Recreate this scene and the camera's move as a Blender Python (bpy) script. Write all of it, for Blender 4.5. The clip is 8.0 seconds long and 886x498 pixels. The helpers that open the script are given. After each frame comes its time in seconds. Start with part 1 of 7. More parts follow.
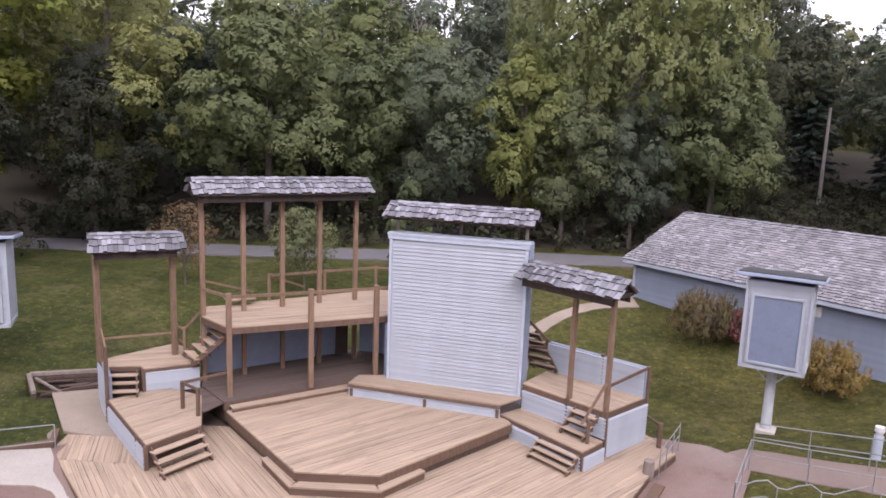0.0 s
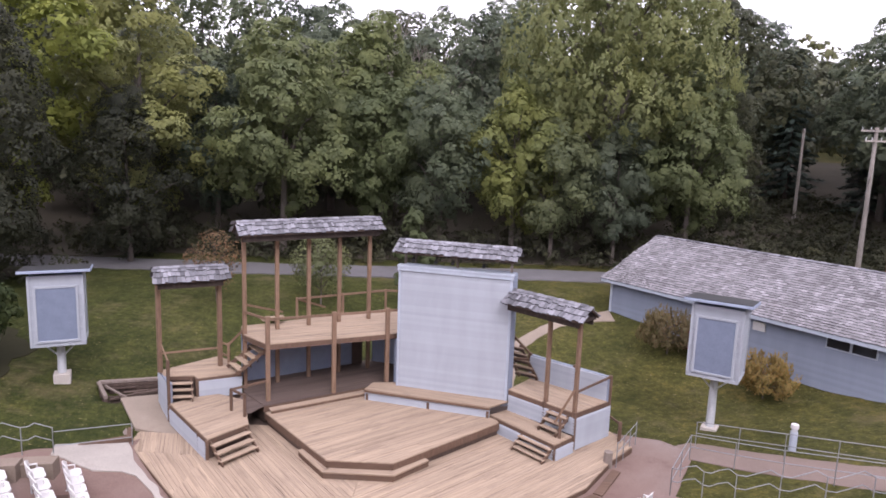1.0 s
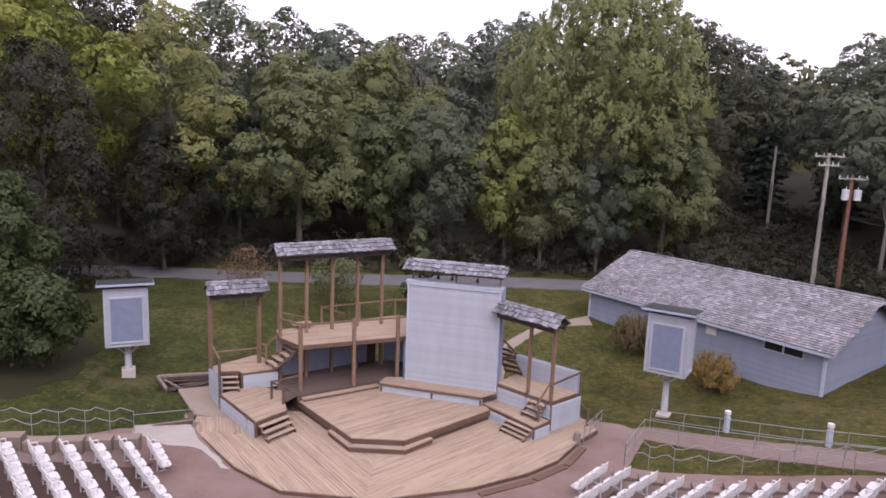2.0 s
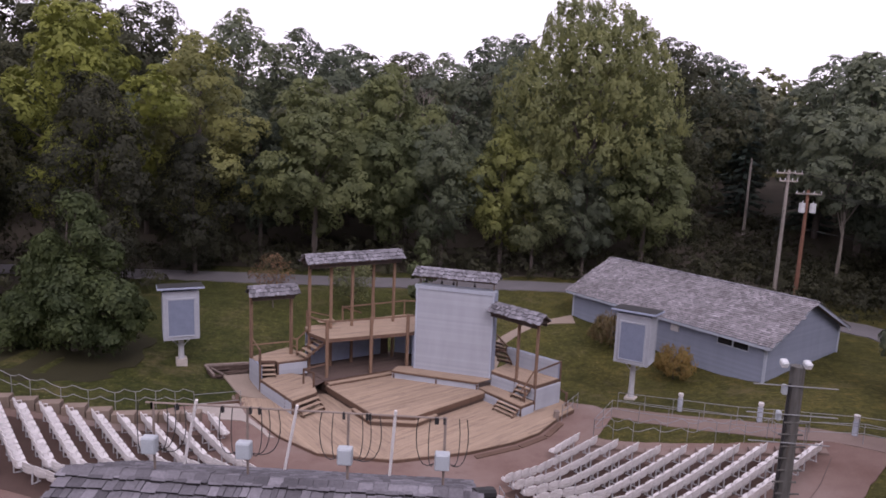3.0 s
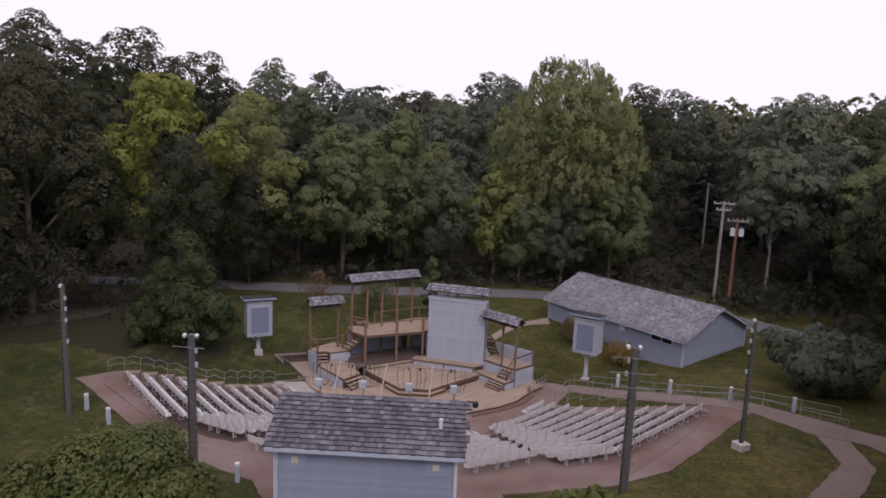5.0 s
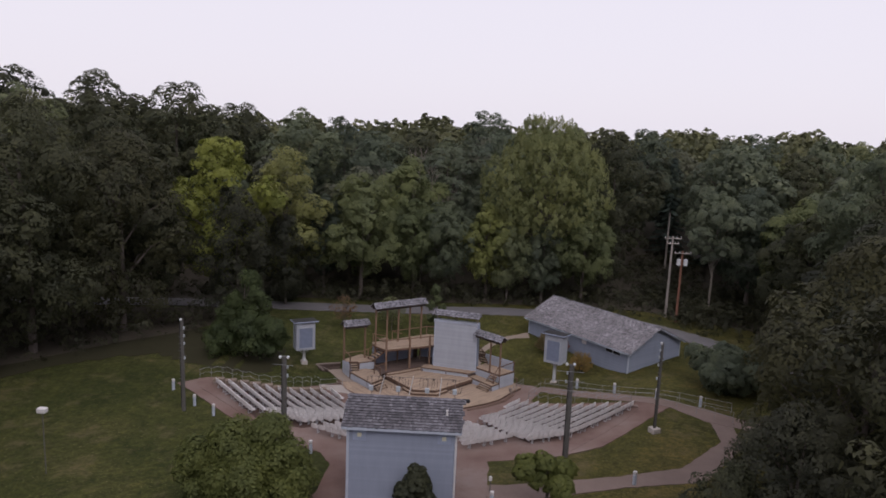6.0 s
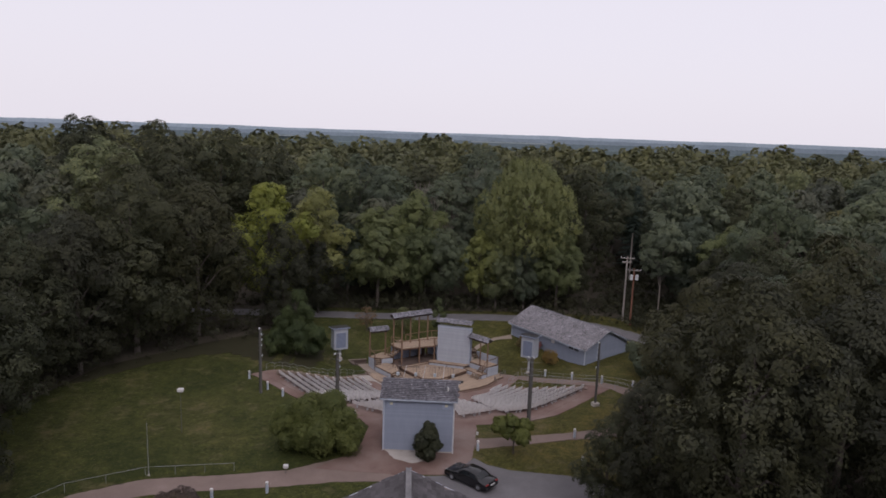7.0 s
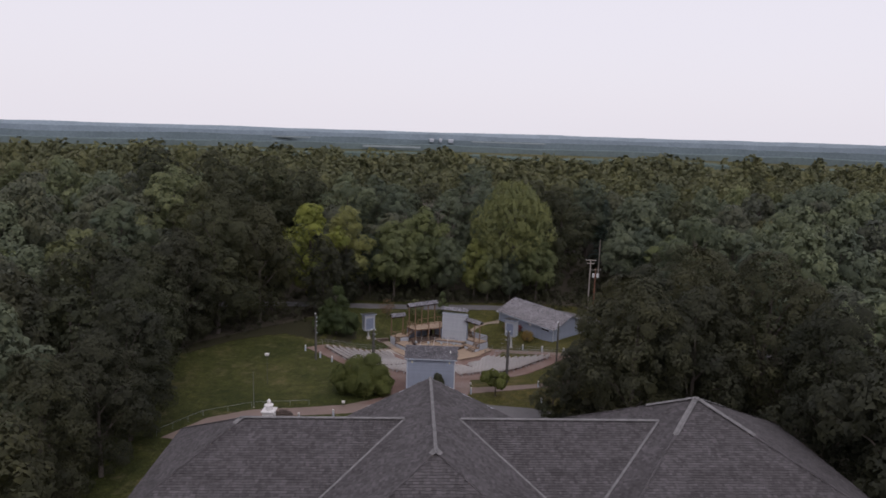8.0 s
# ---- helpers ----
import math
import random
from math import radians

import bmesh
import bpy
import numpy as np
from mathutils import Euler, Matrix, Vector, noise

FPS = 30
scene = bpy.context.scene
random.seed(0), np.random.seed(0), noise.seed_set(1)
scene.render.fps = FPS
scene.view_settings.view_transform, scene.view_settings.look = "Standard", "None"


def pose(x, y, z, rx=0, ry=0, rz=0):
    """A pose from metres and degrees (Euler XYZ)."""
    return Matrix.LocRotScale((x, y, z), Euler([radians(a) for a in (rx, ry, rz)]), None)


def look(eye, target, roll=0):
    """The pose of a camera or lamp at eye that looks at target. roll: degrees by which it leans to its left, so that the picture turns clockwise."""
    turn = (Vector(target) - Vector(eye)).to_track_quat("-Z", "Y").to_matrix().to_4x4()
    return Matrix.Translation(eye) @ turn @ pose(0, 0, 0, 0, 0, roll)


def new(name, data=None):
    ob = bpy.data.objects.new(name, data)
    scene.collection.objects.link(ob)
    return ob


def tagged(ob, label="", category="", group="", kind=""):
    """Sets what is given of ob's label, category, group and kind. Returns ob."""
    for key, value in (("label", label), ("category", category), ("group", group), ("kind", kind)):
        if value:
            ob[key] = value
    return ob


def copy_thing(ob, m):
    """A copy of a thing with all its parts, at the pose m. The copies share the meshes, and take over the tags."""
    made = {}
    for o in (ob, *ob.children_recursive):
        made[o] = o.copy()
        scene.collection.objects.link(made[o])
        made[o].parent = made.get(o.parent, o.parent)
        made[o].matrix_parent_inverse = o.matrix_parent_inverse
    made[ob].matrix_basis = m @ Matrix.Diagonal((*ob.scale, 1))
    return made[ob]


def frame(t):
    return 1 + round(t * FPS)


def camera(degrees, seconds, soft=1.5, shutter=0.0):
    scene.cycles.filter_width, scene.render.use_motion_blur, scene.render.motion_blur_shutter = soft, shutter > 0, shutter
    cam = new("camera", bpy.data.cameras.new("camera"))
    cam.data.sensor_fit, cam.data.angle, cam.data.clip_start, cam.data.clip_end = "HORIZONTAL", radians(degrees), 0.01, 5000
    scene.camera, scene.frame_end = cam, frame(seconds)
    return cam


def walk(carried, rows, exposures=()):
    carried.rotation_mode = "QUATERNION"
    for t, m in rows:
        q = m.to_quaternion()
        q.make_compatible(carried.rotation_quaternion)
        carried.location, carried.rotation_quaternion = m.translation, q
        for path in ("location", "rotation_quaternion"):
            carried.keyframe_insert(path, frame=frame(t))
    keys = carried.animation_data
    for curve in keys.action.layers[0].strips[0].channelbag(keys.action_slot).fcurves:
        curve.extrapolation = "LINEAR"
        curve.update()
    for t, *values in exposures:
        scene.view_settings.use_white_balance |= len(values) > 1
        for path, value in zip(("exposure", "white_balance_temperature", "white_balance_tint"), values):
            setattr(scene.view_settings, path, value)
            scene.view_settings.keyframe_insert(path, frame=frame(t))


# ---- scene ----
cam = camera(66.5, 8.0, 1.7)
PATH = [
    (0, (0.028, -0.708, 9.362), (-0.045, 1.263, 9.033), 2.2),
    (0.5, (0.071, -2.831, 10.333), (0.0, -0.859, 10.007), 2.2),
    (1, (0.159, -5.209, 11.261), (0.086, -3.237, 10.936), 2.1),
    (1.5, (0.172, -7.852, 12.167), (0.103, -5.88, 11.842), 2.2),
    (3, (0.115, -16.97, 14.701), (0.052, -14.998, 14.373), 2.4),
    (3.5, (0.09, -20.094, 15.408), (0.031, -18.122, 15.08), 2.5),
    (4, (0.078, -23.538, 16.366), (0.017, -21.567, 16.033), 2.5),
    (4.5, (0.064, -26.814, 17.34), (0.001, -24.843, 17.007), 2.4),
    (4.7, (0.06, -28.174, 17.738), (-0.004, -26.203, 17.408), 2.4),
    (5.8, (0.088, -43.95, 24.074), (0.029, -41.979, 23.738), 2.4),
    (6, (-0.074, -47.329, 25.405), (-0.13, -45.358, 25.069), 2.4),
    (6.5, (0.113, -57.381, 28.851), (0.056, -55.41, 28.515), 2.2),
    (7, (0.203, -69.332, 32.516), (0.149, -67.361, 32.178), 2.0),
    (7.5, (0.503, -83.652, 36.013), (0.448, -81.682, 35.67), 1.8),
    (8, (0.586, -99.62, 39.055), (0.53, -97.651, 38.713), 1.7),
]
EXPOSURES = [(0, 1.38, 6150, 20), (1.5, 1.25, 6150, 23), (3, 0.52, 6230, 30), (4.5, 0.35, 6230, 28), (6, -0.02, 6280, 18), (7.5, -0.05, 6280, 17), (8, -0.05, 6300, 16)]
walk(cam, [(t, look(eye, target, roll)) for t, eye, target, roll in PATH], EXPOSURES)


# ---- light ----
world = bpy.data.worlds.new("overcast_sky")
scene.world = world
world.use_nodes = True
wn = world.node_tree.nodes
wl = world.node_tree.links
wn.clear()
sky = wn.new("ShaderNodeTexSky")
sky.sky_type = "NISHITA"
sky.sun_disc = False
sky.sun_elevation = radians(48)
sky.sun_rotation = radians(200)
sky.dust_density = 4.0
veil = wn.new("ShaderNodeMix")
veil.data_type = "RGBA"
veil.inputs[0].default_value = 0.86
veil.inputs[7].default_value = (9.4, 9.1, 9.35, 1)
wl.new(sky.outputs[0], veil.inputs[6])
back = wn.new("ShaderNodeBackground")
back.inputs[1].default_value = 0.1
wl.new(veil.outputs[2], back.inputs[0])
wout = wn.new("ShaderNodeOutputWorld")
wl.new(back.outputs[0], wout.inputs[0])

sun_data = bpy.data.lights.new("sun", "SUN")
sun_data.energy = 0.9
sun_data.angle = radians(25)
sun_data.color = (1.0, 0.96, 0.92)
sun = new("sun", sun_data)
sun.matrix_world = look((30, -80, 90), (0, 0, 0))


# ---- materials ----
def shader(name, rough=0.8, metal=0.0, spec=0.3):
    m = bpy.data.materials.new(name)
    m.use_nodes = True
    n, l = m.node_tree.nodes, m.node_tree.links
    b = n["Principled BSDF"]
    b.inputs["Roughness"].default_value = rough
    b.inputs["Metallic"].default_value = metal
    b.inputs["Specular IOR Level"].default_value = spec
    return m, n, l, b


def rgb(c, k=1.0):
    return (c[0] * k, c[1] * k, c[2] * k, 1)


def noise_tex(n, l, vec, scale, detail=4.0, rough=0.6):
    t = n.new("ShaderNodeTexNoise")
    t.inputs["Scale"].default_value = scale
    t.inputs["Detail"].default_value = detail
    t.inputs["Roughness"].default_value = rough
    l.new(vec, t.inputs["Vector"])
    return t.outputs["Fac"]


def ramp(n, l, fac, stops):
    r = n.new("ShaderNodeValToRGB")
    while len(r.color_ramp.elements) < len(stops):
        r.color_ramp.elements.new(0.5)
    for e, (p, c) in zip(r.color_ramp.elements, stops):
        e.position, e.color = p, c
    l.new(fac, r.inputs[0])
    return r.outputs[0]


def mixed(n, l, kind, fac, a, b):
    x = n.new("ShaderNodeMix")
    x.data_type, x.blend_type = "RGBA", kind
    for s, v in ((0, fac), (6, a), (7, b)):
        if isinstance(v, (int, float, tuple)):
            x.inputs[s].default_value = v
        else:
            l.new(v, x.inputs[s])
    return x.outputs[2]


def position(n, l, scale=(1, 1, 1), angle=0.0):
    g = n.new("ShaderNodeNewGeometry")
    m = n.new("ShaderNodeMapping")
    m.vector_type = "TEXTURE"
    m.inputs["Rotation"].default_value = (0, 0, radians(angle))
    m.inputs["Scale"].default_value = scale
    l.new(g.outputs["Position"], m.inputs["Vector"])
    return m.outputs["Vector"]


def bump(n, l, b, height, strength, distance=0.02):
    k = n.new("ShaderNodeBump")
    k.inputs["Strength"].default_value = strength
    k.inputs["Distance"].default_value = distance
    l.new(height, k.inputs["Height"])
    l.new(k.outputs[0], b.inputs["Normal"])


def piece_random(n):
    return n.new("ShaderNodeObjectInfo").outputs["Random"]


def island_random(n):
    return n.new("ShaderNodeNewGeometry").outputs["Random Per Island"]


def plain(name, c, rough=0.6, metal=0.0, vary=0.18, scale=3.0, spec=0.4, bumpy=0.0):
    m, n, l, b = shader(name, rough, metal, spec)
    p = position(n, l)
    big = noise_tex(n, l, p, scale)
    fine = noise_tex(n, l, p, scale * 14, 3)
    a = ramp(n, l, big, [(0.3, rgb(c, 1 - vary)), (0.7, rgb(c, 1 + vary))])
    f = ramp(n, l, fine, [(0.3, rgb((0.85, 0.85, 0.85))), (0.75, rgb((1.1, 1.1, 1.1)))])
    l.new(mixed(n, l, "MULTIPLY", 1.0, a, f), b.inputs["Base Color"])
    if bumpy:
        bump(n, l, b, fine, bumpy)
    return m


def wood(name, c, angle=0.0, rnd=None, dirt=(0.10, 0.075, 0.06), wear=0.35):
    """Sawn timber whose grain runs along the angle; each piece has a tone of its own."""
    m, n, l, b = shader(name, 0.78, 0, 0.25)
    grain = noise_tex(n, l, position(n, l, (3.2, 0.05, 0.4), angle), 1.0, 6, 0.65)
    stain = noise_tex(n, l, position(n, l, (1.6, 0.5, 1.0), angle), 1.0, 5, 0.7)
    tone = ramp(n, l, (rnd or piece_random)(n), [(0.0, rgb(c, 0.82)), (0.05, rgb(c, 0.92)), (0.3, rgb(c, 0.97)), (0.7, rgb(c, 1.02)), (1.0, rgb((c[0] * 1.12, c[1] * 1.12, c[2] * 1.1)))])
    g = ramp(n, l, grain, [(0.3, rgb((0.72, 0.7, 0.68))), (0.62, rgb((1.08, 1.08, 1.08)))])
    base = mixed(n, l, "MULTIPLY", 1.0, tone, g)
    worn = ramp(n, l, stain, [(0.52, (0, 0, 0, 1)), (0.72, (wear, wear, wear, 1))])
    streak = noise_tex(n, l, position(n, l, (2.2, 0.13, 0.5), angle), 1.0, 4, 0.6)
    lines = ramp(n, l, streak, [(0.58, (0, 0, 0, 1)), (0.70, (wear * 1.3, wear * 1.3, wear * 1.3, 1))])
    col = mixed(n, l, "MIX", worn, base, rgb(dirt))
    l.new(mixed(n, l, "MIX", lines, col, rgb(dirt, 0.9)), b.inputs["Base Color"])
    bump(n, l, b, grain, 0.35, 0.01)
    return m


def shakes(name, c, rnd, lo=0.55, hi=1.35):
    """Weathered cedar shakes, each with its own grey."""
    m, n, l, b = shader(name, 0.85, 0, 0.2)
    tone = ramp(n, l, rnd(n), [(0.0, rgb(c, lo)), (0.55, rgb(c)), (0.85, rgb(c, 1.12)), (1.0, rgb(c, hi))])
    stain = noise_tex(n, l, position(n, l), 0.5, 5, 0.65)
    grain = noise_tex(n, l, position(n, l, (0.06, 0.06, 0.5)), 1.0, 4)
    s = ramp(n, l, stain, [(0.3, rgb((0.72, 0.7, 0.7))), (0.7, rgb((1.12, 1.1, 1.12)))])
    g = ramp(n, l, grain, [(0.3, rgb((0.8, 0.8, 0.8))), (0.7, rgb((1.1, 1.1, 1.1)))])
    l.new(mixed(n, l, "MULTIPLY", 1.0, mixed(n, l, "MULTIPLY", 1.0, tone, s), g), b.inputs["Base Color"])
    bump(n, l, b, grain, 0.4, 0.01)
    return m


def painted(name, c, rnd=island_random):
    """House paint on clapboards, a little chalky and streaked."""
    m, n, l, b = shader(name, 0.6, 0, 0.35)
    tone = ramp(n, l, rnd(n), [(0.0, rgb(c, 0.94)), (1.0, rgb(c, 1.04))])
    streak = noise_tex(n, l, position(n, l, (0.5, 0.5, 2.5)), 1.0, 5, 0.6)
    fine = noise_tex(n, l, position(n, l), 30, 3)
    s = ramp(n, l, streak, [(0.3, rgb((0.93, 0.93, 0.925))), (0.65, rgb((1.03, 1.03, 1.03)))])
    l.new(mixed(n, l, "MULTIPLY", 1.0, tone, s), b.inputs["Base Color"])
    bump(n, l, b, fine, 0.1, 0.005)
    return m


def leafy(name, dark, mid, light, trans=0.36, tone_of=piece_random):
    """Leaves: a tone for each blade, patches over the crown, and a tone for each tree."""
    m, n, l, b = shader(name, 0.62, 0, 0.22)
    # blue raised here, dark tones lifted below: haze painted into the leaf colour
    dark, mid, light = [(c[0] * 1.06, c[1] * 1.02, c[2] * 1.38) for c in (dark, mid, light)]
    soft = [tuple(p * 0.5 + q * 0.5 for p, q in zip(c, mid)) for c in (dark, light)]
    tone = ramp(n, l, island_random(n), [(0.0, rgb(soft[0])), (0.5, rgb(mid)), (1.0, rgb(soft[1]))])
    patch = noise_tex(n, l, position(n, l), 0.32, 4)
    p = ramp(n, l, patch, [(0.3, rgb((0.80, 0.83, 0.86))), (0.7, rgb((1.25, 1.2, 1.0)))])
    each = ramp(n, l, tone_of(n), [(0.0, rgb((0.76, 0.80, 0.83))), (0.5, rgb((1, 1, 1))), (0.85, rgb((1.12, 1.12, 1.0))), (1.0, rgb((1.42, 1.34, 1.0)))])
    col = mixed(n, l, "MULTIPLY", 1.0, mixed(n, l, "MULTIPLY", 1.0, tone, p), each)
    l.new(col, b.inputs["Base Color"])
    t = n.new("ShaderNodeBsdfTranslucent")
    l.new(col, t.inputs["Color"])
    x = n.new("ShaderNodeMixShader")
    x.inputs[0].default_value = trans
    l.new(b.outputs[0], x.inputs[1])
    l.new(t.outputs[0], x.inputs[2])
    l.new(x.outputs[0], n["Material Output"].inputs["Surface"])
    return m


def tree_tone(n):
    """The tone that each crown of the far woods carries."""
    a = n.new("ShaderNodeAttribute")
    a.attribute_name = "tone"
    return a.outputs["Fac"]


def grass_mat():
    m, n, l, b = shader("lawn", 0.9, 0, 0.15)
    p = position(n, l)
    broad = noise_tex(n, l, p, 0.09, 5, 0.6)
    mid = noise_tex(n, l, p, 0.8, 6, 0.7)
    tuft = noise_tex(n, l, p, 3.6, 5, 0.75)
    fine = noise_tex(n, l, p, 15, 4, 0.7)
    a = ramp(n, l, broad, [(0.3, rgb((0.037, 0.042, 0.013))), (0.52, rgb((0.054, 0.056, 0.018))), (0.7, rgb((0.080, 0.073, 0.028)))])
    c = ramp(n, l, mid, [(0.3, rgb((0.6, 0.68, 0.6))), (0.56, rgb((1.08, 1.08, 1.0))), (0.74, rgb((1.7, 1.5, 1.35)))])
    k = ramp(n, l, tuft, [(0.34, rgb((0.55, 0.6, 0.55))), (0.52, rgb((1.0, 1.0, 1.0))), (0.68, rgb((1.6, 1.5, 1.45)))])
    f = ramp(n, l, fine, [(0.3, rgb((0.6, 0.65, 0.6))), (0.7, rgb((1.3, 1.27, 1.27)))])
    col = mixed(n, l, "MULTIPLY", 1.0, mixed(n, l, "MULTIPLY", 1.0, mixed(n, l, "MULTIPLY", 1.0, a, c), f), k)
    bare = ramp(n, l, noise_tex(n, l, p, 0.33, 6, 0.75), [(0.54, (0, 0, 0, 1)), (0.70, (0.55, 0.55, 0.55, 1))])
    sep = n.new("ShaderNodeSeparateXYZ")
    l.new(p, sep.inputs[0])
    dry = n.new("ShaderNodeMapRange")
    for slot, v in ((1, -12.0), (2, 9.0)):
        dry.inputs[slot].default_value = v
    l.new(sep.outputs[0], dry.inputs[0])
    col = mixed(n, l, "MULTIPLY", 1.0, col, ramp(n, l, dry.outputs[0], [(0.0, rgb((0.84, 0.90, 0.84))), (0.45, rgb((0.95, 0.98, 0.95))), (1.0, rgb((1.28, 1.14, 1.08)))]))
    litter = ramp(n, l, noise_tex(n, l, p, 8.5, 2, 0.4), [(0.69, (0, 0, 0, 1)), (0.72, (0.7, 0.7, 0.7, 1))])
    col = mixed(n, l, "MIX", litter, col, rgb((0.21, 0.17, 0.085)))
    l.new(mixed(n, l, "MIX", bare, col, rgb((0.145, 0.115, 0.062))), b.inputs["Base Color"])
    bump(n, l, b, tuft, 0.8, 0.12)
    return m


def concrete_mat(name, c, stain=(0.18, 0.13, 0.11), joints=0.0):
    m, n, l, b = shader(name, 0.85, 0, 0.2)
    p = position(n, l)
    broad = noise_tex(n, l, p, 0.35, 6, 0.7)
    fine = noise_tex(n, l, p, 22, 4, 0.7)
    a = ramp(n, l, broad, [(0.3, rgb(c, 0.8)), (0.6, rgb(c)), (0.8, rgb((c[0] * 1.2, c[1] * 1.22, c[2] * 1.25)))])
    f = ramp(n, l, fine, [(0.3, rgb((0.85, 0.85, 0.85))), (0.7, rgb((1.1, 1.1, 1.1)))])
    col = mixed(n, l, "MULTIPLY", 1.0, a, f)
    s = ramp(n, l, noise_tex(n, l, p, 0.8, 6, 0.8), [(0.55, (0, 0, 0, 1)), (0.75, (0.55, 0.55, 0.55, 1))])
    l.new(mixed(n, l, "MIX", s, col, rgb(stain)), b.inputs["Base Color"])
    bump(n, l, b, fine, 0.3, 0.01)
    return m


def worn_paving():
    """Red-brown concrete, trodden grey in places and stained dark in others."""
    m, n, l, b = shader("red_brown_concrete", 0.85, 0, 0.2)
    p = position(n, l)
    broad = noise_tex(n, l, p, 0.16, 5, 0.6)
    mid = noise_tex(n, l, p, 0.7, 6, 0.75)
    fine = noise_tex(n, l, p, 20, 4, 0.7)
    a = ramp(n, l, broad, [(0.32, rgb((0.142, 0.088, 0.074))), (0.5, rgb((0.196, 0.136, 0.118))), (0.68, rgb((0.235, 0.184, 0.168)))])
    f = ramp(n, l, fine, [(0.3, rgb((0.84, 0.84, 0.84))), (0.7, rgb((1.1, 1.1, 1.1)))])
    s = ramp(n, l, mid, [(0.54, (0, 0, 0, 1)), (0.72, (0.6, 0.6, 0.6, 1))])
    col = mixed(n, l, "MIX", s, mixed(n, l, "MULTIPLY", 1.0, a, f), rgb((0.125, 0.078, 0.066)))
    l.new(col, b.inputs["Base Color"])
    bump(n, l, b, fine, 0.3, 0.01)
    return m


DECK = {}


def deck_wood(angle):
    if angle not in DECK:
        DECK[angle] = wood("deck_board", (0.345, 0.262, 0.196), angle, dirt=(0.135, 0.10, 0.082), wear=0.42)
    return DECK[angle]


OLD_DECK = {}


# weathered boards, their colour darkened further for the balcony's shade
def worn_shaded_deck(angle):
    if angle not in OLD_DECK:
        OLD_DECK[angle] = wood("weathered_shaded_board", (0.122, 0.09, 0.08), angle, wear=0.5)
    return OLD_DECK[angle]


M_FASCIA = wood("stained_timber", (0.13, 0.082, 0.06), 0, wear=0.5)
M_POST = wood("post_timber", (0.205, 0.132, 0.092), 90, wear=0.3)
M_DARKWOOD = wood("dark_timber", (0.085, 0.06, 0.05), 0)
M_OLDWOOD = wood("grey_timber", (0.22, 0.18, 0.16), 0)
M_BOARD = painted("blue_grey_clapboard", (0.342, 0.362, 0.408), piece_random)
M_SIDING = painted("blue_grey_siding", (0.226, 0.254, 0.325), piece_random)
M_BLUE = plain("blue_grey_paint", (0.27, 0.31, 0.41), 0.55, vary=0.07)
M_PANEL = plain("slate_blue_panel", (0.165, 0.195, 0.27), 0.55, vary=0.08)
M_TRIM = plain("pale_trim_paint", (0.40, 0.44, 0.52), 0.5, vary=0.08)
M_SHAKE = shakes("cedar_shake", (0.205, 0.205, 0.228), piece_random, 0.5, 1.5)
M_SHAKES = shakes("cedar_shakes", (0.235, 0.228, 0.243), island_random, 0.66, 1.4)
# near-black: the shadow line of each shake course, painted onto its end grain
M_END = plain("end_grain_course_shadow", (0.022, 0.020, 0.022), 0.9, vary=0.3)
M_BOOTHSHAKE = shakes("dark_cedar_shakes", (0.142, 0.140, 0.156), island_random, 0.6, 1.45)
M_BOOTHPIECE = shakes("dark_cedar_shake", (0.142, 0.140, 0.156), piece_random, 0.6, 1.55)
M_LODGE = shakes("old_roof_shingle", (0.082, 0.077, 0.081), island_random, 0.72, 1.3)
M_ROOFPIECE = shakes("pale_cedar_shake", (0.235, 0.228, 0.243), piece_random, 0.66, 1.4)
M_RIDGE = plain("weathered_ridge_cap", (0.15, 0.145, 0.15), 0.85, vary=0.25, scale=1.5)
M_WHITE = plain("white_enamel", (0.60, 0.58, 0.58), 0.45, vary=0.07)
M_GALV = plain("galvanised_steel", (0.25, 0.255, 0.27), 0.5, 0.3, vary=0.12)
M_BOXPAINT = plain("blue_grey_box_enamel", (0.36, 0.395, 0.43), 0.45, vary=0.07)
M_GREYPAINT = plain("grey_painted_steel", (0.46, 0.47, 0.50), 0.5, vary=0.1)
M_POLE = wood("weathered_pole", (0.098, 0.096, 0.092), 90, wear=0.3)
M_UTIL = wood("utility_pole_wood", (0.33, 0.30, 0.28), 90, wear=0.2)
M_UTILRED = wood("brown_utility_pole_wood", (0.20, 0.10, 0.07), 90, wear=0.2)
M_BLACK = plain("black_rubber", (0.02, 0.02, 0.022), 0.6, vary=0.2)
M_DARKGLASS = plain("dark_window", (0.02, 0.022, 0.028), 0.12, vary=0.1)
M_CONCRETE = concrete_mat("pale_concrete", (0.44, 0.40, 0.37), (0.25, 0.22, 0.20))
M_JOINT = concrete_mat("joint_filler", (0.125, 0.09, 0.078), (0.09, 0.065, 0.06))
# bare soil, with the shade below the trees painted into its colour
M_SOIL = concrete_mat("dark_shaded_soil", (0.036, 0.034, 0.017), (0.026, 0.023, 0.013))
M_SLAB = concrete_mat("patched_concrete", (0.37, 0.335, 0.305), (0.22, 0.175, 0.155))
M_STEP = concrete_mat("tan_step_concrete", (0.225, 0.178, 0.146), (0.15, 0.118, 0.10))
M_TAN = concrete_mat("tan_concrete", (0.27, 0.22, 0.18), (0.22, 0.165, 0.13))
M_PLAZA = worn_paving()
# one dark colour for both the stains and the shade among the benches
M_TERRACE = concrete_mat("stained_shaded_terrace", (0.092, 0.060, 0.051), (0.062, 0.041, 0.035))
M_PATH = concrete_mat("pinkish_path", (0.205, 0.155, 0.136), (0.165, 0.122, 0.102))
M_ROAD = concrete_mat("grey_asphalt", (0.145, 0.138, 0.145), (0.10, 0.095, 0.097))
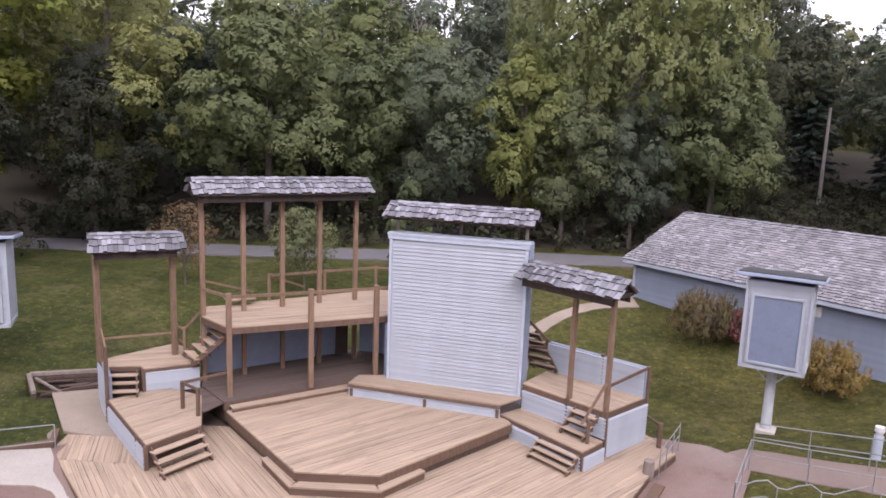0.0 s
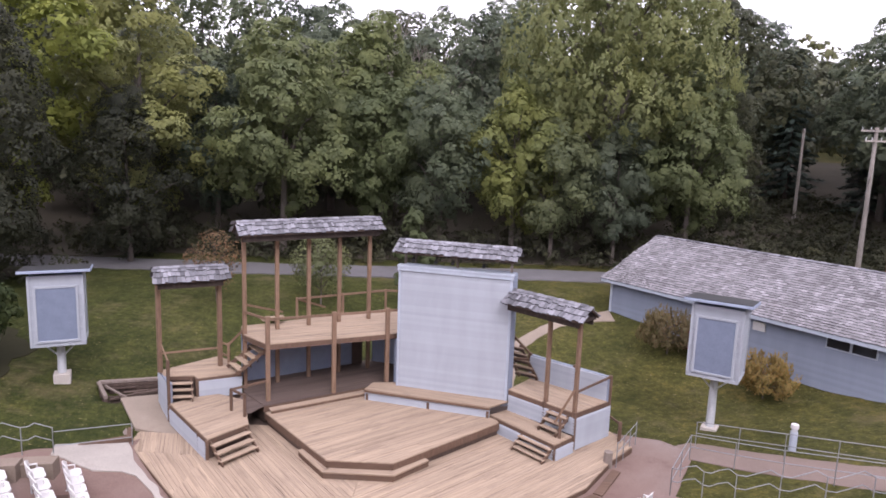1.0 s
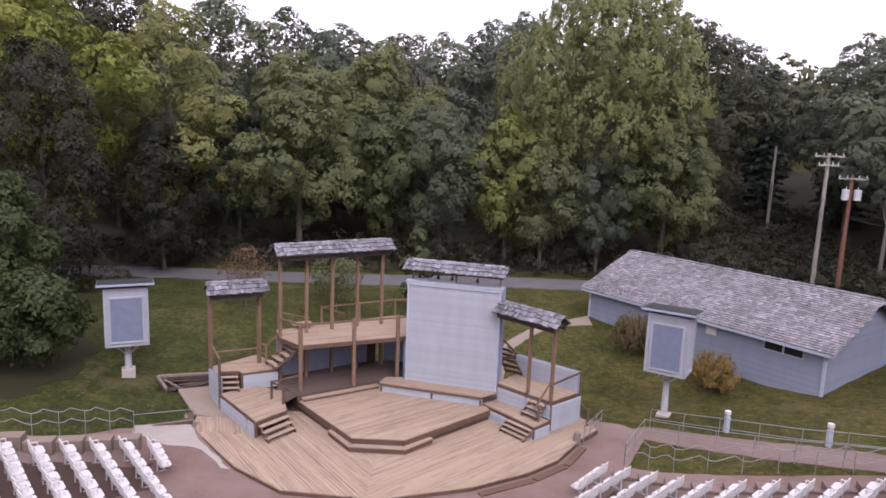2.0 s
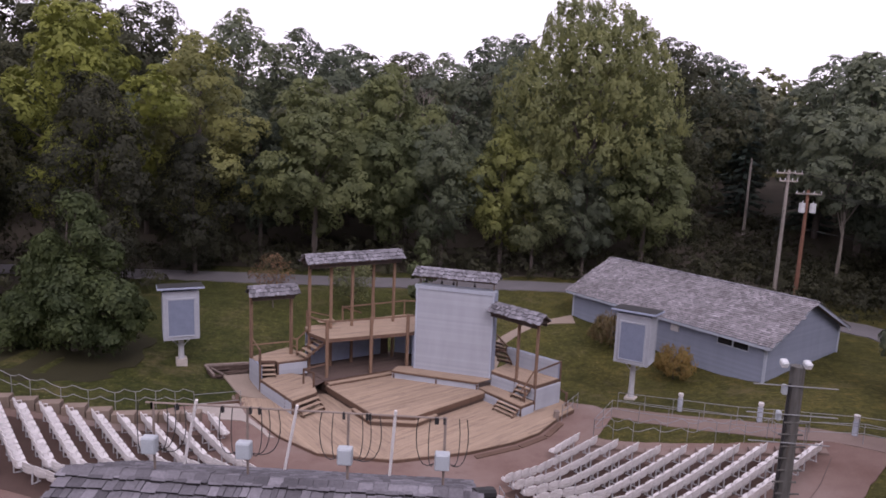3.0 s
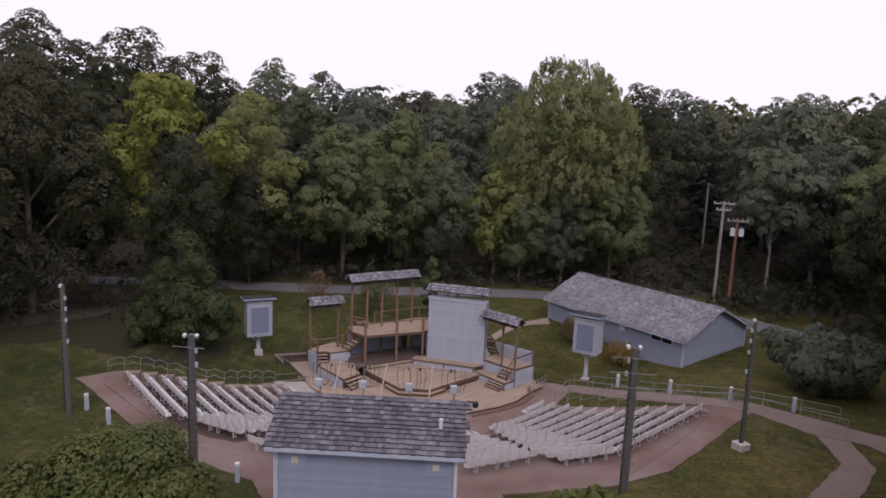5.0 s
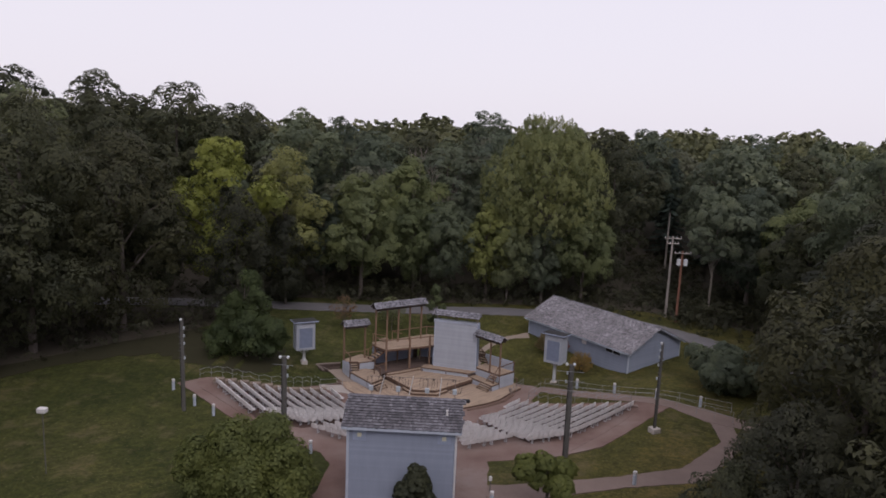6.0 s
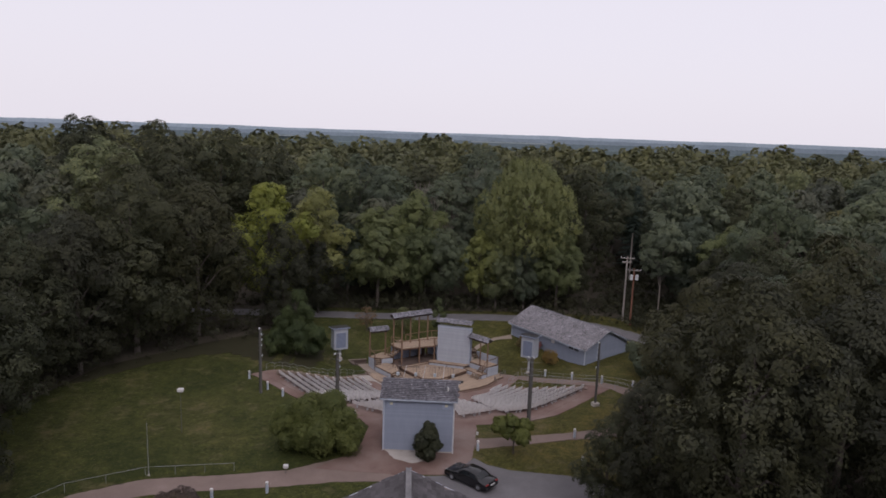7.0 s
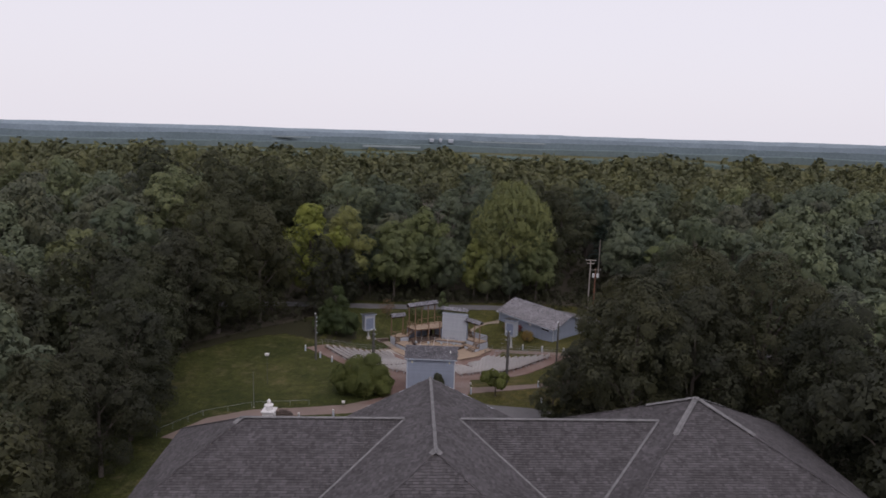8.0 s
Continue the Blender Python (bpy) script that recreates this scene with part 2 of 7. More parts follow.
# litter brown lowered to hold the ground shade of the wood
M_LITTER = concrete_mat("shaded_leaf_litter", (0.062, 0.053, 0.040), (0.040, 0.034, 0.027))
M_GRASS = grass_mat()
M_BARK = wood("bark", (0.115, 0.098, 0.088), 90)
M_PALEBARK = wood("pale_bark", (0.20, 0.18, 0.16), 90)
M_CAR = plain("black_car_paint", (0.012, 0.012, 0.014), 0.18, 0.0, vary=0.1, spec=0.6)
M_GLASS = plain("tinted_glass", (0.03, 0.035, 0.04), 0.06, vary=0.05, spec=0.8)
M_LAMP = plain("lamp_housing", (0.52, 0.54, 0.56), 0.35, vary=0.1)
L_MID = leafy("leaves_mid_green", (0.054, 0.070, 0.041), (0.088, 0.112, 0.061), (0.133, 0.158, 0.081))
L_DARK = leafy("leaves_dark_green", (0.036, 0.042, 0.020), (0.055, 0.062, 0.028), (0.086, 0.092, 0.036))
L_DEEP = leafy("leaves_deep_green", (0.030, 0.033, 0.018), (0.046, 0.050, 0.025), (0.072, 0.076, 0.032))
# lighter copies of the mid and dark greens, distance haze painted in
L_WOOD = leafy("leaves_wood_green", (0.071, 0.090, 0.051), (0.116, 0.143, 0.076), (0.173, 0.201, 0.099))
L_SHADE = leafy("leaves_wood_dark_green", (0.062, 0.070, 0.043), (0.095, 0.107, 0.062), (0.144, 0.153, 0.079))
L_LIGHT = leafy("leaves_light_green", (0.081, 0.101, 0.036), (0.121, 0.147, 0.053), (0.168, 0.194, 0.069))
L_YELLOW = leafy("leaves_yellow_green", (0.130, 0.154, 0.030), (0.186, 0.216, 0.042), (0.252, 0.282, 0.057))
L_OLIVE = leafy("leaves_olive", (0.102, 0.115, 0.045), (0.149, 0.168, 0.063), (0.198, 0.216, 0.083))
L_PALE = leafy("leaves_pale_olive", (0.119, 0.137, 0.045), (0.172, 0.196, 0.064), (0.220, 0.243, 0.083))
L_TAWNY = leafy("leaves_dull_tawny", (0.055, 0.046, 0.034), (0.085, 0.068, 0.047), (0.125, 0.092, 0.06))
L_RUST = leafy("leaves_turning_rust", (0.095, 0.105, 0.045), (0.19, 0.135, 0.062), (0.30, 0.125, 0.065))
L_ORANGE = leafy("leaves_turning_orange", (0.125, 0.128, 0.043), (0.195, 0.160, 0.060), (0.275, 0.140, 0.066))
L_FRESH = leafy("leaves_fresh_green", (0.035, 0.051, 0.017), (0.057, 0.081, 0.025), (0.092, 0.116, 0.034))
L_SHRUB = leafy("leaves_yellowish_shrub_green", (0.055, 0.070, 0.019), (0.090, 0.110, 0.029), (0.142, 0.162, 0.042))
L_RED = leafy("leaves_dull_red", (0.15, 0.085, 0.06), (0.25, 0.10, 0.075), (0.34, 0.14, 0.09))
L_NEEDLE = leafy("blue_green_needles", (0.038, 0.058, 0.040), (0.058, 0.085, 0.056), (0.084, 0.116, 0.074), 0.2)
L_FAR = leafy("far_canopy", (0.072, 0.080, 0.035), (0.112, 0.123, 0.051), (0.164, 0.165, 0.065), 0.25, tree_tone)


# ---- builders ----
def thing(name, label, category, loc=(0, 0, 0), turn=0.0, group="", kind=""):
    e = new(name)
    e.empty_display_size = 0.3
    e.matrix_basis = pose(*loc, 0, 0, turn)
    return tagged(e, label, category, group, kind)


def frame_of(ob):
    m = ob.matrix_basis.copy()
    while ob.parent:
        ob = ob.parent
        m = ob.matrix_basis @ m
    return m


def part(name, bm, material, parent, label="", place=False, smooth=False):
    """Links a bmesh as one mesh under its thing. place: the mesh is given in world places."""
    me = bpy.data.meshes.new(name)
    if place and parent:
        bm.transform(frame_of(parent).inverted())
    bmesh.ops.recalc_face_normals(bm, faces=bm.faces)
    bm.to_mesh(me)
    bm.free()
    me.materials.append(material)
    if smooth:
        me.polygons.foreach_set("use_smooth", [True] * len(me.polygons))
    ob = new(name, me)
    if parent:
        ob.parent = parent
    if label:
        ob["label"] = label
    return ob


def shared(name, me, m, parent):
    """A piece of its own on a mesh that alike pieces share; m in the parent's frame."""
    ob = new(name, me)
    ob.parent = parent
    ob.matrix_basis = m
    return ob


def box(bm, cx, cy, cz, sx, sy, sz, turn=None, bevel=0.0):
    r = bmesh.ops.create_cube(bm, size=1)
    vs = r["verts"]
    bmesh.ops.scale(bm, verts=vs, vec=(sx, sy, sz))
    if bevel:
        es = list({e for v in vs for e in v.link_edges})
        out = bmesh.ops.bevel(bm, geom=es, offset=bevel, segments=1, affect="EDGES")
        vs = list({v for f in out["faces"] for v in f.verts} | {v for v in vs if v.is_valid})
    if turn is not None:
        bmesh.ops.transform(bm, verts=vs, matrix=turn)
    bmesh.ops.translate(bm, verts=vs, vec=(cx, cy, cz))
    return vs


def bm_box(x, y, z, sx, sy, sz, turn=None, bevel=0.0):
    bm = bmesh.new()
    box(bm, x, y, z, sx, sy, sz, turn, bevel)
    return bm


def along(p, q):
    d = Vector(q) - Vector(p)
    return d.to_track_quat("Z", "Y").to_matrix().to_4x4() if abs(d.normalized().z) > 0.99 else d.to_track_quat("X", "Z").to_matrix().to_4x4()


def beam(bm, p, q, w, h, bevel=0.0):
    """A timber from p to q, w wide and h high."""
    p, q = Vector(p), Vector(q)
    d = q - p
    c = (p + q) / 2
    if abs(d.normalized().z) > 0.99:
        return box(bm, *c, w, h, d.length, None, bevel)
    return box(bm, *c, d.length, w, h, along(p, q), bevel)


def tube(bm, p, q, r0, r1=None, n=8, caps=True):
    p, q = Vector(p), Vector(q)
    d = q - p
    r = bmesh.ops.create_cone(bm, cap_ends=caps, segments=n, radius1=r0, radius2=r0 if r1 is None else r1, depth=d.length)
    bmesh.ops.transform(bm, verts=r["verts"], matrix=Matrix.Translation((p + q) / 2) @ d.to_track_quat("Z", "Y").to_matrix().to_4x4())
    return r["verts"]


def prism(bm, poly, z0, z1):
    lo = [bm.verts.new((x, y, z0)) for x, y in poly]
    hi = [bm.verts.new((x, y, z1)) for x, y in poly]
    bm.faces.new(lo[::-1])
    bm.faces.new(hi)
    for i in range(len(poly)):
        j = (i + 1) % len(poly)
        bm.faces.new((lo[i], lo[j], hi[j], hi[i]))


def clip(poly, nx, ny, d):
    """The part of a polygon where nx * x + ny * y <= d."""
    out = []
    for i in range(len(poly)):
        a, b = poly[i], poly[(i + 1) % len(poly)]
        fa, fb = nx * a[0] + ny * a[1] - d, nx * b[0] + ny * b[1] - d
        if fa <= 0:
            out.append(a)
        if fa * fb < 0:
            k = fa / (fa - fb)
            out.append((a[0] + k * (b[0] - a[0]), a[1] + k * (b[1] - a[1])))
    return out


def area(poly):
    return abs(sum(poly[i - 1][0] * poly[i][1] - poly[i][0] * poly[i - 1][1] for i in range(len(poly)))) / 2


def planks(poly, angle, z, parent, width=0.14, thick=0.038, gap=0.010, seed=0, butt=4.9, finish=None):
    """Deck boards laid along the angle over a convex outline, each a piece of its own, with butt joints."""
    rng = random.Random(seed)
    ux, uy = math.cos(radians(angle)), math.sin(radians(angle))
    vx, vy = -uy, ux
    lo = min(vx * x + vy * y for x, y in poly)
    hi = max(vx * x + vy * y for x, y in poly)
    k = 0
    while lo + k * width < hi:
        open_joint = gap * 0.7 + (0.012 if (k * 7 + seed) % 9 == 0 else 0.0)
        a = lo + k * width + open_joint / 2
        strip = clip(clip(poly, -vx, -vy, -a), vx, vy, a + width - open_joint)
        k += 1
        if len(strip) < 3:
            continue
        s0 = min(ux * x + uy * y for x, y in strip)
        s1 = max(ux * x + uy * y for x, y in strip)
        s = s0 - rng.uniform(0.3, 1) * butt
        while s < s1:
            bit = clip(clip(strip, -ux, -uy, -(s + 0.003)), ux, uy, s + butt - 0.003)
            s += butt
            if len(bit) < 3 or area(bit) < 0.004:
                continue
            bm = bmesh.new()
            up = rng.uniform(-0.004, 0.004)
            prism(bm, bit, z - thick, z + up)
            part("plank", bm, (finish or deck_wood)(angle), parent, place=True)


def inside_of(poly, x, y):
    odd = False
    for i in range(len(poly)):
        (ax, ay), (bx, by) = poly[i], poly[(i + 1) % len(poly)]
        if (ay > y) != (by > y) and x < (bx - ax) * (y - ay) / (by - ay) + ax:
            odd = not odd
    return odd


def rise(x, y):
    """The ground's height: a shallow bowl round the stage, level beyond, and a low hill under the woods."""
    r = math.hypot(x + 1.5, y - 17)
    s = min(max((r - 8) / 14, 0), 1)
    z = -0.1 + 1.9 * (0.5 * s + 0.5 * s * s * (3 - 2 * s))
    z -= 0.75 * math.exp(-0.5 * ((x - 13.5) / 6) ** 2 - 0.5 * ((y - 24) / 3) ** 2)
    k = min(max((math.hypot(x * 0.9, y - 5) - 50) / 58, 0), 1) if y > -20 else 0
    c = min(max((y - 100) / 100, 0), 1)
    f = min(max((y - 240) / 240, 0), 1)
    return z + 7.0 * k * k * (3 - 2 * k) + 2.5 * c * c * (3 - 2 * c) - 24.0 * f * f * (3 - 2 * f)


def drape(poly, lift, step, skirt=0.2, ragged=0.0):
    """A sheet with this outline that follows the ground; ragged: how far its edge wanders."""
    bm = bmesh.new()
    if ragged:
        out = []
        for i, a in enumerate(poly):
            b = poly[(i + 1) % len(poly)]
            n = max(1, int(math.hypot(b[0] - a[0], b[1] - a[1]) / 0.45))
            for k in range(n):
                x, y = a[0] + (b[0] - a[0]) * k / n, a[1] + (b[1] - a[1]) * k / n
                v = noise.noise_vector(Vector((x * 1.3, y * 1.3, 3)))
                out.append((x + v.x * ragged, y + v.y * ragged))
        poly = out
    bm.faces.new([bm.verts.new((x, y, 0)) for x, y in poly])
    for n in (0, 1):
        lo, hi = min(p[n] for p in poly), max(p[n] for p in poly)
        for k in range(1, int((hi - lo) / step) + 1):
            co, no = [0, 0, 0], [0, 0, 0]
            co[n], no[n] = lo + k * step, 1
            bmesh.ops.bisect_plane(bm, geom=bm.verts[:] + bm.edges[:] + bm.faces[:], plane_co=co, plane_no=no)
    bmesh.ops.triangulate(bm, faces=bm.faces[:])
    for v in bm.verts:
        v.co.z = rise(v.co.x, v.co.y) + lift
    rim = [e for e in bm.edges if len(e.link_faces) == 1]
    new_geom = bmesh.ops.extrude_edge_only(bm, edges=rim)["geom"]
    bmesh.ops.translate(bm, verts=[g for g in new_geom if isinstance(g, bmesh.types.BMVert)], vec=(0, 0, -skirt))
    return bm


def band(points, width):
    """The outline of a strip of this width along a line of points."""
    left, right = [], []
    for i, p in enumerate(points):
        a, b = points[max(i - 1, 0)], points[min(i + 1, len(points) - 1)]
        d = Vector((b[0] - a[0], b[1] - a[1])).normalized()
        left.append((p[0] - d.y * width / 2, p[1] + d.x * width / 2))
        right.append((p[0] + d.y * width / 2, p[1] - d.x * width / 2))
    return left + right[::-1]


def smooth_line(points, n=6):
    out = []
    for i in range(len(points) - 1):
        p = [Vector((*points[min(max(i + k, 0), len(points) - 1)], 0)) for k in (-1, 0, 1, 2)]
        for s in range(n):
            t = s / n
            v = 0.5 * (2 * p[1] + (p[2] - p[0]) * t + (2 * p[0] - 5 * p[1] + 4 * p[2] - p[3]) * t * t + (3 * p[1] - p[0] - 3 * p[2] + p[3]) * t ** 3)
            out.append((v.x, v.y))
    return out + [tuple(points[-1])]


def siding(bm, a, b, z0, z1, course=0.13, proud=0.046, top=None):
    """Clapboard courses on the wall line a to b, outside on its right; top(s): the wall's height along it for a gable."""
    a, b = Vector((*a, 0)), Vector((*b, 0))
    d = (b - a).normalized()
    out = Vector((d.y, -d.x, 0))
    length = (b - a).length
    k = 0
    while z0 + k * course < z1 - 0.01:
        lo, hi = z0 + k * course, min(z0 + (k + 1) * course, z1)
        s0, s1 = 0.0, length
        if top:
            while s0 < length and top(s0) < hi:
                s0 += 0.1
            while s1 > 0 and top(s1) < hi:
                s1 -= 0.1
        k += 1
        if s1 - s0 < 0.1:
            continue
        p, q = a + d * s0, a + d * s1
        ring = [(p, lo, 0), (q, lo, 0), (q, lo, proud), (p, lo, proud), (p, hi, 0), (q, hi, 0), (q, hi, 0.005), (p, hi, 0.005)]
        v = [bm.verts.new((*(c + out * o).xy, z)) for c, z, o in ring]
        for f in ((0, 1, 2, 3), (3, 2, 6, 7), (4, 7, 6, 5), (0, 4, 5, 1), (0, 3, 7, 4), (1, 5, 6, 2)):
            bm.faces.new([v[i] for i in f])


def board_wall(parent, a, b, z0, z1, course=0.13, material=None, top=None):
    """Clapboards on a wall line, each a piece of its own."""
    k = 0
    while z0 + k * course < z1 - 0.01:
        bm = bmesh.new()
        lo = z0 + k * course
        siding(bm, a, b, lo, min(lo + course, z1), course, top=top)
        k += 1
        if bm.verts:
            part("board", bm, material or M_BOARD, parent, place=True)
        else:
            bm.free()


def shake_mesh(w, length, thick):
    bm = bmesh.new()
    v = [bm.verts.new(c) for c in ((0, 0, 0), (w, 0, 0), (w, length, 0), (0, length, 0), (0, 0, thick), (w, 0, thick), (w, length, 0.006), (0, length, 0.006))]
    # the butt face takes the second material, which paints the course shadow
    for f in ((0, 3, 2, 1), (4, 5, 6, 7), (0, 1, 5, 4), (1, 2, 6, 5), (2, 3, 7, 6), (3, 0, 4, 7)):
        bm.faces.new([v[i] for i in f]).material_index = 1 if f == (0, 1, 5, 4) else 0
    me = bpy.data.meshes.new("shake")
    bm.to_mesh(me)
    bm.free()
    return me


SHAKE_SET = [shake_mesh(w, 0.42, 0.04) for w in (0.085, 0.105, 0.12, 0.14, 0.16, 0.185)]
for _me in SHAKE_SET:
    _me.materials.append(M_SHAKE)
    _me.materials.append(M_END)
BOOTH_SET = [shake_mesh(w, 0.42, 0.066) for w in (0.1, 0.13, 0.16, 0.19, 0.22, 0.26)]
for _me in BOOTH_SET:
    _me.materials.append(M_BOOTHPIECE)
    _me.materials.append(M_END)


def slope_frame(eave_a, eave_b, ridge_a):
    """Axes on a roof slope: along the eave, up the slope, and out of it."""
    a, b, c = Vector(eave_a), Vector(eave_b), Vector(ridge_a)
    x = (b - a).normalized()
    y = (c - a) - (c - a).dot(x) * x
    h = y.length
    y.normalize()
    z = x.cross(y)
    m = Matrix.Identity(4)
    for i, v in enumerate((x, y, z, a)):
        m.col[i][:3] = v
    return m, (b - a).length, h


def lay_shakes(parent, eave_a, eave_b, ridge_a, course=0.19, seed=0, rag=0.03, pieces=None):
    """Shakes as pieces of their own on a roof slope."""
    rng = random.Random(seed)
    m, w, h = slope_frame(eave_a, eave_b, ridge_a)
    m = frame_of(parent).inverted() @ m
    k = 0
    while k * course < h - 0.08:
        x = rng.uniform(-0.1, 0)
        while x < w:
            n = rng.randrange(6)
            ww = (pieces or SHAKE_SET)[n].vertices[1].co.x
            tilt = pose(x + rng.uniform(0, 0.006), k * course - 0.04 + rng.uniform(-rag, rag), 0.03 + rng.uniform(0, 0.014), -rng.uniform(1.5, 4.5), rng.uniform(-1.5, 1.5), rng.uniform(-1.2, 1.2))
            s = min(1.0, (h - k * course + 0.05) / 0.42)
            shared("shake", (pieces or SHAKE_SET)[n], m @ tilt @ Matrix.Diagonal((1, max(s, 0.3), 1, 1)), parent)
            x += ww + 0.012
        k += 1


def shake_sheet(bm, eave_a, eave_b, ridge_a, inside=None, course=0.19, wide=(0.1, 0.26), seed=0, rag=0.025, thick=0.024, tail=None):
    """Many shakes joined into one mesh on a slope; inside(x, y) tells which places of the slope are roofed."""
    rng = random.Random(seed)
    m, w, h = slope_frame(eave_a, eave_b, ridge_a)
    k = 0
    tail = tail or course * 1.7
    while k * course < h - 0.05:
        x = rng.uniform(-0.15, 0)
        while x < w:
            ww = rng.uniform(*wide)
            y = k * course + rng.uniform(-rag, rag)
            if inside is None or inside(x + ww / 2, k * course + course / 2):
                z = 0.01 + rng.uniform(0, 0.014)
                e = min(y + tail, h + 0.02)
                pts = ((x, y, z), (x + ww - 0.008, y, z), (x + ww - 0.008, e, 0), (x, e, 0), (x, y, z + thick), (x + ww - 0.008, y, z + thick), (x + ww - 0.008, e, 0.006), (x, e, 0.006))
                v = [bm.verts.new(m @ Vector(p)) for p in pts]
                for f in ((4, 5, 6, 7), (0, 1, 5, 4), (1, 2, 6, 5), (3, 0, 4, 7)):
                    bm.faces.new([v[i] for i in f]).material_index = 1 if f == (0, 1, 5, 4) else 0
            x += ww
        k += 1


def quad_slab(bm, pts, down):
    """A slab with these upper corners."""
    hi = [bm.verts.new(p) for p in pts]
    lo = [bm.verts.new((p[0], p[1], p[2] - down)) for p in pts]
    bm.faces.new(hi)
    bm.faces.new(lo[::-1])
    for i in range(len(pts)):
        j = (i + 1) % len(pts)
        bm.faces.new((lo[i], lo[j], hi[j], hi[i]))


# ---- ground, road, paving ----
PIT = [(-15.05, 21.2), (-13.95, 19.65), (-12.0, 20.7), (-12.6, 22.25)]


def ground_sheet():
    xs = sorted(set([-4600, -3000, -1800, -1000, -600, -400, -280, -200, -150, -110, -85] + list(range(-70, 71, 2)) + [-15.2 + 0.4 * i for i in range(9)] + [85, 110, 150, 200, 280, 400, 600, 1000, 1800, 3000, 4600]))
    ys = sorted(set([-600, -300, -200, -150, -120, -95] + list(range(-80, 71, 2)) + [19.2 + 0.4 * i for i in range(9)] + [80, 95, 115, 140, 170, 200, 240, 300, 400, 550, 800, 1200, 1800, 2600, 3600, 4700]))
    bm = bmesh.new()
    grid = [[bm.verts.new((x, y, rise(x, y) + (0.05 * noise.noise(Vector((x * 0.15, y * 0.15, 0))) if abs(x) < 70 and abs(y) < 70 and math.hypot(x + 1.5, y - 17) > 13 else 0) - (0.6 if inside_of(PIT, x, y) else 0))) for x in xs] for y in ys]
    for j in range(len(ys) - 1):
        for i in range(len(xs) - 1):
            bm.faces.new((grid[j][i], grid[j][i + 1], grid[j + 1][i + 1], grid[j + 1][i]))
    ob = part("ground", bm, M_GRASS, None, smooth=True)
    tagged(ob, "mown green lawn with thin brown patches", "lawn", kind="structure")


ground_sheet()

ROAD_LINE = smooth_line([(-70, 30), (-45, 38), (-28, 39.8), (-9, 40.8), (8, 42.6), (21, 40.5), (29.5, 33), (34, 26), (44, 20), (70, 14)], 5)
tagged(part("road", drape(band(ROAD_LINE, 3.7), 0.07, 4.0, 0.1, 0.3), M_ROAD, None), "narrow grey asphalt lane behind the stage lawn", "road", kind="structure")

PLAZA = [(-25.6, 11.0), (-23.4, 9.1), (-20.5, 6.3), (-16.6, 2.9), (-12.4, 0.7), (-10.0, -0.4), (-8.8, -2.6), (-8.9, -6.5), (-10.0, -9.3), (-12.5, -12.0), (-5, -12.5), (0, -12.0), (1.9, -9.6), (2.3, -6.6), (2.4, -4.2), (2.6, 0.2), (5.5, 0.8),
         (8.2, 1.4), (11.7, 3.2), (14.5, 6.2), (17.2, 9.2), (19.3, 11.4), (17.6, 12.8), (14.5, 13.5), (11, 14.2), (8.0, 15.0), (7.25, 15.5), (8.45, 17.95), (8.7, 18.7), (7.9, 19.9), (6.6, 20.6), (4, 21.5), (-2, 22), (-9.5, 20), (-11.0, 17.9), (-11.5, 17.05), (-12.9, 16.35), (-15.6, 13.7), (-19.7, 12.6), (-23.4, 12.9)]
tagged(part("plaza", drape(PLAZA, 0.05, 2.0, ragged=0.16), M_PLAZA, None), "worn red-brown concrete paving of the seating area", "paving", kind="structure")
RAMP_WALK = [(7.6, 18.9), (8.7, 18.05), (11.1, 16.4), (13.6, 14.8), (16.6, 13.3), (17.9, 12.7), (19.5, 11.4), (21.6, 8.7), (24.5, 7.2), (26, 4), (28, 4), (27, 8), (24.8, 9.6), (22.6, 11.4), (19.4, 13.4), (15.8, 15.5), (12.8, 17.2), (10.2, 18.9), (8.9, 19.7)]
tagged(part("pavement_ramp", drape(RAMP_WALK, 0.03, 2.0, ragged=0.12), M_PATH, None), "pinkish concrete ramp walk between steel rails", "path", kind="structure")
tagged(part("pavement_cross", drape([(2.3, -4.3), (6, -3.7), (12.0, -2.0), (17, -0.2), (21.5, 4.6), (22.0, 8.4), (23.6, 7.6), (23.2, 4.2), (18, -2.2), (12.0, -3.6), (6, -5.6), (2.4, -6.6)], 0.035, 2.0, ragged=0.15), M_PATH, None), "pinkish concrete footpath across the lawn", "path", kind="structure")
tagged(part("pavement_entrance", drape([(-12.4, -11.9), (-10.2, -9.6), (-14.6, -12.5), (-20, -14.0), (-26.7, -15.4), (-31.6, -18.6), (-34.8, -24.5), (-32.4, -25), (-30, -20.7), (-25.5, -18.0), (-20, -16.6), (-15, -15.6), (-10, -14.2), (-5, -13.6), (-5, -12.5)], 0.03, 2.0, ragged=0.15), M_PATH, None), "pale reddish footpath curving along the lawn", "path", kind="structure")
tagged(part("driveway", drape([(2.2, -8.6), (3.4, -9.8), (5.6, -10.7), (10.8, -11.2), (16, -13), (16, -17.5), (8, -19), (2, -19), (-4, -18.6), (-7, -15.4), (-5, -13.0), (0, -12.2)], 0.055, 2.0), M_ROAD, None), "grey asphalt forecourt of the lodge", "driveway", kind="structure")
tagged(part("pavement_stage", drape([(2.5, 24.4), (2.95, 28.5), (4.1, 30.2), (5.46, 31.6), (6.9, 32.2), (8.6, 32.2), (8.6, 33.8), (7.0, 33.1), (5.8, 32.7), (4.4, 31.7), (2.9, 29.95), (1.4, 26.5), (1.6, 24.2)], 0.04, 2.0, ragged=0.1), M_TAN, None), "pale tan concrete footpath behind the stage", "path", kind="structure")
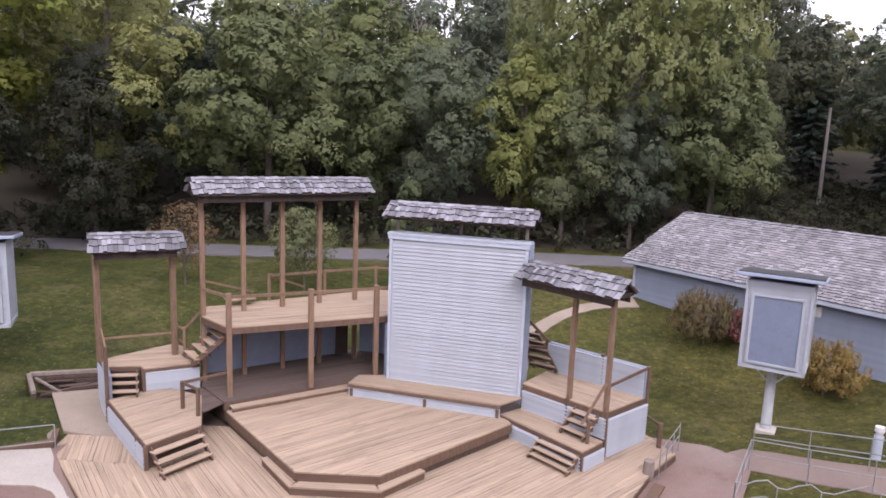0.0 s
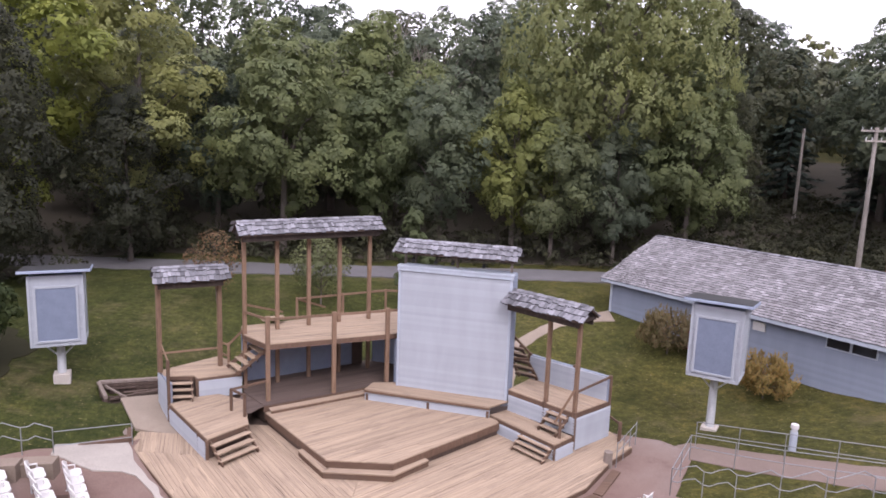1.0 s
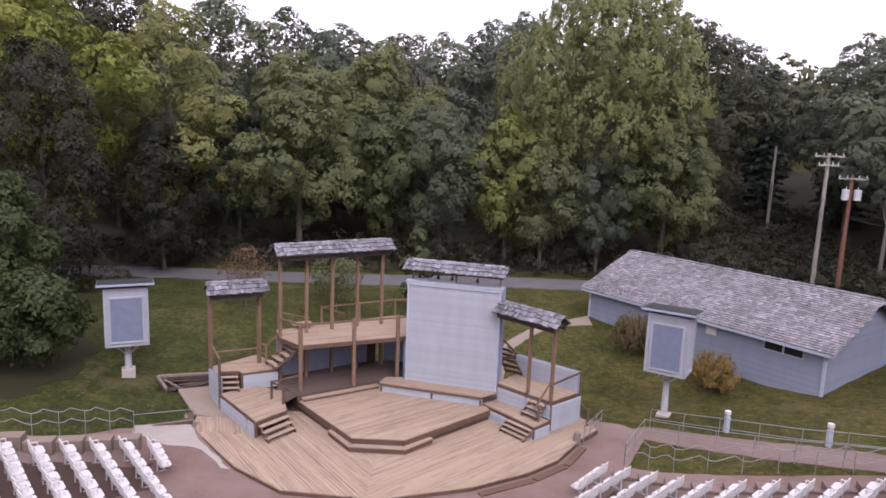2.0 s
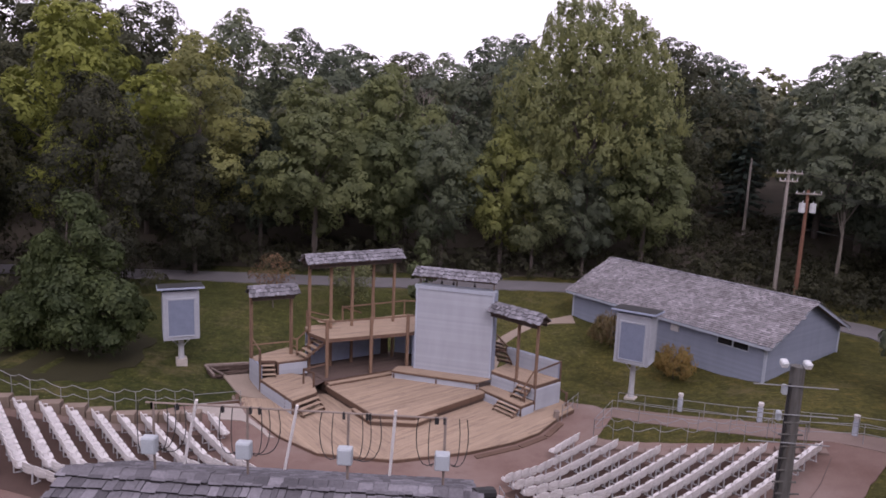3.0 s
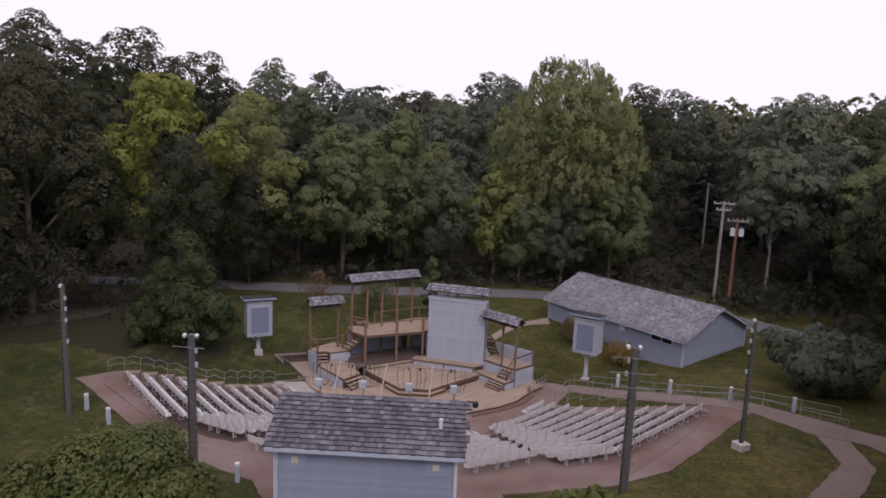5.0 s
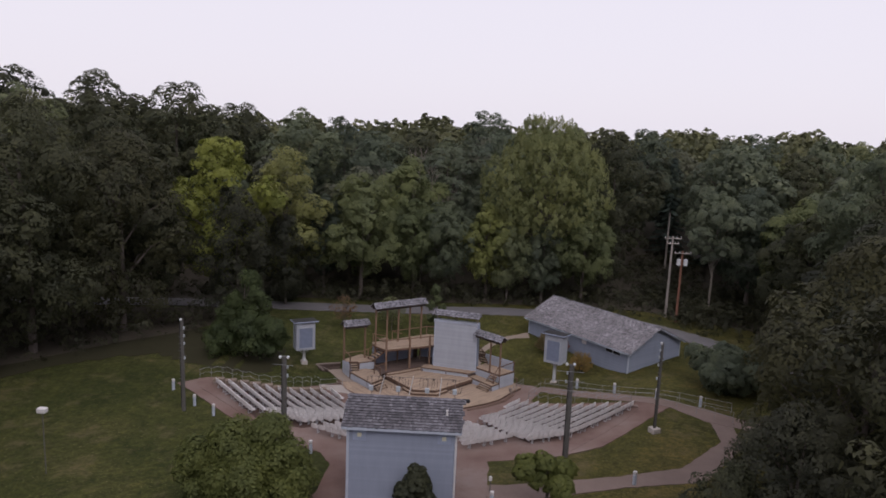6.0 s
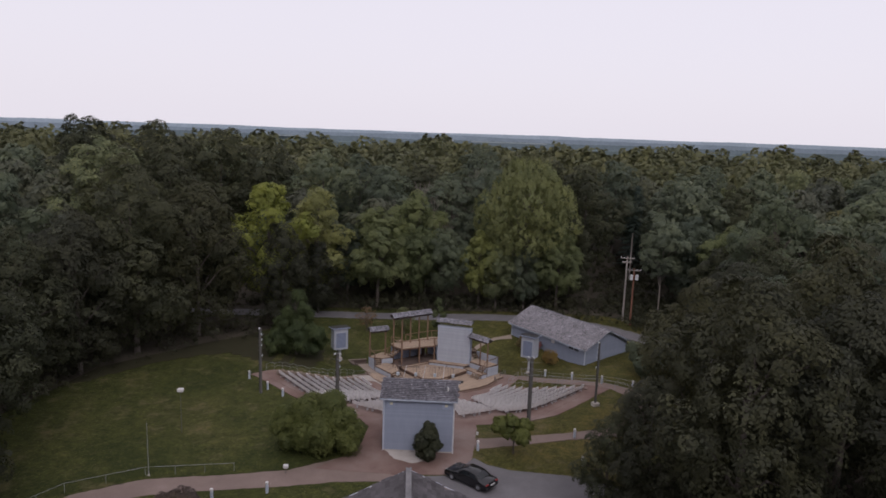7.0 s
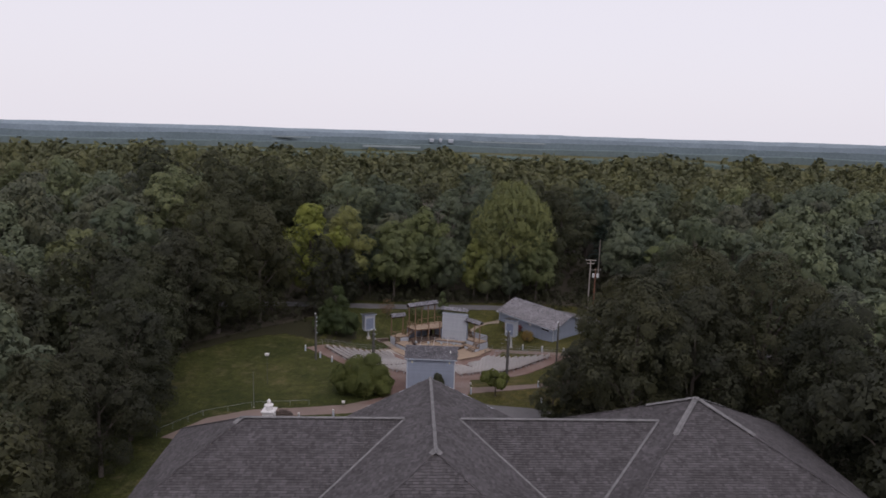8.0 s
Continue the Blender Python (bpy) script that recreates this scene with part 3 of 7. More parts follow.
tagged(part("landing_slab", drape([(-13.5, 20.0), (-12.3, 20.9), (-10.4, 19.0), (-10.2, 17.94), (-11.85, 17.9)], 0.09, 1.0), M_TAN, None), "tan worn concrete slab beside the side platform", "paving", kind="structure")
tagged(part("apron", drape([(-13.6, 15.9), (-12.6, 16.3), (-11.5, 16.95), (-11.15, 16.4), (-10.7, 15.75), (-9.4, 14.3), (-8.7, 13.55), (-9.0, 13.55), (-10.2, 14.75), (-10.9, 14.95), (-11.7, 14.75), (-12.4, 14.95), (-13.3, 15.2)], 0.10, 1.0, ragged=0.2), M_SLAB, None), "pale patched concrete slab beside the deck", "paving", kind="structure")
tagged(part("gravel_patch", drape([(-6.3, -7.9), (-3.2, -7.9), (-2.3, -9.6), (-3.6, -10.3), (-5.4, -9.5)], 0.085, 1.0, ragged=0.3), M_CONCRETE, None), "pale gravel strip along the booth wall", "gravel", kind="structure")

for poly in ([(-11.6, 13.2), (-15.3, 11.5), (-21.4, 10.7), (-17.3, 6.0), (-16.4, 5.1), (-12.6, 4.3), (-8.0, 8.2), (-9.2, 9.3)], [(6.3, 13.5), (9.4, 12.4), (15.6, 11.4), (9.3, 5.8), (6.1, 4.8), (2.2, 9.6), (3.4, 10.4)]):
    tagged(part("pavement_terrace", drape(poly, 0.058, 2.0, 0.05, 0.2), M_TERRACE, None), "stained concrete terrace under the bench rows, their shade painted in", "paving", kind="structure")
for line in ([(8.6, 1.9), (11.6, 5.2), (14.9, 9.0), (16.6, 11.4)], [(-23.2, 10.2), (-20.2, 7.6), (-17.0, 4.9), (-13.4, 2.6)]):
    tagged(part("trim", drape(band(smooth_line(line, 3), 0.04), 0.054, 2.0, 0.02, 0.03), M_JOINT, None), "dark expansion joint across the paving", "joint", kind="structure")
tagged(part("ground_soil", drape([(-50, 2), (-44, 6), (-40, 12.5), (-35, 17), (-31, 18.6), (-26.5, 16.2), (-22, 14.8), (-19, 16.2), (-18.2, 19.2), (-19, 23), (-23, 25.6), (-28, 29.5), (-50, 31)], 0.03, 2.0, 0.1, 0.8), M_SOIL, None), "bare soil with leaf litter under the small tree, shade painted in", "soil", kind="structure")


# ---- stage ----
BASE, STEP, THRUST, LOW, LEDGE, UPPER = 0.12, 0.37, 0.62, 0.85, 1.08, 3.15


def platform(name, label, poly, z, angle, drop, seed, pieces=None, low=None, finish=None):
    x, y = sum(p[0] for p in poly) / len(poly), sum(p[1] for p in poly) / len(poly)
    t = thing(name, label, "stage", (x, y, low if low is not None else z - drop))
    for i in range(len(poly)):
        bm = bmesh.new()
        beam(bm, (*poly[i], z - 0.042 - drop / 2), (*poly[(i + 1) % len(poly)], z - 0.042 - drop / 2), 0.04, drop)
        part("fascia", bm, M_FASCIA, t, "brown stained edge board", place=True)
    bm = bmesh.new()
    prism(bm, [(x + (px - x) * 0.985, y + (py - y) * 0.985) for px, py in poly], (low if low is not None else z - drop) + 0.01, z - 0.06)
    part("framing", bm, M_DARKWOOD, t, "dark framing under the boards", place=True)
    for i, (pp, a) in enumerate(pieces or [(poly, angle)]):
        planks(pp, a, z, t, seed=seed + i, finish=finish)
    return t


BASE_POLY = [(-13.4, 20.6), (-12.3, 17.9), (-10.85, 16.1), (-8.45, 13.5), (-6.2, 11.95), (-2.6, 11.7), (0.8, 12.95), (3.0, 14.3), (4.35, 15.55), (5.6, 17.6), (6.6, 18.8), (5.9, 20.4), (3.0, 22.6), (-8, 22.6)]
base = platform("stage_deck", "wide tan timber deck of worn boards round the stage", BASE_POLY, BASE, 45, 0.30, 1,
                [(clip(clip(clip(BASE_POLY, 1, 0, -8.6), 0, 1, 17.9), 0, -1, -16.36), 112), (clip(clip(BASE_POLY, 1, 0, -8.6), 0, 1, 16.35), 129), (clip(clip(clip(BASE_POLY, -1, 0, 8.6), 1, 0, -3.1), 0, 1, 19), 129), (clip(clip(BASE_POLY, -1, 0, 3.09), 0, 1, 20.5), 45)], -0.2)

THRUST_POLY = [(-7.35, 19.1), (-4.2, 15.5), (-2.0, 15.55), (1.63, 19.25), (1.28, 20.05), (-3.65, 21.7)]
platform("thrust_platform", "raised tan timber thrust platform with angled front", THRUST_POLY, THRUST, 41, 0.26, 11, low=BASE)

step_thing = thing("front_step", "low timber step round the thrust platform", "step", (-3.1, 15.3, BASE))
STEP_LINE = [(-5.45, 16.62), (-4.27, 15.18), (-1.93, 15.2), (-0.85, 16.4)]
for i in range(3):
    a, b = Vector((*STEP_LINE[i], 0)), Vector((*STEP_LINE[i + 1], 0))
    d = (b - a).normalized()
    inn = Vector((-d.y, d.x, 0)) * 0.34
    ext = d * 0.12
    p = [(a - ext * (i > 0) * 0).xy[:], (b).xy[:], (b + inn - d * (0.12 if i < 2 else 0)).xy[:], (a + inn + d * (0.12 if i > 0 else 0)).xy[:]]
    bm = bmesh.new()
    prism(bm, p, STEP - 0.05, STEP)
    part("tread", bm, deck_wood(round(math.degrees(math.atan2(d.y, d.x)))), step_thing, place=True)
    bm = bmesh.new()
    beam(bm, (a + inn * 0.15 + Vector((0, 0, STEP - 0.15))), (b + inn * 0.15 + Vector((0, 0, STEP - 0.15))), 0.04, 0.19)
    part("riser", bm, M_FASCIA, step_thing, place=True)

LOW_POLY = [(-7.4, 19.15), (-3.7, 21.75), (-2.5, 21.3), (-2.3, 24.6), (-4.2, 25.2), (-9.1, 21.8), (-8.6, 20.4)]
LOW_CORNER = [(-8.62, 20.3), (-8.45, 18.62), (-7.72, 18.4), (-7.42, 19.13)]
platform("lower_stage", "worn timber stage floor under the balcony, shade painted in", LOW_POLY, LOW, 36, 0.22, 21, [(LOW_POLY, 36), (LOW_CORNER, 36)], BASE, worn_shaded_deck)

# long low step between the thrust platform and the lower stage
long_step = thing("stage_step", "long low timber step up to the lower stage", "step", (-5.4, 20.3, THRUST))
sa, sb = Vector((-7.22, 19.16, 0)), Vector((-3.92, 21.48, 0))
sdir = (sb - sa).normalized()
sout = Vector((sdir.y, -sdir.x, 0))
bm = bmesh.new()
prism(bm, [(sa + sout * 0.30).xy[:], (sb + sout * 0.30).xy[:], (sb - sout * 0.03).xy[:], (sa - sout * 0.03).xy[:]], THRUST + 0.10, THRUST + 0.14)
part("tread", bm, deck_wood(35), long_step, "worn tan board", place=True)
bm = bmesh.new()
beam(bm, sa + sout * 0.27 + Vector((0, 0, THRUST + 0.052)), sb + sout * 0.27 + Vector((0, 0, THRUST + 0.052)), 0.04, 0.094)
part("riser", bm, M_FASCIA, long_step, place=True)

# ledge under the backdrop wall
ledge = thing("backdrop_ledge", "long timber ledge with clapboard face below the backdrop wall", "stage", (-1.0, 20.7, THRUST))
LA, LB = (-3.78, 20.82), (1.26, 19.6)
bm = bmesh.new()
prism(bm, [LA, LB, (2.05, 20.3), (-2.5, 21.75), (-3.55, 21.6)], LEDGE - 0.05, LEDGE)
part("top_board", bm, deck_wood(-14), ledge, "worn tan boards", place=True)
bm = bmesh.new()
beam(bm, (*LA, LEDGE - 0.095), (*LB, LEDGE - 0.095), 0.05, 0.09)
part("edge_board", bm, M_FASCIA, ledge, place=True)
ldir = (Vector(LB) - Vector(LA)).normalized()
lin = Vector((-ldir.y, ldir.x)) * 0.06
board_wall(ledge, Vector(LA) + lin, Vector(LB) + lin, THRUST, LEDGE - 0.06, 0.115)
for s in (0.02, 0.52, 0.985):
    c = Vector(LA).lerp(Vector(LB), s) + lin * 0.7
    bm = bmesh.new()
    box(bm, c.x, c.y, (THRUST + LEDGE - 0.2) / 2, 0.1, 0.1, LEDGE - THRUST - 0.2, pose(0, 0, 0, 0, 0, -14))
    part("post", bm, M_FASCIA, ledge, place=True)

# backdrop wall: a tall clapboard box
WA, WB = Vector((-2.57, 21.42)), Vector((1.95, 20.33))
wdir = (WB - WA).normalized()
wback = Vector((-wdir.y, wdir.x))
wall = thing("backdrop_wall", "tall blue-grey clapboard backdrop wall on the stage", "wall panel", (-0.3, 20.6, LEDGE - 0.2))
bm = bmesh.new()
prism(bm, [(WA + wback * 0.03)[:], (WB + wback * 0.03)[:], (WB + wback * 0.9)[:], (WA + wback * 0.9)[:]], LEDGE - 0.25, 6.1)
part("core", bm, M_SIDING, wall, place=True)
COURSE = 0.128
bm = bmesh.new()
siding(bm, (0, 0), ((WB - WA).length, 0), 0, COURSE, COURSE, 0.038)
board_me = bpy.data.meshes.new("board")
bm.to_mesh(board_me)
bm.free()
board_me.materials.append(M_BOARD)
inv = frame_of(wall).inverted()
k = 0
while LEDGE + k * COURSE < 6.05:
    shared("board", board_me, inv @ pose(WA.x + wback.x * 0.028, WA.y + wback.y * 0.028, LEDGE + k * COURSE, 0, 0, math.degrees(math.atan2(wdir.y, wdir.x))), wall)
    k += 1
board_wall(wall, WB + wback * 0.03 + wdir * 0.01, WB + wback * 0.9 + wdir * 0.01, LEDGE - 0.2, 6.08, COURSE, M_SIDING)
bm = bmesh.new()
for c, o in ((WA, 1), (WB, -1)):
    p = c + wdir * 0.05 * o - wback * 0.012
    box(bm, p.x, p.y, (LEDGE + 6.06) / 2, 0.09, 0.05, 6.06 - LEDGE, pose(0, 0, 0, 0, 0, -13.6))
part("corner_board", bm, M_TRIM, wall, place=True)
bm = bmesh.new()
beam(bm, (*(WA - wdir * 0.06 + wback * 0.1), 6.13), (*(WB + wdir * 0.06 + wback * 0.1), 6.13), 0.36, 0.07)
beam(bm, (*(WA - wdir * 0.04 - wback * 0.03), 6.03), (*(WB + wdir * 0.04 - wback * 0.03), 6.03), 0.05, 0.16)
part("cap", bm, M_TRIM, wall, "pale cap board along the top", place=True)


# brown timber with the shadow under the eaves painted into its colour
M_BEAM = wood("shadowed_beam", (0.045, 0.034, 0.03), 0)


def shake_canopy(parent, p, q, ridge_z, eave_z, half, seed, beam_drop=0.34, name="roof"):
    """A little gable roof of cedar shakes along the line p to q, under a thing."""
    p, q = Vector(p), Vector(q)
    d = (q - p).normalized()
    n = Vector((d.y, -d.x))
    sides = []
    for s in (1, -1):
        a, b = (p, q) if s == 1 else (q, p)
        ea, eb = a + n * half * s, b + n * half * s
        sides.append(((*ea, eave_z), (*eb, eave_z), (*a, ridge_z)))
    bm = bmesh.new()
    for ea, eb, ra in sides:
        rb = Vector(eb) + (Vector(ra) - Vector(ea))
        quad_slab(bm, [Vector(ea), Vector(eb), rb, Vector(ra)], 0.04)
    part("roof_deck", bm, M_DARKWOOD, parent, place=True)
    for i, (ea, eb, ra) in enumerate(sides):
        lay_shakes(parent, ea, eb, ra, 0.27, seed + i, 0.045)
    box_len = (q - p).length
    for k in range(int(box_len / 0.24)):
        c = p + d * (0.12 + k * 0.24)
        for s in (1, -1):
            t = along((0, 0, 0), (d.x, d.y, 0)) @ pose(0, 0, 0, s * 28, 0, 0)
            bm = bmesh.new()
            box(bm, c.x - n.x * 0.06 * s * -1, c.y - n.y * 0.06 * s * -1, ridge_z + 0.015 + 0.012 * (k % 2), 0.235, 0.15, 0.02, t)
            part("ridge_shake", bm, M_SHAKE, parent, place=True)
    bm = bmesh.new()
    for s in (1, -1):
        o = n * (half * 0.72) * s
        beam(bm, (*(p + d * 0.12 + o), eave_z - beam_drop * 0.3), (*(q - d * 0.12 + o), eave_z - beam_drop * 0.3), 0.045, beam_drop)
    for c in (p + d * 0.1, q - d * 0.1):
        beam(bm, (*(c - n * half * 0.9), eave_z - 0.02), (*(c + n * half * 0.9), eave_z - 0.02), 0.05, 0.12)
        quad_slab(bm, [Vector((*(c - n * half * 0.9), eave_z)), Vector((*(c + n * half * 0.9), eave_z)), Vector((*(c + n * half * 0.1), ridge_z - 0.06)), Vector((*(c - n * half * 0.1), ridge_z - 0.06))], 0.03)
    part("roof_beam", bm, M_BEAM, parent, "brown beams under the shakes, eave shadow painted dark", place=True)


# canopy over the backdrop wall
wcan = thing("backdrop_canopy", "small cedar-shake canopy above the backdrop wall", "canopy", (-0.3, 21.3, 6.16))
cback = wback * 0.42
for s in (0.03, 0.5, 0.97):
    c = WA.lerp(WB, s) + cback
    bm = bmesh.new()
    box(bm, c.x, c.y, 6.44, 0.1, 0.1, 0.56)
    part("post", bm, M_OLDWOOD, wcan, place=True)
shake_canopy(wcan, WA - wdir * 0.12 + cback, WB + wdir * 0.12 + cback, 7.13, 6.7, 0.6, 31, 0.12)
for s in (0.12, 0.32, 0.47, 0.74):
    c = WA.lerp(WB, s) + cback * 0.4
    lamp = thing("stage_lamp", "small black stage lamp under the canopy", "lamp", (c.x, c.y, 6.36), group="stage lamps under the canopy")
    bm = bmesh.new()
    tube(bm, (0, -0.1, 0.0), (0, 0.12, 0.06), 0.075, 0.06, 10)
    part("housing", bm, M_BLACK, lamp)
    bm = bmesh.new()
    beam(bm, (0, 0.02, 0.03), (0, 0.02, 0.27), 0.03, 0.03)
    part("yoke", bm, M_BLACK, lamp)

# balcony: upper deck, posts, roof
UP_POLY = [(-8.75, 20.8), (-7.42, 19.65), (-2.75, 21.95), (-2.3, 22.3), (-2.3, 25.8), (-3.6, 25.8), (-9.2, 21.9)]
balcony = platform("balcony", "two-storey timber balcony with bare deck and slim posts", UP_POLY, UPPER, 27, 0.2, 41)
ROW = [Vector((-8.7, 20.85)).lerp(Vector((-4.15, 24.0)), i / 4) for i in range(5)]
ROW_BULGE = [0.0, 0.2, 0.26, 0.2, 0.0]
rn = Vector((3.15, -4.55)).normalized()
for i, c in enumerate(ROW):
    c = c - rn * ROW_BULGE[i] * 0.5
    bm = bmesh.new()
    box(bm, c.x, c.y, (BASE + 7.2) / 2, 0.15, 0.15, 7.2 - BASE, pose(0, 0, 0, 0, 0, 34.7), 0.012)
    part("post", bm, M_POST, balcony, place=True)
FRONT = [(-7.40, 19.66, BASE - 0.1), (-5.05, 20.80, LOW), (-3.02, 21.80, LOW)]
for x, y, z in FRONT:
    bm = bmesh.new()
    box(bm, x, y, (z + UPPER + 1.1) / 2, 0.17, 0.17, UPPER + 1.1 - z, pose(0, 0, 0, 0, 0, 27), 0.014)
    part("post", bm, M_POST, balcony, place=True)
RAIL = [(-8.72, 20.83, UPPER + 0.92), (-7.40, 19.66, UPPER + 0.98), (-5.05, 20.80, UPPER + 0.98), (-3.02, 21.80, UPPER + 0.98), (-2.4, 22.1, UPPER + 0.98)]
for a, b in zip(RAIL, RAIL[1:]):
    bm = bmesh.new()
    beam(bm, a, b, 0.045, 0.10)
    part("handrail", bm, M_POST, balcony, place=True)
BACKRAIL = [(-9.1, 21.95), (-7.2, 23.3), (-5.4, 24.5), (-3.6, 25.7), (-2.3, 25.75)]
for x, y in BACKRAIL:
    bm = bmesh.new()
    box(bm, x, y, UPPER + 0.45, 0.1, 0.1, 1.1, None, 0.01)
    part("rail_post", bm, M_POST, balcony, place=True)
for a, b in zip(BACKRAIL[1:], BACKRAIL[2:]):
    bm = bmesh.new()
    beam(bm, (*a, UPPER + 0.93), (*b, UPPER + 0.93), 0.045, 0.09)
    part("handrail", bm, M_POST, balcony, place=True)
for p, q in (((-9.1, 21.95, UPPER + 0.93), (-8.0, 23.9, UPPER + 0.15)), ((-7.2, 23.3, UPPER + 0.93), (-6.3, 24.9, UPPER + 0.2))):
    bm = bmesh.new()
    beam(bm, p, q, 0.045, 0.09)
    part("stair_rail", bm, M_POST, balcony, place=True)
bm = bmesh.new()
box(bm, -8.05, 22.55, UPPER + 0.22, 1.0, 0.55, 0.05, pose(0, 0, 0, 0, 0, 34))
box(bm, -8.05, 22.65, UPPER + 0.08, 0.06, 0.4, 0.2, pose(0, 0, 0, 0, 0, 34))
part("bench_step", bm, deck_wood(27), balcony, place=True)
shake_canopy(balcony, ROW[0] + (ROW[0] - ROW[4]).normalized() * 0.3, ROW[4] + (ROW[4] - ROW[0]).normalized() * 0.35, 7.72, 7.24, 0.62, 51)
# back wall below the balcony
bm = bmesh.new()
for a, b in (((-9.05, 21.5), (-4.9, 24.45)), ((-4.1, 24.95), (-2.35, 24.5))):
    a, b = Vector(a), Vector(b)
    d = (b - a).normalized()
    n = Vector((-d.y, d.x)) * 0.1
    prism(bm, [a[:], b[:], (b + n)[:], (a + n)[:]], LOW, UPPER - 0.26)
part("back_wall", bm, M_BLUE, balcony, "blue-grey painted wall below the deck", place=True)
bm = bmesh.new()
prism(bm, [(-2.75, 22.1), (-2.62, 22.1), (-2.62, 24.5), (-2.75, 24.5)], LOW, UPPER - 0.26)
part("side_wall", bm, M_BLUE, balcony, place=True)
bm = bmesh.new()
box(bm, -4.72, 24.5, (LOW + 2.75) / 2, 0.5, 0.05, 2.75 - LOW, pose(0, 0, 0, 0, 0, 34))
part("doorway_leaf", bm, M_DARKWOOD, balcony, "dark door standing ajar", place=True)


def stair(name, label, top, bottom, width, n, across, stringer=True, solid=None):
    """Open timber steps from the top landing's edge to the foot; across: the angle along a tread."""
    top, bottom = Vector(top), Vector(bottom)
    t = thing(name, label, "steps", bottom[:])
    ax = Vector((math.cos(radians(across)), math.sin(radians(across)), 0))
    run = Vector((bottom.x - top.x, bottom.y - top.y, 0)) / n
    for i in range(1, n):
        c = top.lerp(bottom, i / n) - run * 0.12
        bm = bmesh.new()
        box(bm, c.x, c.y, c.z - 0.02, width, run.length * 1.04, 0.045, pose(0, 0, 0, 0, 0, across), 0.006)
        part("tread", bm, deck_wood(round(across)), t, place=True)
        bm = bmesh.new()
        box(bm, c.x - run.x * 0.48, c.y - run.y * 0.48, c.z - 0.115, width * 0.96, 0.03, 0.14, pose(0, 0, 0, 0, 0, across))
        part("riser", bm, M_DARKWOOD, t, place=True)
    for s in (-1, 1):
        bm = bmesh.new()
        o = ax * (width / 2 - 0.05) * s - Vector((0, 0, 0.16))
        beam(bm, top + o, top.lerp(bottom, 1 - 0.45 / n) + o + Vector((0, 0, 0.1)), 0.045, 0.15)
        part("stringer", bm, M_FASCIA, t, place=True)
    return t


def clad(parent, a, b, z0, z1, name="clapboards"):
    board_wall(parent, a, b, z0, z1, 0.115)


def corner_posts(parent, pts, z0, z1, w=0.11):
    for x, y in pts:
        bm = bmesh.new()
        box(bm, x, y, (z0 + z1) / 2, w, w, z1 - z0, pose(0, 0, 0, 0, 0, 40), 0.008)
        part("corner_post", bm, M_FASCIA, parent, place=True)


# side platforms, stage right
LL = 0.86
LL_POLY = [(-10.95, 18.85), (-8.4, 16.05), (-7.45, 17.45), (-8.3, 19.6), (-9.9, 20.2)]
side_low = platform("side_platform", "low timber side platform with clapboard flank", LL_POLY, LL, 52, 0.16, 61, low=BASE)
clad(side_low, (-10.93, 18.78), (-8.42, 16.02), BASE, LL - 0.16)
corner_posts(side_low, [(-8.42, 16.05), (-8.95, 16.65), (-10.93, 18.82)], BASE, LL - 0.05)
stair("side_steps", "three open timber steps down from the side platform", (-7.93, 16.75, LL), (-7.2, 16.1, BASE), 1.55, 4, 56)
LD = 1.62
LD_POLY = [(-12.0, 20.3), (-11.55, 19.75), (-10.45, 19.95), (-10.2, 19.7), (-8.75, 20.55), (-9.3, 21.6), (-10.4, 22.4)]
side_high = platform("side_landing", "small tan timber landing at the stage side", LD_POLY, LD, 20, 0.14, 65, low=BASE)
clad(side_high, (-10.25, 19.66), (-8.72, 20.5), LL - 0.1, LD - 0.14)
clad(side_high, (-12.02, 20.25), (-11.0, 18.85), BASE, LD - 0.02, "flank_boards")
bm = bmesh.new()
prism(bm, [(-12.0, 20.3), (-11.02, 18.95), (-10.9, 19.0), (-11.85, 20.4)], BASE, LD - 0.03)
part("flank_wall", bm, M_SIDING, side_high, place=True)
corner_posts(side_high, [(-11.0, 18.88)], BASE, LD + 0.95)
corner_posts(side_high, [(-10.22, 19.68), (-12.0, 20.3)], BASE, LD - 0.02)
bm = bmesh.new()
beam(bm, (-11.9, 20.25, LD + 1.15), (-11.0, 18.9, LD + 0.9), 0.045, 0.09)
part("handrail", bm, M_POST, side_high, place=True)
stair("landing_steps", "short timber steps between the side platforms", (-10.95, 19.75, LD), (-10.55, 18.95, LL), 0.95, 4, 14)
small = thing("side_canopy", "small cedar-shake canopy on two slim posts", "canopy", (-11.1, 21.2, LD))
SP = [Vector((-11.88, 20.1)), Vector((-9.86, 21.2))]
for c in SP:
    bm = bmesh.new()
    box(bm, c.x, c.y, (LD + 5.3) / 2, 0.16, 0.16, 5.3 - LD, pose(0, 0, 0, 0, 0, 50), 0.012)
    part("post", bm, M_POST, small, place=True)
bm = bmesh.new()
beam(bm, (*SP[0], LD + 0.78), (*SP[1], LD + 0.78), 0.04, 0.07)
part("handrail", bm, M_POST, small, place=True)
sd = (SP[1] - SP[0]).normalized()
shake_canopy(small, SP[0] - sd * 0.14, SP[1] + sd * 0.24, 5.86, 5.36, 0.55, 71)
stair("balcony_steps", "steep timber steps up to the balcony", (-7.98, 20.78, 2.86), (-9.27, 20.55, LD), 1.1, 5, -50)
for p in ((-9.5, 21.2), (-9.95, 21.55)):
    t = thing("newel_post", "short brown timber newel at the steps", "post", (*p, LD))
    bm = bmesh.new()
    box(bm, 0, 0, 0.5, 0.1, 0.1, 1.0, None, 0.01)
    part("post", bm, M_POST, t)
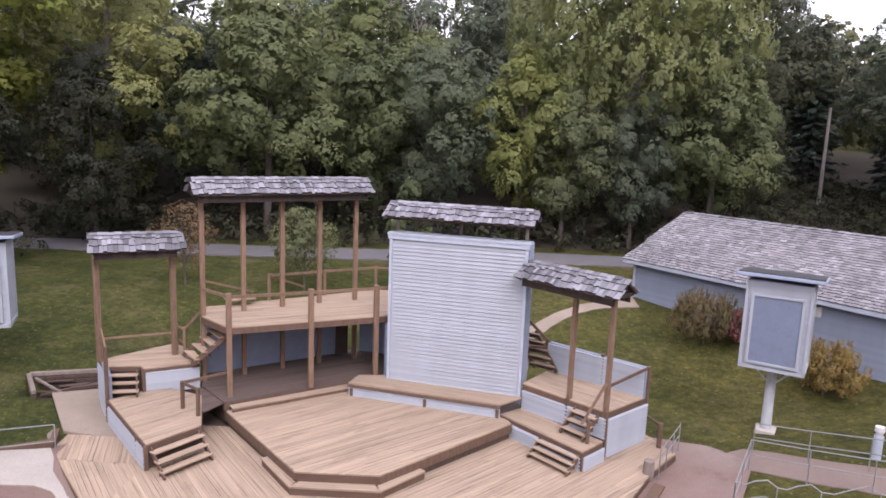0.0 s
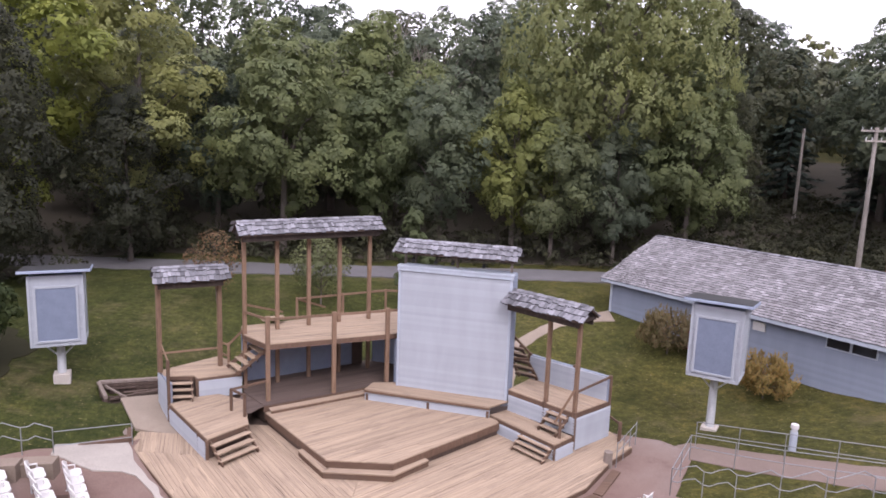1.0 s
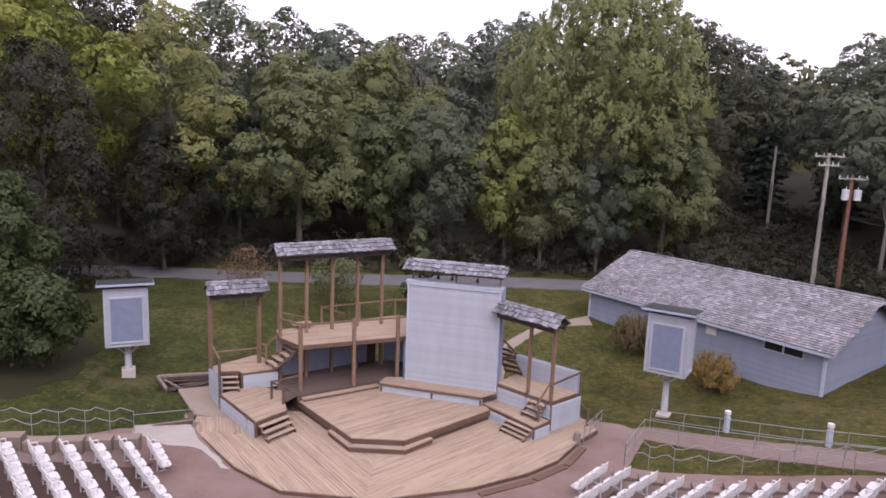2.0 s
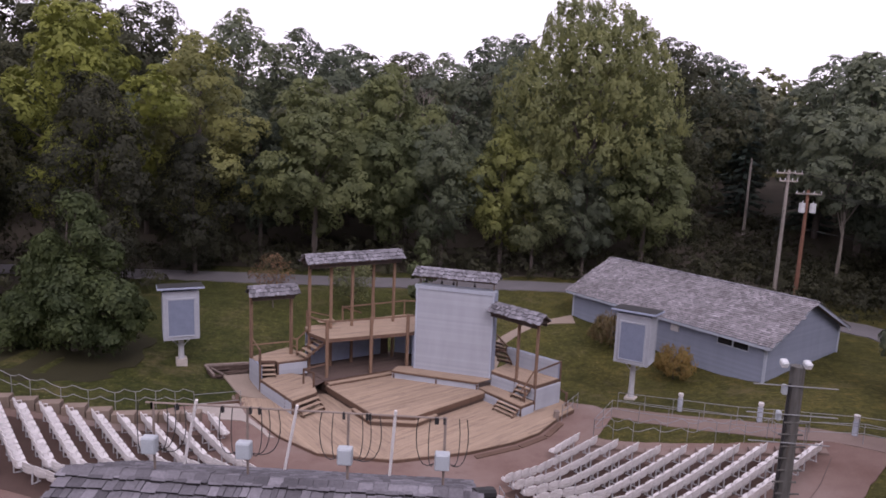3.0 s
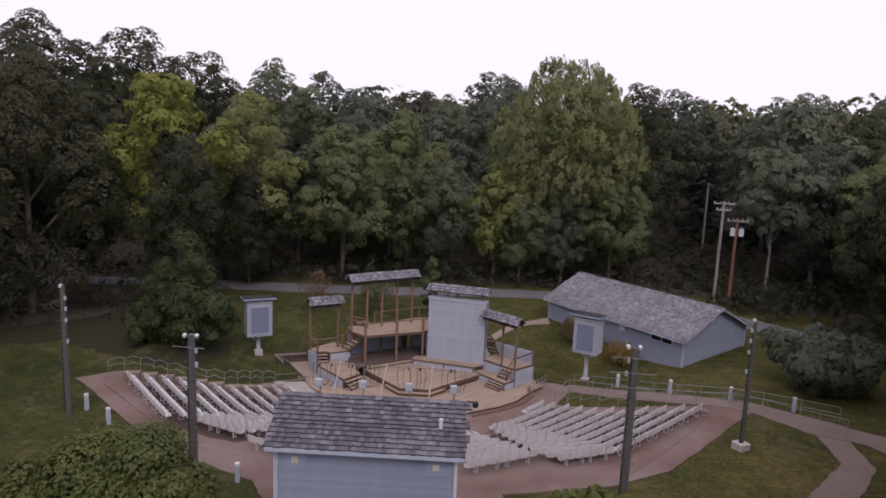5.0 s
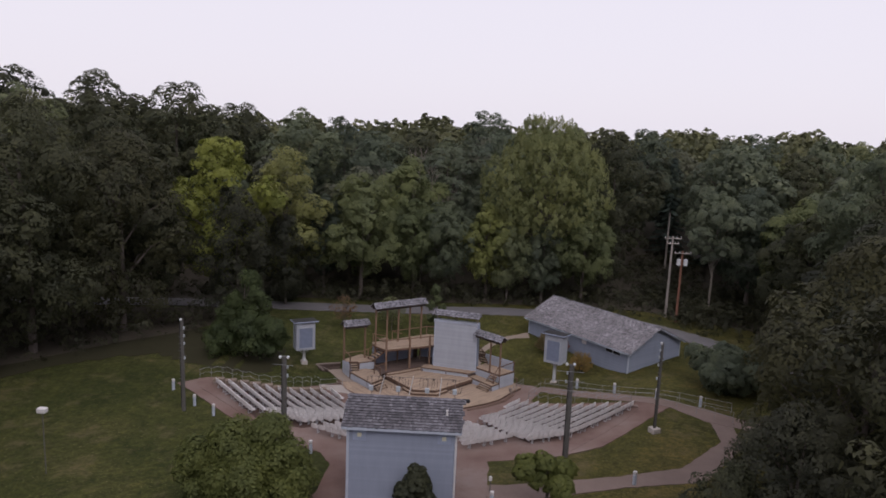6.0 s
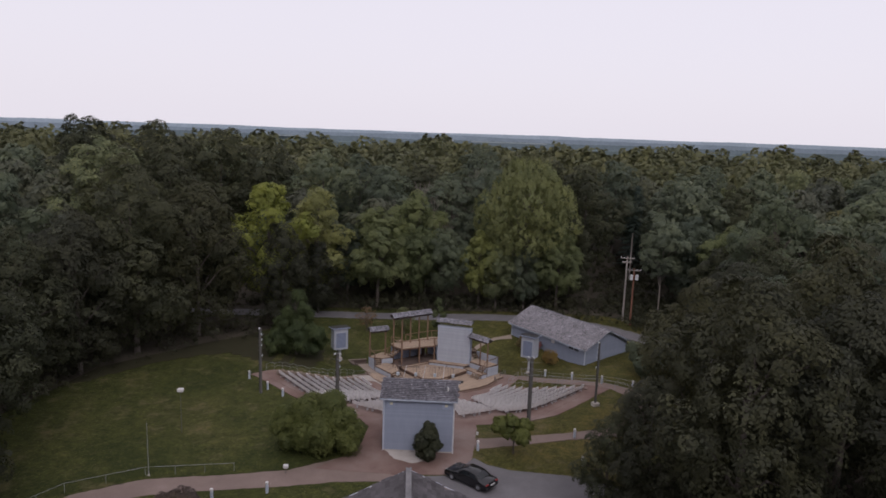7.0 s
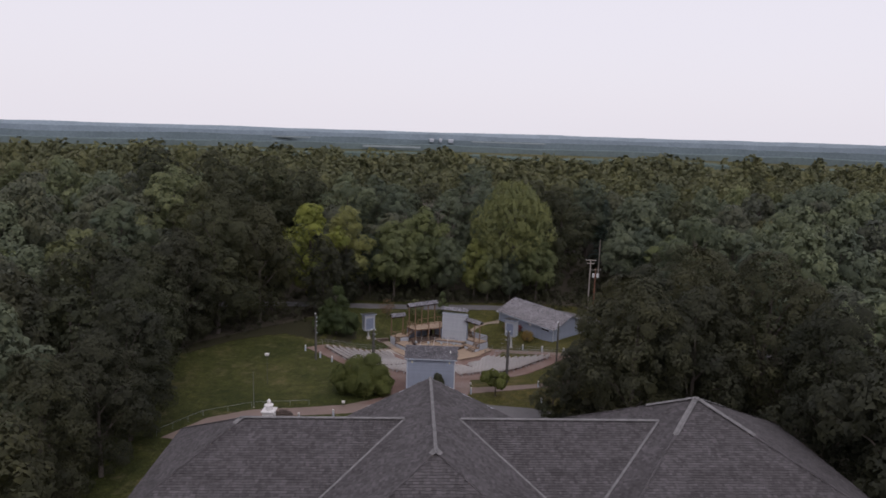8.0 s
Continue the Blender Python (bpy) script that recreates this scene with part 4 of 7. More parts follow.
rail_t = thing("stair_handrail", "sloping brown timber handrails beside the steps", "handrail", (-9.5, 21.2, LD))
bm = bmesh.new()
beam(bm, (-9.5, 21.2, LD + 0.92), (-8.8, 20.9, UPPER + 0.12), 0.04, 0.09)
part("rail", bm, M_POST, rail_t, place=True)
for h in (0.9, 0.42):
    bm = bmesh.new()
    beam(bm, (-9.95, 21.55, LD + h), (-9.5, 21.2, LD + h), 0.04, 0.08)
    part("rail", bm, M_POST, rail_t, place=True)
# weathered timber edging between the slab and the lawn
edging = thing("timber_edging", "weathered dark timber edging beside the concrete slab", "edging", (-12.8, 18.8, 0.0))
for i, (a, b, z) in enumerate((((-13.75, 19.9), (-12.75, 18.6), 0.20), ((-12.78, 18.64), (-11.98, 17.5), 0.17), ((-11.95, 17.75), (-11.62, 17.0), 0.32), ((-13.6, 15.75), (-11.6, 17.0), 0.36))):
    bm = bmesh.new()
    beam(bm, (*a, z - 0.12), (*b, z - 0.14), 0.17, 0.3)
    part("sleeper", bm, M_OLDWOOD if i < 2 else M_FASCIA, edging, place=True)
# small guard rail at the lower stage corner
guard = thing("guard_rail", "low brown timber guard rail at the stage corner", "railing", (-7.9, 18.6, LL))
GP = [(-8.45, 18.52), (-7.78, 18.05), (-7.42, 19.62)]
for p in GP[:2]:
    bm = bmesh.new()
    box(bm, *p, LL + 0.4, 0.1, 0.1, 0.95, None, 0.01)
    part("post", bm, M_FASCIA, guard, place=True)
for a, b in ((GP[0], GP[1]), (GP[0], GP[2])):
    bm = bmesh.new()
    beam(bm, (*a, LL + 0.82), (*b, LL + 0.82), 0.04, 0.09)
    part("rail", bm, M_FASCIA, guard, place=True)

# side platforms, stage left: porch
PL, PH = 0.70, 1.53
PL_POLY = [(1.3, 19.75), (3.53, 17.4), (4.25, 18.15), (2.0, 20.35)]
porch_low = platform("porch_step_platform", "narrow timber platform before the porch", PL_POLY, PL, -44, 0.16, 81, low=BASE)
clad(porch_low, (1.32, 19.68), (3.5, 17.38), BASE, PL - 0.16)
clad(porch_low, (3.56, 17.36), (4.28, 18.1), BASE, PL - 0.16)
corner_posts(porch_low, [(3.52, 17.4)], BASE, PL - 0.04)
stair("porch_front_steps", "open timber steps below the porch", (2.95, 17.95, PL), (2.5, 17.45, BASE), 1.5, 4, -46)
PH_POLY = [(2.0, 20.4), (4.33, 18.35), (5.84, 19.75), (3.3, 22.2)]
porch = platform("porch", "raised timber porch platform with clapboard sides", PH_POLY, PH, -43, 0.2, 85, low=BASE)
clad(porch, (2.02, 20.33), (4.33, 18.30), PL, PH - 0.2)
clad(porch, (4.38, 18.33), (5.88, 19.72), BASE, PH - 0.2)
corner_posts(porch, [(4.33, 18.35), (3.3, 19.25)], BASE, PH + 0.02)
corner_posts(porch, [(5.84, 19.75)], BASE, PH + 1.0)
board_wall(porch, (2.95, 21.9), (5.72, 19.7), PH, PH + 0.95, 0.115)
bm = bmesh.new()
prism(bm, [(2.98, 21.93), (5.75, 19.66), (5.84, 19.76), (3.06, 22.04)], BASE, PH + 0.97)
part("parapet", bm, M_SIDING, porch, place=True)
corner_posts(porch, [(4.6, 20.65), (2.95, 21.95)], PH, PH + 1.05, 0.12)
bm = bmesh.new()
beam(bm, (4.32, 18.42, PH + 0.75), (5.84, 19.75, PH + 0.95), 0.04, 0.09)
part("handrail", bm, M_FASCIA, porch, place=True)
bm = bmesh.new()
beam(bm, (4.25, 18.3, PH + 0.9), (3.55, 18.0, PL + 0.55), 0.04, 0.08)
part("stair_rail", bm, M_POST, porch, place=True)
bm = bmesh.new()
beam(bm, (3.75, 17.95, PL), (3.75, 17.95, PL + 0.75), 0.09, 0.09)
part("stair_post", bm, M_FASCIA, porch, place=True)
stair("porch_steps", "short timber steps up to the porch", (3.85, 18.75, PH), (3.25, 18.2, PL), 0.9, 4, -45)
PP = [Vector((3.36, 19.28)), Vector((4.32, 18.42))]
for c in PP:
    bm = bmesh.new()
    box(bm, c.x, c.y, (BASE + 5.05) / 2, 0.14, 0.14, 5.05 - BASE, pose(0, 0, 0, 0, 0, 45), 0.012)
    part("post", bm, M_POST, porch, place=True)
shake_canopy(porch, (2.0, 20.45), (4.55, 18.05), 5.58, 5.12, 0.6, 91)
stair("back_steps", "timber steps behind the backdrop wall", (2.2, 22.6, 2.9), (2.95, 21.6, PH), 0.9, 6, -30)
rail_b = thing("back_handrail", "brown timber handrail of the back steps", "handrail", (3.0, 21.9, PH))
for a, b in (((2.95, 21.95, PH), (2.95, 21.95, PH + 1.05)), ((2.95, 21.95, PH + 1.0), (2.15, 22.2, PH + 1.75)), ((2.95, 21.95, PH + 0.75), (2.2, 21.9, PH + 0.8))):
    bm = bmesh.new()
    beam(bm, a, b, 0.07, 0.09)
    part("rail", bm, M_FASCIA, rail_b, place=True)
tread_box = thing("ramp_post", "brown timber stub post at the deck ramp", "post", (6.25, 18.9, BASE))
bm = bmesh.new()
box(bm, 6.2, 19.2, BASE + 0.35, 0.12, 0.12, 0.9, None, 0.01)
part("post", bm, M_FASCIA, tread_box, place=True)
bm = bmesh.new()
beam(bm, (6.2, 19.2, BASE + 0.7), (5.9, 19.85, BASE + 0.75), 0.04, 0.09)
part("rail", bm, M_FASCIA, tread_box, place=True)
stump = thing("deck_stub", "rounded grey timber stub at the deck edge", "post", (5.45, 17.5, 0))
bm = bmesh.new()
tube(bm, (5.45, 17.5, -0.15), (5.45, 17.5, 0.5), 0.17, 0.15, 12)
part("stub", bm, M_OLDWOOD, stump, place=True)

# step boards along the deck's edge
edge = thing("deck_edge_step", "weathered timber step along the deck front", "step", (3.5, 14.6, -0.1))
for a, b in (((1.0, 12.85), (3.1, 14.15)), ((3.15, 14.2), (4.5, 15.45)), ((4.55, 15.5), (5.5, 17.2))):
    bm = bmesh.new()
    d = (Vector(b) - Vector(a)).normalized()
    n = Vector((d.y, -d.x)) * 0.2
    beam(bm, (*(Vector(a) + n), -0.03), (*(Vector(b) + n), -0.03), 0.3, 0.06)
    part("tread", bm, M_FASCIA, edge, place=True)

# sunken pit beside the landing
pit = thing("timber_pit", "open timber-lined pit with loose old boards", "pit", (-13.9, 21.3, 0.1))
bm = bmesh.new()
prism(bm, [(-14.9, 21.15), (-13.85, 19.8), (-12.15, 20.75), (-12.75, 22.0)], -0.05, 0.05)
part("floor", bm, M_DARKWOOD, pit, place=True)
for k in range(4):
    for a, b in (((-15.0, 21.15), (-12.6, 22.15)), ((-15.0, 21.1), (-13.95, 19.75))):
        bm = bmesh.new()
        beam(bm, (*a, 0.18 + 0.155 * k + 0.005 * (b[1] > 21)), (*b, 0.14 + 0.15 * k), 0.19 - 0.015 * k, 0.135, 0.012)
        part("curb_timber", bm, M_OLDWOOD if k == 3 else M_DARKWOOD, pit, place=True)
rng = random.Random(4)
for i in range(10):
    x, y, a = rng.uniform(-14.2, -12.9), rng.uniform(20.7, 21.6), rng.uniform(5, 45)
    bm = bmesh.new()
    box(bm, x, y, 0.12 + 0.035 * i, rng.uniform(0.7, 1.5), 0.13, 0.035, pose(0, 0, 0, rng.uniform(-8, 8), rng.uniform(-6, 6), a))
    part("loose_board", bm, M_DARKWOOD, pit, place=True)
bm = bmesh.new()
beam(bm, (-14.5, 20.7, 0.7), (-13.3, 20.5, 0.2), 0.07, 0.07)
part("leaning_pole", bm, M_OLDWOOD, pit, "pale leaning pole", place=True)


# ---- sign cabinets on pillars ----
def sign_cabinet(loc, turn, zb, ht, label, thick_foot):
    """A clapboarded cabinet with a framed blank panel, on one steel pillar."""
    z0 = rise(loc[0], loc[1])
    t = thing("sign_cabinet", label, "sign cabinet", (loc[0], loc[1], z0), turn, "sign cabinets beside the stage")
    b, w, d = zb - z0, 1.9, 1.5
    bm = bmesh.new()
    box(bm, 0, 0, b + ht / 2, w - 0.06, d - 0.06, ht)
    part("body", bm, M_SIDING, t)
    for a, c in (((-w / 2 + 0.03, -d / 2 + 0.03), (w / 2 - 0.03, -d / 2 + 0.03)), ((w / 2 - 0.03, -d / 2 + 0.03), (w / 2 - 0.03, d / 2 - 0.03)), ((w / 2 - 0.03, d / 2 - 0.03), (-w / 2 + 0.03, d / 2 - 0.03)), ((-w / 2 + 0.03, d / 2 - 0.03), (-w / 2 + 0.03, -d / 2 + 0.03))):
        k = 0
        while k * 0.115 < ht - 0.02:
            bm = bmesh.new()
            siding(bm, a, c, b + k * 0.115, min(b + (k + 1) * 0.115, b + ht), 0.116, 0.02)
            part("board", bm, M_BOARD, t)
            k += 1
    for x in (-1, 1):
        for y in (-1, 1):
            bm = bmesh.new()
            box(bm, x * (w / 2 - 0.02), y * (d / 2 - 0.02), b + ht / 2, 0.09, 0.09, ht, None, 0.006)
            part("corner_board", bm, M_BOARD, t)
    bm = bmesh.new()
    for y in (-1, 1):
        box(bm, 0, y * (d / 2), b + 0.06, w + 0.03, 0.05, 0.12)
    for x in (-1, 1):
        box(bm, x * w / 2, 0, b + 0.06, 0.05, d - 0.06, 0.12)
    part("bottom_trim", bm, M_BOARD, t)
    f = -d / 2 - 0.03
    mid, tall = b + ht * 0.46, ht * 0.8
    for x in (-1, 1):
        part("panel_frame", bm_box(x * 0.73, f, mid, 0.09, 0.08, tall, None, 0.008), M_BOARD, t, "pale painted frame")
    for z in (mid - tall / 2 + 0.045, mid + tall / 2 - 0.045):
        part("panel_frame", bm_box(0, f, z, 1.37, 0.08, 0.09, None, 0.008), M_BOARD, t, "pale painted frame")
    part("panel", bm_box(0, f + 0.012, mid, 1.37, 0.03, tall - 0.18), M_PANEL, t, "plain slate-blue panel")
    tilt = pose(0, 0, 0, -5, 0, 0)
    bm = bmesh.new()
    box(bm, 0, -0.05, b + ht + 0.13, w + 0.62, d + 0.5, 0.11, tilt, 0.012)
    part("roof_trim", bm, M_BLUE, t, "pale roof edge")
    bm = bmesh.new()
    box(bm, 0, -0.05, b + ht + 0.2, w + 0.54, d + 0.42, 0.03, tilt)
    part("roof", bm, M_BLACK, t, "dark roofing felt")
    bm = bmesh.new()
    tube(bm, (0, 0, 0.02), (0, 0, b), 0.17, 0.15, 16)
    part("pillar", bm, M_GREYPAINT, t, "grey painted steel pillar", smooth=False)
    bm = bmesh.new()
    box(bm, 0, 0, thick_foot / 2 - 0.05, 0.62, 0.62, thick_foot + 0.1, None, 0.02)
    part("footing", bm, M_CONCRETE, t, "pale concrete footing")
    for x, y in ((-1, 0), (1, 0), (0, -1), (0, 1)):
        bm = bmesh.new()
        tube(bm, (x * 0.14, y * 0.14, b - 0.55), (x * 0.68, y * 0.55, b - 0.02), 0.035, None, 8)
        part("brace", bm, M_GREYPAINT, t)
    return t


sign_cabinet((10.25, 21.1), -30, 2.32, 2.9, "blue-grey clapboard sign cabinet on a grey pillar, blank panel", 0.12)
sign_cabinet((-16.2, 20.6), 27, 2.56, 2.85, "blue-grey clapboard sign cabinet on a short pillar and concrete block", 0.36)


# ---- dressing building behind the stage ----
ROOF_SET = [me.copy() for me in SHAKE_SET]
for _me in ROOF_SET:
    _me.materials[0] = M_ROOFPIECE
def long_building():
    e1, e2, e3 = Vector((8.07, 33.93)), Vector((17.92, 21.06)), Vector((25.59, 26.93))
    e4 = e1 + (e3 - e2)
    u, v = (e2 - e1).normalized(), (e3 - e2).normalized()
    lu, lv = (e2 - e1).length, (e3 - e2).length
    EZ, RZ, G = 3.5, 5.74, 1.0
    t = thing("dressing_building", "long low blue-grey clapboard building with a cedar-shake gable roof", "building", (*((e1 + e3) / 2), G))
    o = 0.45
    c = [e1 + u * o + v * o, e2 - u * o + v * o, e3 - u * o - v * o, e4 + u * o - v * o]
    bm = bmesh.new()
    prism(bm, [p[:] for p in c], G - 0.6, EZ + 0.05)
    for a, b in ((c[1], c[2]), (c[3], c[0])):
        mid = (a + b) / 2
        n = Vector((-(b - a).y, (b - a).x)).normalized() * 0.12
        lo = [bm.verts.new((*p, EZ)) for p in (a, b)] + [bm.verts.new((*mid, RZ - 0.2))]
        hi = [bm.verts.new((*(p + n), EZ)) for p in (a, b)] + [bm.verts.new((*(mid + n), RZ - 0.2))]
        bm.faces.new(lo)
        bm.faces.new(hi[::-1])
    part("wall", bm, M_SIDING, t, place=True)
    board_wall(t, c[0], c[1], G - 0.45, EZ - 0.02, 0.15, M_SIDING)
    half = (lv - 2 * o) / 2
    rise_at = (RZ - EZ) / (lv / 2)
    top = lambda s: EZ - 0.05 + rise_at * (half + o - abs(s - half))
    board_wall(t, c[1], c[2], G - 0.45, RZ - 0.1, 0.15, M_SIDING, top)
    for p in c[:3]:
        bm = bmesh.new()
        box(bm, *p, (G - 0.45 + EZ) / 2, 0.14, 0.14, EZ - G + 0.45, pose(0, 0, 0, 0, 0, 37.4))
        part("corner_board", bm, M_TRIM, t, place=True)
    bm = bmesh.new()
    mid_a, mid_b = (e1 + e4) / 2, (e2 + e3) / 2
    quad_slab(bm, [Vector((*e1, EZ)), Vector((*e2, EZ)), Vector((*mid_b, RZ)), Vector((*mid_a, RZ))], 0.09)
    quad_slab(bm, [Vector((*e3, EZ)), Vector((*e4, EZ)), Vector((*mid_a, RZ)), Vector((*mid_b, RZ))], 0.09)
    part("roof_deck", bm, M_OLDWOOD, t, place=True)
    bm = bmesh.new()
    beam(bm, (*(e1 - v * 0.02), EZ - 0.08), (*(e2 - v * 0.02), EZ - 0.08), 0.04, 0.17)
    part("fascia", bm, M_TRIM, t, "pale eave board", place=True)
    for a, b in ((e2, mid_b), (e3, mid_b)):
        bm = bmesh.new()
        za, zb = EZ - 0.1, RZ - 0.1
        beam(bm, (*(a + u * 0.02), za), (*(b + u * 0.02), zb), 0.04, 0.17)
        part("rake_board", bm, M_TRIM, t, place=True)
    bm = bmesh.new()
    shake_sheet(bm, (*e1, EZ), (*e2, EZ), (*mid_a, RZ), inside=lambda x, y: y > 0.8, course=0.2, wide=(0.12, 0.34), seed=7)
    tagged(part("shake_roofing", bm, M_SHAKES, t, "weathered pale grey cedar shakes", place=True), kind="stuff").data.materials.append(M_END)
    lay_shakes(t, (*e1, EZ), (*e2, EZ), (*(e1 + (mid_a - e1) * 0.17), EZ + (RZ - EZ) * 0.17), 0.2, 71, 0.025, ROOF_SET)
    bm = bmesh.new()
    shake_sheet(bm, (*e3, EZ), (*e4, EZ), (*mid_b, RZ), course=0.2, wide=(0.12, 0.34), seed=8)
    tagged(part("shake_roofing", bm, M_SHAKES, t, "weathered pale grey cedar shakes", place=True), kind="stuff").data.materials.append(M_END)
    for k in range(int(lu / 0.3)):
        p = mid_a + u * (0.15 + k * 0.3)
        for s in (1, -1):
            q = p + v * 0.07 * s
            part("ridge_shake", bm_box(q.x, q.y, RZ + 0.02 + 0.012 * (k % 2), 0.29, 0.16, 0.022, pose(0, 0, 0, 0, 0, math.degrees(math.atan2(u.y, u.x))) @ pose(0, 0, 0, -s * 24, 0, 0)), M_SHAKE, t, place=True)
    for s0, s1 in ((1.55, 0.6), (2.6, 0.6)):
        a = c[1] - u * s0 - v * 0.035
        ang = pose(0, 0, 0, 0, 0, math.degrees(math.atan2(u.y, u.x)))
        w = part("window", bm_box(a.x, a.y, 3.05, 0.95, 0.06, 0.5, ang), M_DARKGLASS, t, "dark louvred opening", place=True)
        for z in (2.8, 3.3):
            part("frame", bm_box(a.x, a.y, z, 1.05, 0.09, 0.05, ang), M_TRIM, w, place=True)
        for x in (-0.5, 0.5):
            part("frame", bm_box(a.x + u.x * x, a.y + u.y * x, 3.05, 0.05, 0.09, 0.55, ang), M_TRIM, w, place=True)
    a = c[1] - u * 6.2 - v * 0.06
    part("vent", bm_box(a.x, a.y, 2.95, 0.6, 0.12, 0.42, pose(0, 0, 0, 0, 0, -52.6)), M_WHITE, t, "white wall vent", place=True)


long_building()


# ---- control booth ----
def booth():
    x0, x1, yf, yb, EZ, RZ, G = -6.98, 0.43, -8.15, -3.25, 7.3, 8.42, 1.7
    ym = (yf + yb) / 2
    t = thing("control_booth", "tall blue-grey clapboard booth with a cedar-shake roof", "building", ((x0 + x1) / 2, ym, G))
    a, b, c, d = x0 + 0.32, x1 - 0.32, yf + 0.38, yb - 0.38
    bm = bmesh.new()
    prism(bm, [(a, c), (b, c), (b, d), (a, d)], G, EZ)
    for x, s in ((a, 1), (b, -1)):
        lo = [bm.verts.new((x, y, z)) for y, z in ((c, EZ), (d, EZ), (ym, RZ - 0.15))]
        hi = [bm.verts.new((x + s * 0.1, y, z)) for y, z in ((c, EZ), (d, EZ), (ym, RZ - 0.15))]
        bm.faces.new(lo)
        bm.faces.new(hi[::-1])
    part("wall", bm, M_SIDING, t, place=True)
    board_wall(t, (a, c), (b, c), G + 0.15, EZ, 0.15, M_SIDING)
    slope = (RZ - EZ) / ((yb - yf) / 2)
    half = (d - c) / 2
    board_wall(t, (b, c), (b, d), G + 0.15, RZ - 0.1, 0.15, M_SIDING, lambda s: EZ + 0.12 + slope * (half - abs(s - half)))
    board_wall(t, (b, d), (a, d), G + 0.15, EZ, 0.15, M_SIDING)
    for x, y in ((a, c), (b, c), (b, d), (a, d)):
        part("corner_board", bm_box(x, y, (G + EZ) / 2, 0.16, 0.16, EZ - G), M_TRIM, t, place=True)
    part("downpipe", bm_box(b + 0.02, c - 0.12, (G + EZ) / 2, 0.09, 0.09, EZ - G - 0.2), M_WHITE, t, "white downpipe", place=True)
    bm = bmesh.new()
    quad_slab(bm, [Vector((x0, yf, EZ)), Vector((x1, yf, EZ)), Vector((x1, ym, RZ)), Vector((x0, ym, RZ))], 0.09)
    quad_slab(bm, [Vector((x1, yb, EZ)), Vector((x0, yb, EZ)), Vector((x0, ym, RZ)), Vector((x1, ym, RZ))], 0.09)
    part("roof_deck", bm, M_DARKWOOD, t, place=True)
    part("fascia", bm_box((x0 + x1) / 2, yf - 0.025, EZ - 0.08, x1 - x0, 0.05, 0.18), M_TRIM, t, "pale eave board", place=True)
    for x in (x0 - 0.02, x1 + 0.02):
        for y in (yf, yb):
            bm = bmesh.new()
            beam(bm, (x, y, EZ - 0.1), (x, ym, RZ - 0.1), 0.04, 0.16)
            part("rake_board", bm, M_TRIM, t, place=True)
    # shakes towards the camera's way back, the upper courses as pieces of their own
    m, w, h = slope_frame((x0, yf, EZ), (x1, yf, EZ), (x0, ym, RZ))
    split = h * 0.5
    bm = bmesh.new()
    shake_sheet(bm, (x0, yf - 0.04, EZ - 0.02), (x1, yf - 0.04, EZ - 0.02), (x0, ym, RZ), inside=lambda x, y: y < split, course=0.235, wide=(0.1, 0.24), seed=17, thick=0.066, rag=0.018)
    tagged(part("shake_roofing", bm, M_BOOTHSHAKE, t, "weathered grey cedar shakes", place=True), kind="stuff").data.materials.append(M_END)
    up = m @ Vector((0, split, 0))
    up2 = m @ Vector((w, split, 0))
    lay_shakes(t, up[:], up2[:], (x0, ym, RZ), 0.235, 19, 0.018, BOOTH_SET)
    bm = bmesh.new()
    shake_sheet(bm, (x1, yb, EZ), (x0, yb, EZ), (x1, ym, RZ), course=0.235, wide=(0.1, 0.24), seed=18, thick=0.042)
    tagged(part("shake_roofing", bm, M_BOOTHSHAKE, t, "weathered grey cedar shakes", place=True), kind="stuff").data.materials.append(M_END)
    for k in range(int((x1 - x0) / 0.27)):
        for s in (1, -1):
            x = x0 + 0.13 + k * 0.27
            part("ridge_shake", bm_box(x, ym + 0.08 * s, RZ + 0.03 + 0.008 * (k % 2), 0.262, 0.2, 0.024, pose(0, 0, 0, -s * 24, 0, 0)), M_BOOTHPIECE, t, place=True)
    for x in (x0 + 1.05, x1 - 1.05):
        f = part("vent_frame", bm_box(x, c - 0.03, EZ - 0.62, 0.86, 0.06, 0.76, None, 0.01), M_BLUE, t, "blue-grey framed hatch", place=True)
        part("vent_cover", bm_box(x, c - 0.075, EZ - 0.62, 0.26, 0.04, 0.26, None, 0.01), M_YELLOW, f, "pale yellow lamp cover", place=True)
    bm = bmesh.new()
    tube(bm, (x1 - 0.95, yf + 1.15, EZ + 0.45), (x1 - 0.95, yf + 1.15, EZ + 0.95), 0.075, None, 14)
    part("vent_pipe", bm, M_WHITE, t, "white vent pipe", place=True)
    part("pipe_boot", bm_box(x1 - 0.95, yf + 1.1, EZ + 0.51, 0.34, 0.4, 0.05, pose(0, 0, 0, 24, 0, 0)), M_BLACK, t, place=True)
    part("kerb", bm_box((a + b) / 2, c - 0.04, G + 0.1, b - a + 0.1, 0.1, 0.3), M_CONCRETE, t, place=True)
    # light rig on the ridge
    rig = thing("light_rig", "steel pipe rig with junction boxes and cables on the booth roof", "rigging", ((x0 + x1) / 2, ym + 0.3, RZ))
    zr, yr = RZ + 1.14, ym + 0.55
    bm = bmesh.new()
    tube(bm, (-5.72, yr, zr), (-0.05, yr, zr), 0.02, None, 8)
    part("pipe", bm, M_OLDWOOD, rig, place=True)
    rng = random.Random(3)
    for i, x in enumerate((-5.61, -3.82, -1.92, -0.11)):
        bm = bmesh.new()
        tube(bm, (x + 0.03, yr, RZ - 0.2), (x + 0.03, yr, zr), 0.025, None, 8)
        part("upright", bm, M_OLDWOOD, rig, place=True)
